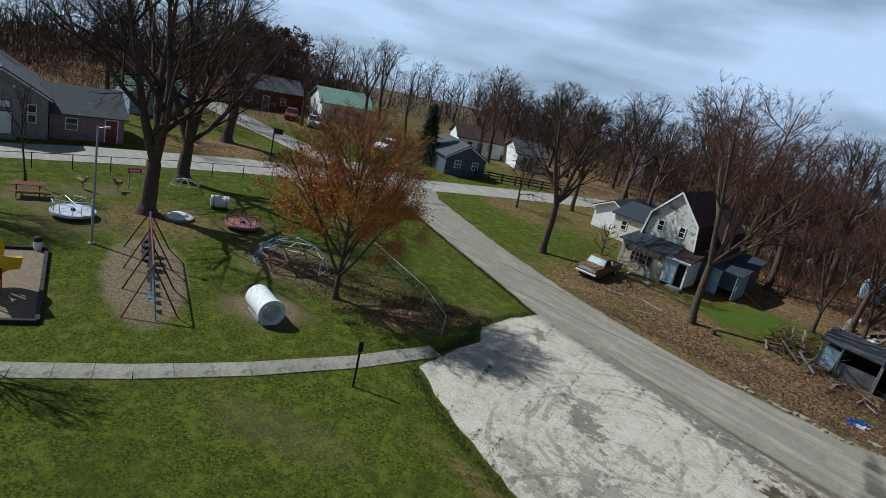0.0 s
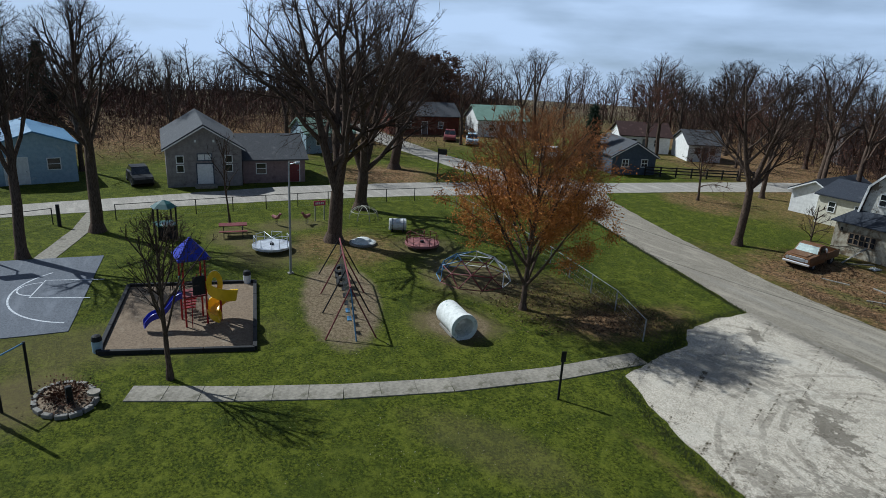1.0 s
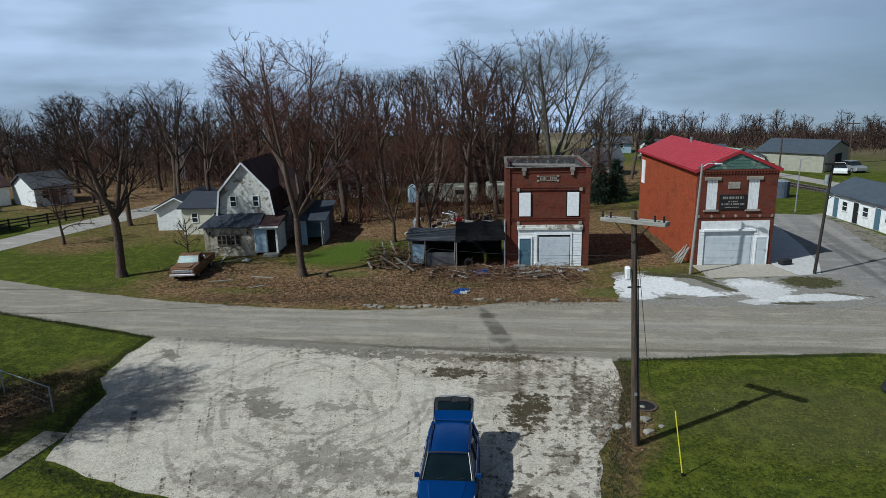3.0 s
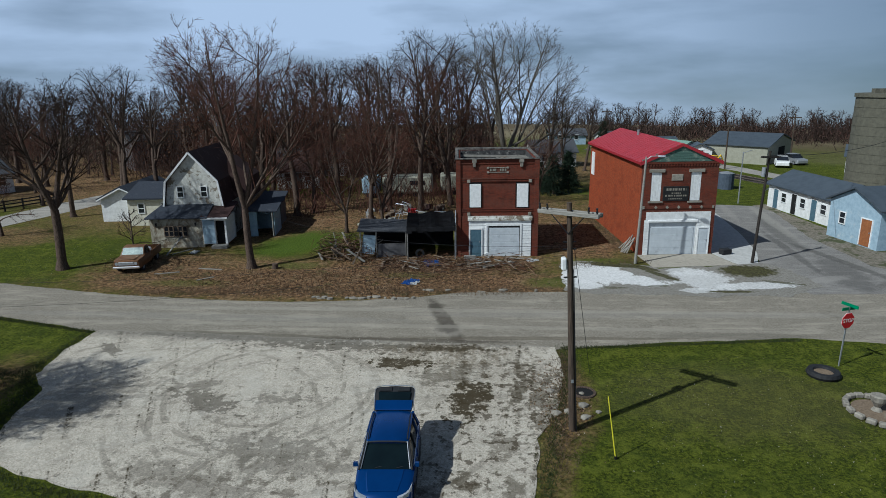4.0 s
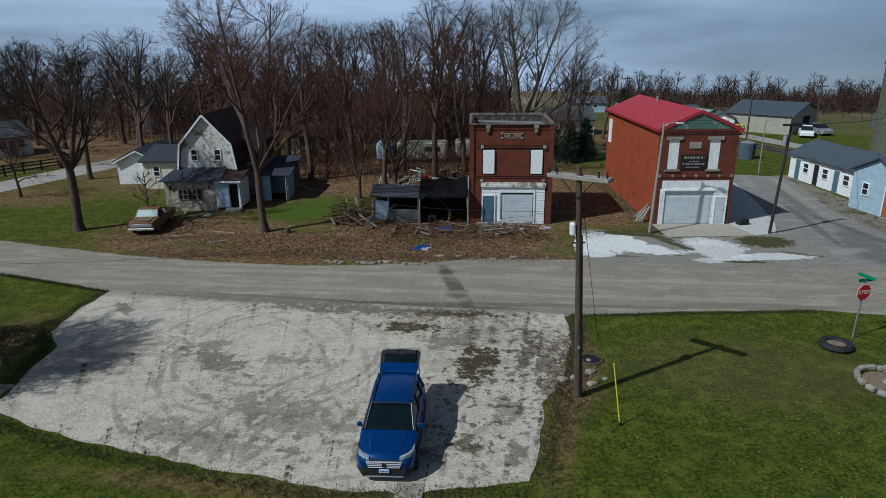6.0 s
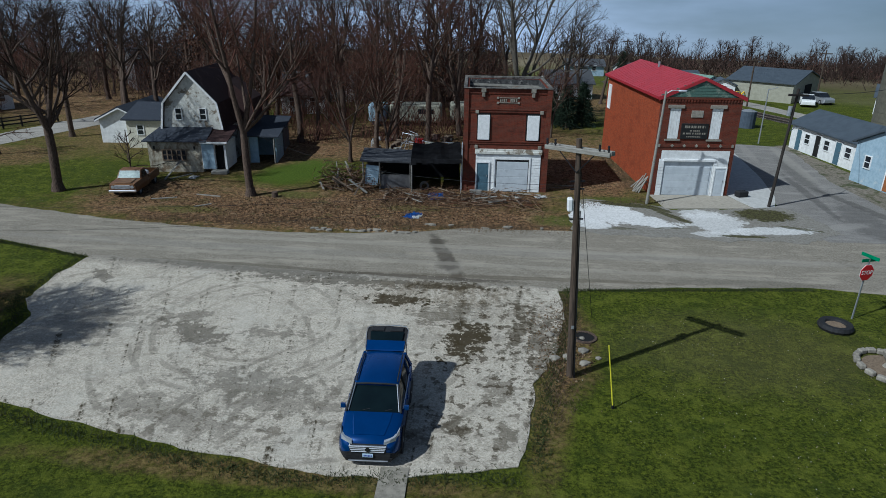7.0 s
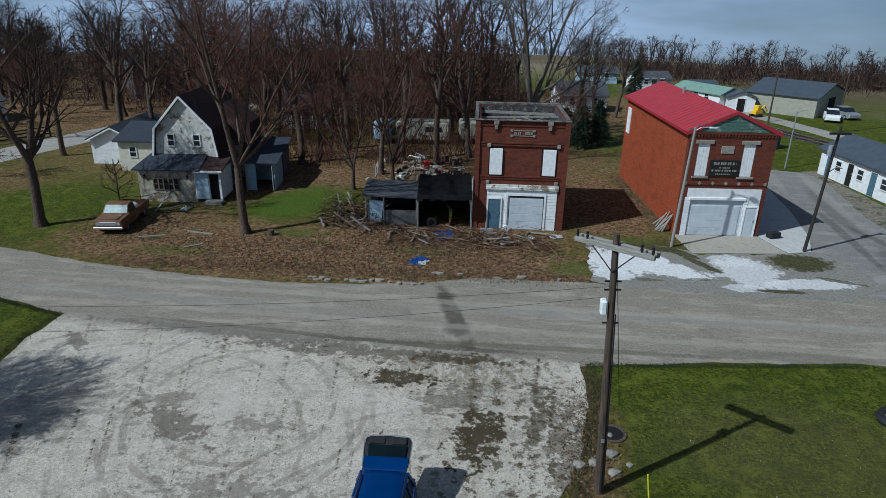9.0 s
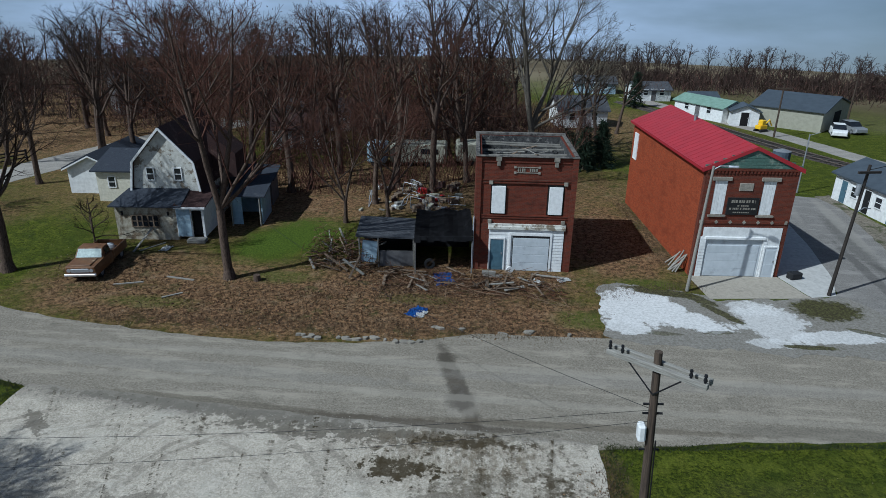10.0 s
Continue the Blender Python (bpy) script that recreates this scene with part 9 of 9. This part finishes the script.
for x, y, mm, lab, s in ((-1.9, 48.3, M_TARP_BLUE, "crumpled blue tarpaulin in the scrap heap", 0.9), (-3.0, 44.0, M_TARP_BLUE, "crumpled blue and white sheet on the leaf litter", 0.6), (-2.7, 43.7, M_WHITE, "crumpled white plastic sheet on the leaf litter", 0.4), (5.2, 49.0, M_WHITE, "pale plastic scrap by the brick wall", 0.4), (3.6, 48.6, M_WHITE, "torn white bag by the garage door", 0.3), (-20.3, 51.0, M_WHITE, "white tub beside the porch", 0.45), (-5.0, 66.4, M_REDPLASTIC, "red plastic toy in the junk yard", 0.7)):
    bm = bmesh.new()
    k = 10
    gv = [[bm.verts.new((s * (i / k * 2 - 1), s * 0.6 * (j / k * 2 - 1) + 0.1 * s * math.sin(i), 0.02 + 0.16 * abs(noise.noise((i * 0.5 + x, j * 0.5, y))))) for j in range(k + 1)] for i in range(k + 1)]
    for i in range(k):
        for j in range(k):
            bm.faces.new((gv[i][j], gv[i + 1][j], gv[i + 1][j + 1], gv[i][j + 1]))
    bmesh.ops.solidify(bm, geom=bm.faces[:], thickness=0.02)
    solid("crumpled_sheet", bm, mm, lab, "litter", pose(x, y, 0, 0, 0, x * 40))
rnd = random.Random(33)
for i in range(80):
    x, y = rnd.uniform(-9.5, -1.8), rnd.uniform(60.5, 69)
    mm = rnd.choice((M_WHITE if i % 2 else M_SCRAPWOOD, M_GREYWOOD, M_SCRAPWOOD, M_RUBBLE, M_SHINGLE_R, M_GALV if i % 2 else M_BARK, M_REDPLASTIC if i % 7 == 0 else M_TAN))
    s = rnd.uniform(0.12, 0.42)
    bm = boxbm(-s, s, -s * rnd.uniform(0.3, 0.9), s * 0.5, 0, s * rnd.uniform(0.4, 1.4), 0.03)
    solid("junk_box", bm, mm, "discarded box or appliance in the junk yard", "junk", pose(x, y, -0.02, rnd.uniform(-8, 8), rnd.uniform(-8, 8), rnd.uniform(0, 180)), group="junk behind the carport")
for i in range(7):
    x, y = rnd.uniform(-9, -2), rnd.uniform(61, 68)
    solid("bent_frame", tubes([(-0.7, 0, 0.05), (-0.6, 0, 0.9), (0.6, 0.1, 1.0), (0.7, 0.1, 0.05)], 0.03, 5, True), M_WHITEMETAL, "bent steel frame lying in the junk yard", "frame", pose(x, y, 0, rnd.uniform(-30, 30), 0, rnd.uniform(0, 180)), group="bent frames in the junk yard")
bl_ = thing("block_pile", pose(0.55, 49.0, 0), "stack of dark concrete blocks by the blue door", "blocks")
for i in range(5):
    part("block", boxbm(-0.2, 0.2, -0.1, 0.1, 0, 0.19, 0.01), M_CONCRETE, bl_, at=pose((i % 3) * 0.42, 0, (i // 3) * 0.2))
solid("spare_wheel", ring(bmesh.new(), 0.22, -0.06, 0.06, 18, 0.08, pose(0, 0, 0.22, 90, 0, 0)), M_WHITE, "small white wheel leaning by the garage door", "wheel", pose(2.0, 49.7, 0, 0, 0, 15))
solid("log_stump", tube(bmesh.new(), (0, 0, 0), (0, 0, 0.35), 0.22, 0.2, 12), M_BARK, "cut log on the leaf litter", "log", pose(-12.7, 46.9, 0))
bm = bmesh.new()
box(bm, -0.4, 0.4, -0.25, 0.25, 0, 0.4, 0.05)
solid("rubbish_sack", bm, M_BLACK, "black rubbish sacks against the white door front", "sack", pose(19.2, 50.9, 0.04, 0, 0, 20))
for x, y, L, a in ((-19.8, 45.6, 1.6, 20), (-17.2, 46.6, 1.8, -10), (-21.3, 51.2, 1.8, 60), (-16.6, 44.4, 1.1, 40)):
    solid("fallen_board", boxbm(-L / 2, L / 2, -0.06, 0.06, 0, 0.05), M_GREYWOOD, "pale board lying on the leaf litter", "board", pose(x, y, 0.01, 0, 0, a), group="fallen boards")

rnd = random.Random(71)
for i in range(26):
    x = rnd.uniform(-8.5, 5.0)
    y = (40.75 if x < -2.4 else 42.2) + rnd.uniform(-0.1, 0.25)
    w, d = rnd.uniform(0.12, 0.42), rnd.uniform(0.08, 0.22)
    bm = bmesh.new()
    n_ = rnd.randint(5, 7)
    foot = [(w * rnd.uniform(0.6, 1.1) * math.cos(2 * math.pi * q / n_), d * rnd.uniform(0.6, 1.1) * math.sin(2 * math.pi * q / n_)) for q in range(n_)]
    top = rnd.uniform(0.04, 0.12)
    loft(bm, [[(px, py, 0) for px, py in foot], [(px * 0.92, py * 0.92, top) for px, py in foot]])
    solid("rubble_chunk", bm, M_STONE, "broken pale chunk of asphalt at the edge of the road", "rubble", pose(x, y, 0.005, rnd.uniform(-3, 3), rnd.uniform(-3, 3), rnd.uniform(-20, 20)), group="broken slabs along the road")

# rail fence by the slate-blue house
rf = thing("rail_fence", pose(-50.8, 60.5, 0, 0, 0, 62), "dark wooden post-and-rail fence beside the house", "fence")
for i in range(8):
    part("post", boxbm(i * 1.8 - 0.07, i * 1.8 + 0.07, -0.07, 0.07, 0, 1.15), M_DARKMETAL, rf)
for z in (0.35, 0.7, 1.02):
    part("rail", boxbm(0, 12.6, -0.03, 0.03, z - 0.06, z + 0.06), M_DARKMETAL, rf)

# ---- undergrowth and fringe, too fine to count ----
rng = np.random.default_rng(55)
segs = []
for i in range(560):
    if i < 60:
        x, y, h = rng.uniform(-34, 13), rng.uniform(79, 104), rng.uniform(3, 8.5)
    else:
        x, y, h = rng.uniform(-30, -1), rng.uniform(64, 80), rng.uniform(1.0, 3.2)
        if rng.random() < 0.55:
            continue
    for j in range(16):
        a, L = rng.uniform(0, 2 * math.pi), h * rng.uniform(0.25, 0.5)
        p = np.array([x + rng.normal(0, 0.7), y + rng.normal(0, 0.7), h * rng.uniform(0.0, 0.65)])
        q = p + np.array([math.cos(a) * L * 0.4, math.sin(a) * L * 0.4, L])
        segs.append((*p, *q, 0.030, 0.010))
ob = new("undergrowth", raw_mesh("undergrowth", *skin(segs, 3), M_TWIG_RED))
tagged(ob, "dense brown undergrowth and brush in the woods", "undergrowth", kind="stuff")
rng = np.random.default_rng(56)
c = np.concatenate([rng.normal(0, 1, (2600, 3)) * np.array([3.2, 2.5, 2.0]) + np.array(o) for o in ((-29, 74, 8.0), (-24, 71, 8.5), (-18, 79, 8), (-8, 74, 7), (-3, 79, 8.5))])
c = c[c[:, 2] > 0.3]
ob = new("clinging_leaves", raw_mesh("clinging_leaves", *leaf_cards(c, 0.10, 9), M_LEAF_RUST))
tagged(ob, "rust-brown dead leaves clinging to the woodland trees", "leaves", kind="stuff")


def tufts(name, spots, count, size, material, label, seed):
    """Grass blades and weeds strewn round the given places."""
    r = np.random.default_rng(seed)
    out = []
    for x0, y0, x1, y1, w in spots:
        n = int(count * math.hypot(x1 - x0, y1 - y0))
        f = r.random(n)
        px = x0 + (x1 - x0) * f + r.normal(0, w, n)
        py = y0 + (y1 - y0) * f + r.normal(0, w, n)
        for a, b in zip(px, py):
            h = size * r.uniform(0.5, 1.5)
            out.append((a, b, 0.0, a + r.normal(0, h * 0.5), b + r.normal(0, h * 0.5), h, 0.014, 0.004))
    o = new(name, raw_mesh(name, *skin(out, 3), material))
    return tagged(o, label, "grass", kind="stuff")


EDGE = ((-16.2, 23.5, -12.4, 22.2, 0.2), (-12.4, 22.2, -8.4, 21.3, 0.2), (-8.4, 21.3, -3.4, 20.4, 0.2), (-3.4, 20.4, 2.9, 21.1, 0.2), (3.4, 21.5, 4.1, 25.8, 0.2), (4.1, 25.8, 5.5, 31.4, 0.2), (5.5, 31.4, 5.5, 34.0, 0.2), (-18.9, 35.3, -18.7, 30.2, 0.18), (-18.7, 30.2, -17.4, 28.6, 0.18), (-17.4, 28.6, -16.3, 23.9, 0.18), (-18.8, 30, -28, 30.2, 0.4), (5.4, 33.8, 17, 35.1, 0.08), (-18.7, 35.2, -40, 41.2, 0.10))
tufts("edge_grass", EDGE, 130, 0.085, mat("dark_grass_blades", (0.032, 0.050, 0.011), (0.060, 0.062, 0.020), 2, 0.9, bump=0), "rank dark grass along the edges of the lot and road", 5)
tufts("dry_weeds", ((4.2, 24, 5.4, 33, 0.3), (-20, 41.6, 6, 42.4, 0.5), (7, 47.5, 13, 49, 0.5), (-5, 46.5, 5, 46.5, 1.2), (12.2, 52, 11.3, 65, 0.4), (-18, 28, -24, 29.2, 0.6)), 140, 0.09, mat("dry_weed_stems", (0.15, 0.105, 0.06), (0.08, 0.055, 0.035), 2, 0.95, bump=0), "dry brown weeds and leaves", 6)


def strewn(name, areas, count, size, material, label, category, seed, z=0.02, flat=True):
    """Small loose pieces lying on the ground inside ellipses."""
    r = np.random.default_rng(seed)
    out = []
    for x, y, rx, ry, share, zz in areas:
        n = int(count * share)
        a, q = r.uniform(0, 2 * math.pi, n), np.sqrt(r.random(n)) * r.uniform(0.5, 1.0, n)
        out.append(np.stack([x + rx * q * np.cos(a), y + ry * q * np.sin(a), np.full(n, zz) + r.uniform(0, 0.02, n)], 1))
    pts = np.concatenate(out)
    o = new(name, raw_mesh(name, *leaf_cards(pts, size, seed, 0.5), material))
    return tagged(o, label, category, kind="stuff")




M_LITTER = island_mat("mixed_dead_leaves", ((0.17, 0.115, 0.065), (0.10, 0.058, 0.032), (0.21, 0.155, 0.095), (0.05, 0.03, 0.02), (0.13, 0.08, 0.04)))
M_FLECK = island_mat("pale_lawn_flecks", ((0.24, 0.21, 0.12), (0.30, 0.29, 0.22), (0.16, 0.12, 0.06), (0.12, 0.14, 0.04)))
M_CLOD = island_mat("stones_and_clods", ((0.27, 0.245, 0.20), (0.46, 0.42, 0.36), (0.34, 0.31, 0.26), (0.40, 0.37, 0.31), (0.21, 0.18, 0.145)))
strewn("leaf_litter", ((-8, 44.4, 16, 3.8, 0.42, 0.02), (-2, 48.5, 9, 3, 0.12, 0.03), (-22, 47.5, 5, 4, 0.08, 0.02), (9, 56, 4, 7, 0.06, 0.02), (4.6, 29, 1.4, 4.2, 0.05, 0.03), (-24, 25.5, 5, 4, 0.08, 0.02), (-6, 66, 18, 10, 0.12, 0.02), (-21, 28, 3, 3, 0.07, 0.03)), 15000, 0.05, M_LITTER, "strewn brown dead leaves", "leaves", 41)
strewn("lawn_flecks", ((-12, 12, 14, 9, 0.4, 0.02), (12, 26, 8, 8, 0.2, 0.02), (-30, 18, 16, 10, 0.25, 0.02), (-28, 36, 9, 5, 0.08, 0.02), (-28, 48, 8, 6, 0.07, 0.02)), 4000, 0.024, M_FLECK, "pale dead blades, clover heads and leaves on the lawn", "lawn litter", 42)
strewn("loose_stones", ((-6, 27.5, 12, 6.5, 0.5, 0.035), (1.5, 28.5, 3.4, 6, 0.25, 0.035), (-4, 34.3, 12, 0.5, 0.12, 0.035), (-2, 41.2, 18, 0.7, 0.13, 0.03)), 1600, 0.028, M_CLOD, "loose stones and dirt clods on the lot", "stones", 43)
sheet("kerb_strip", [(-0.95, 21.15), (-0.15, 21.2), (-0.05, 17.0), (-0.85, 17.0)], 0.045, M_WALK, "short concrete strip at the edge of the lot", "path", 0.5, 0.0)
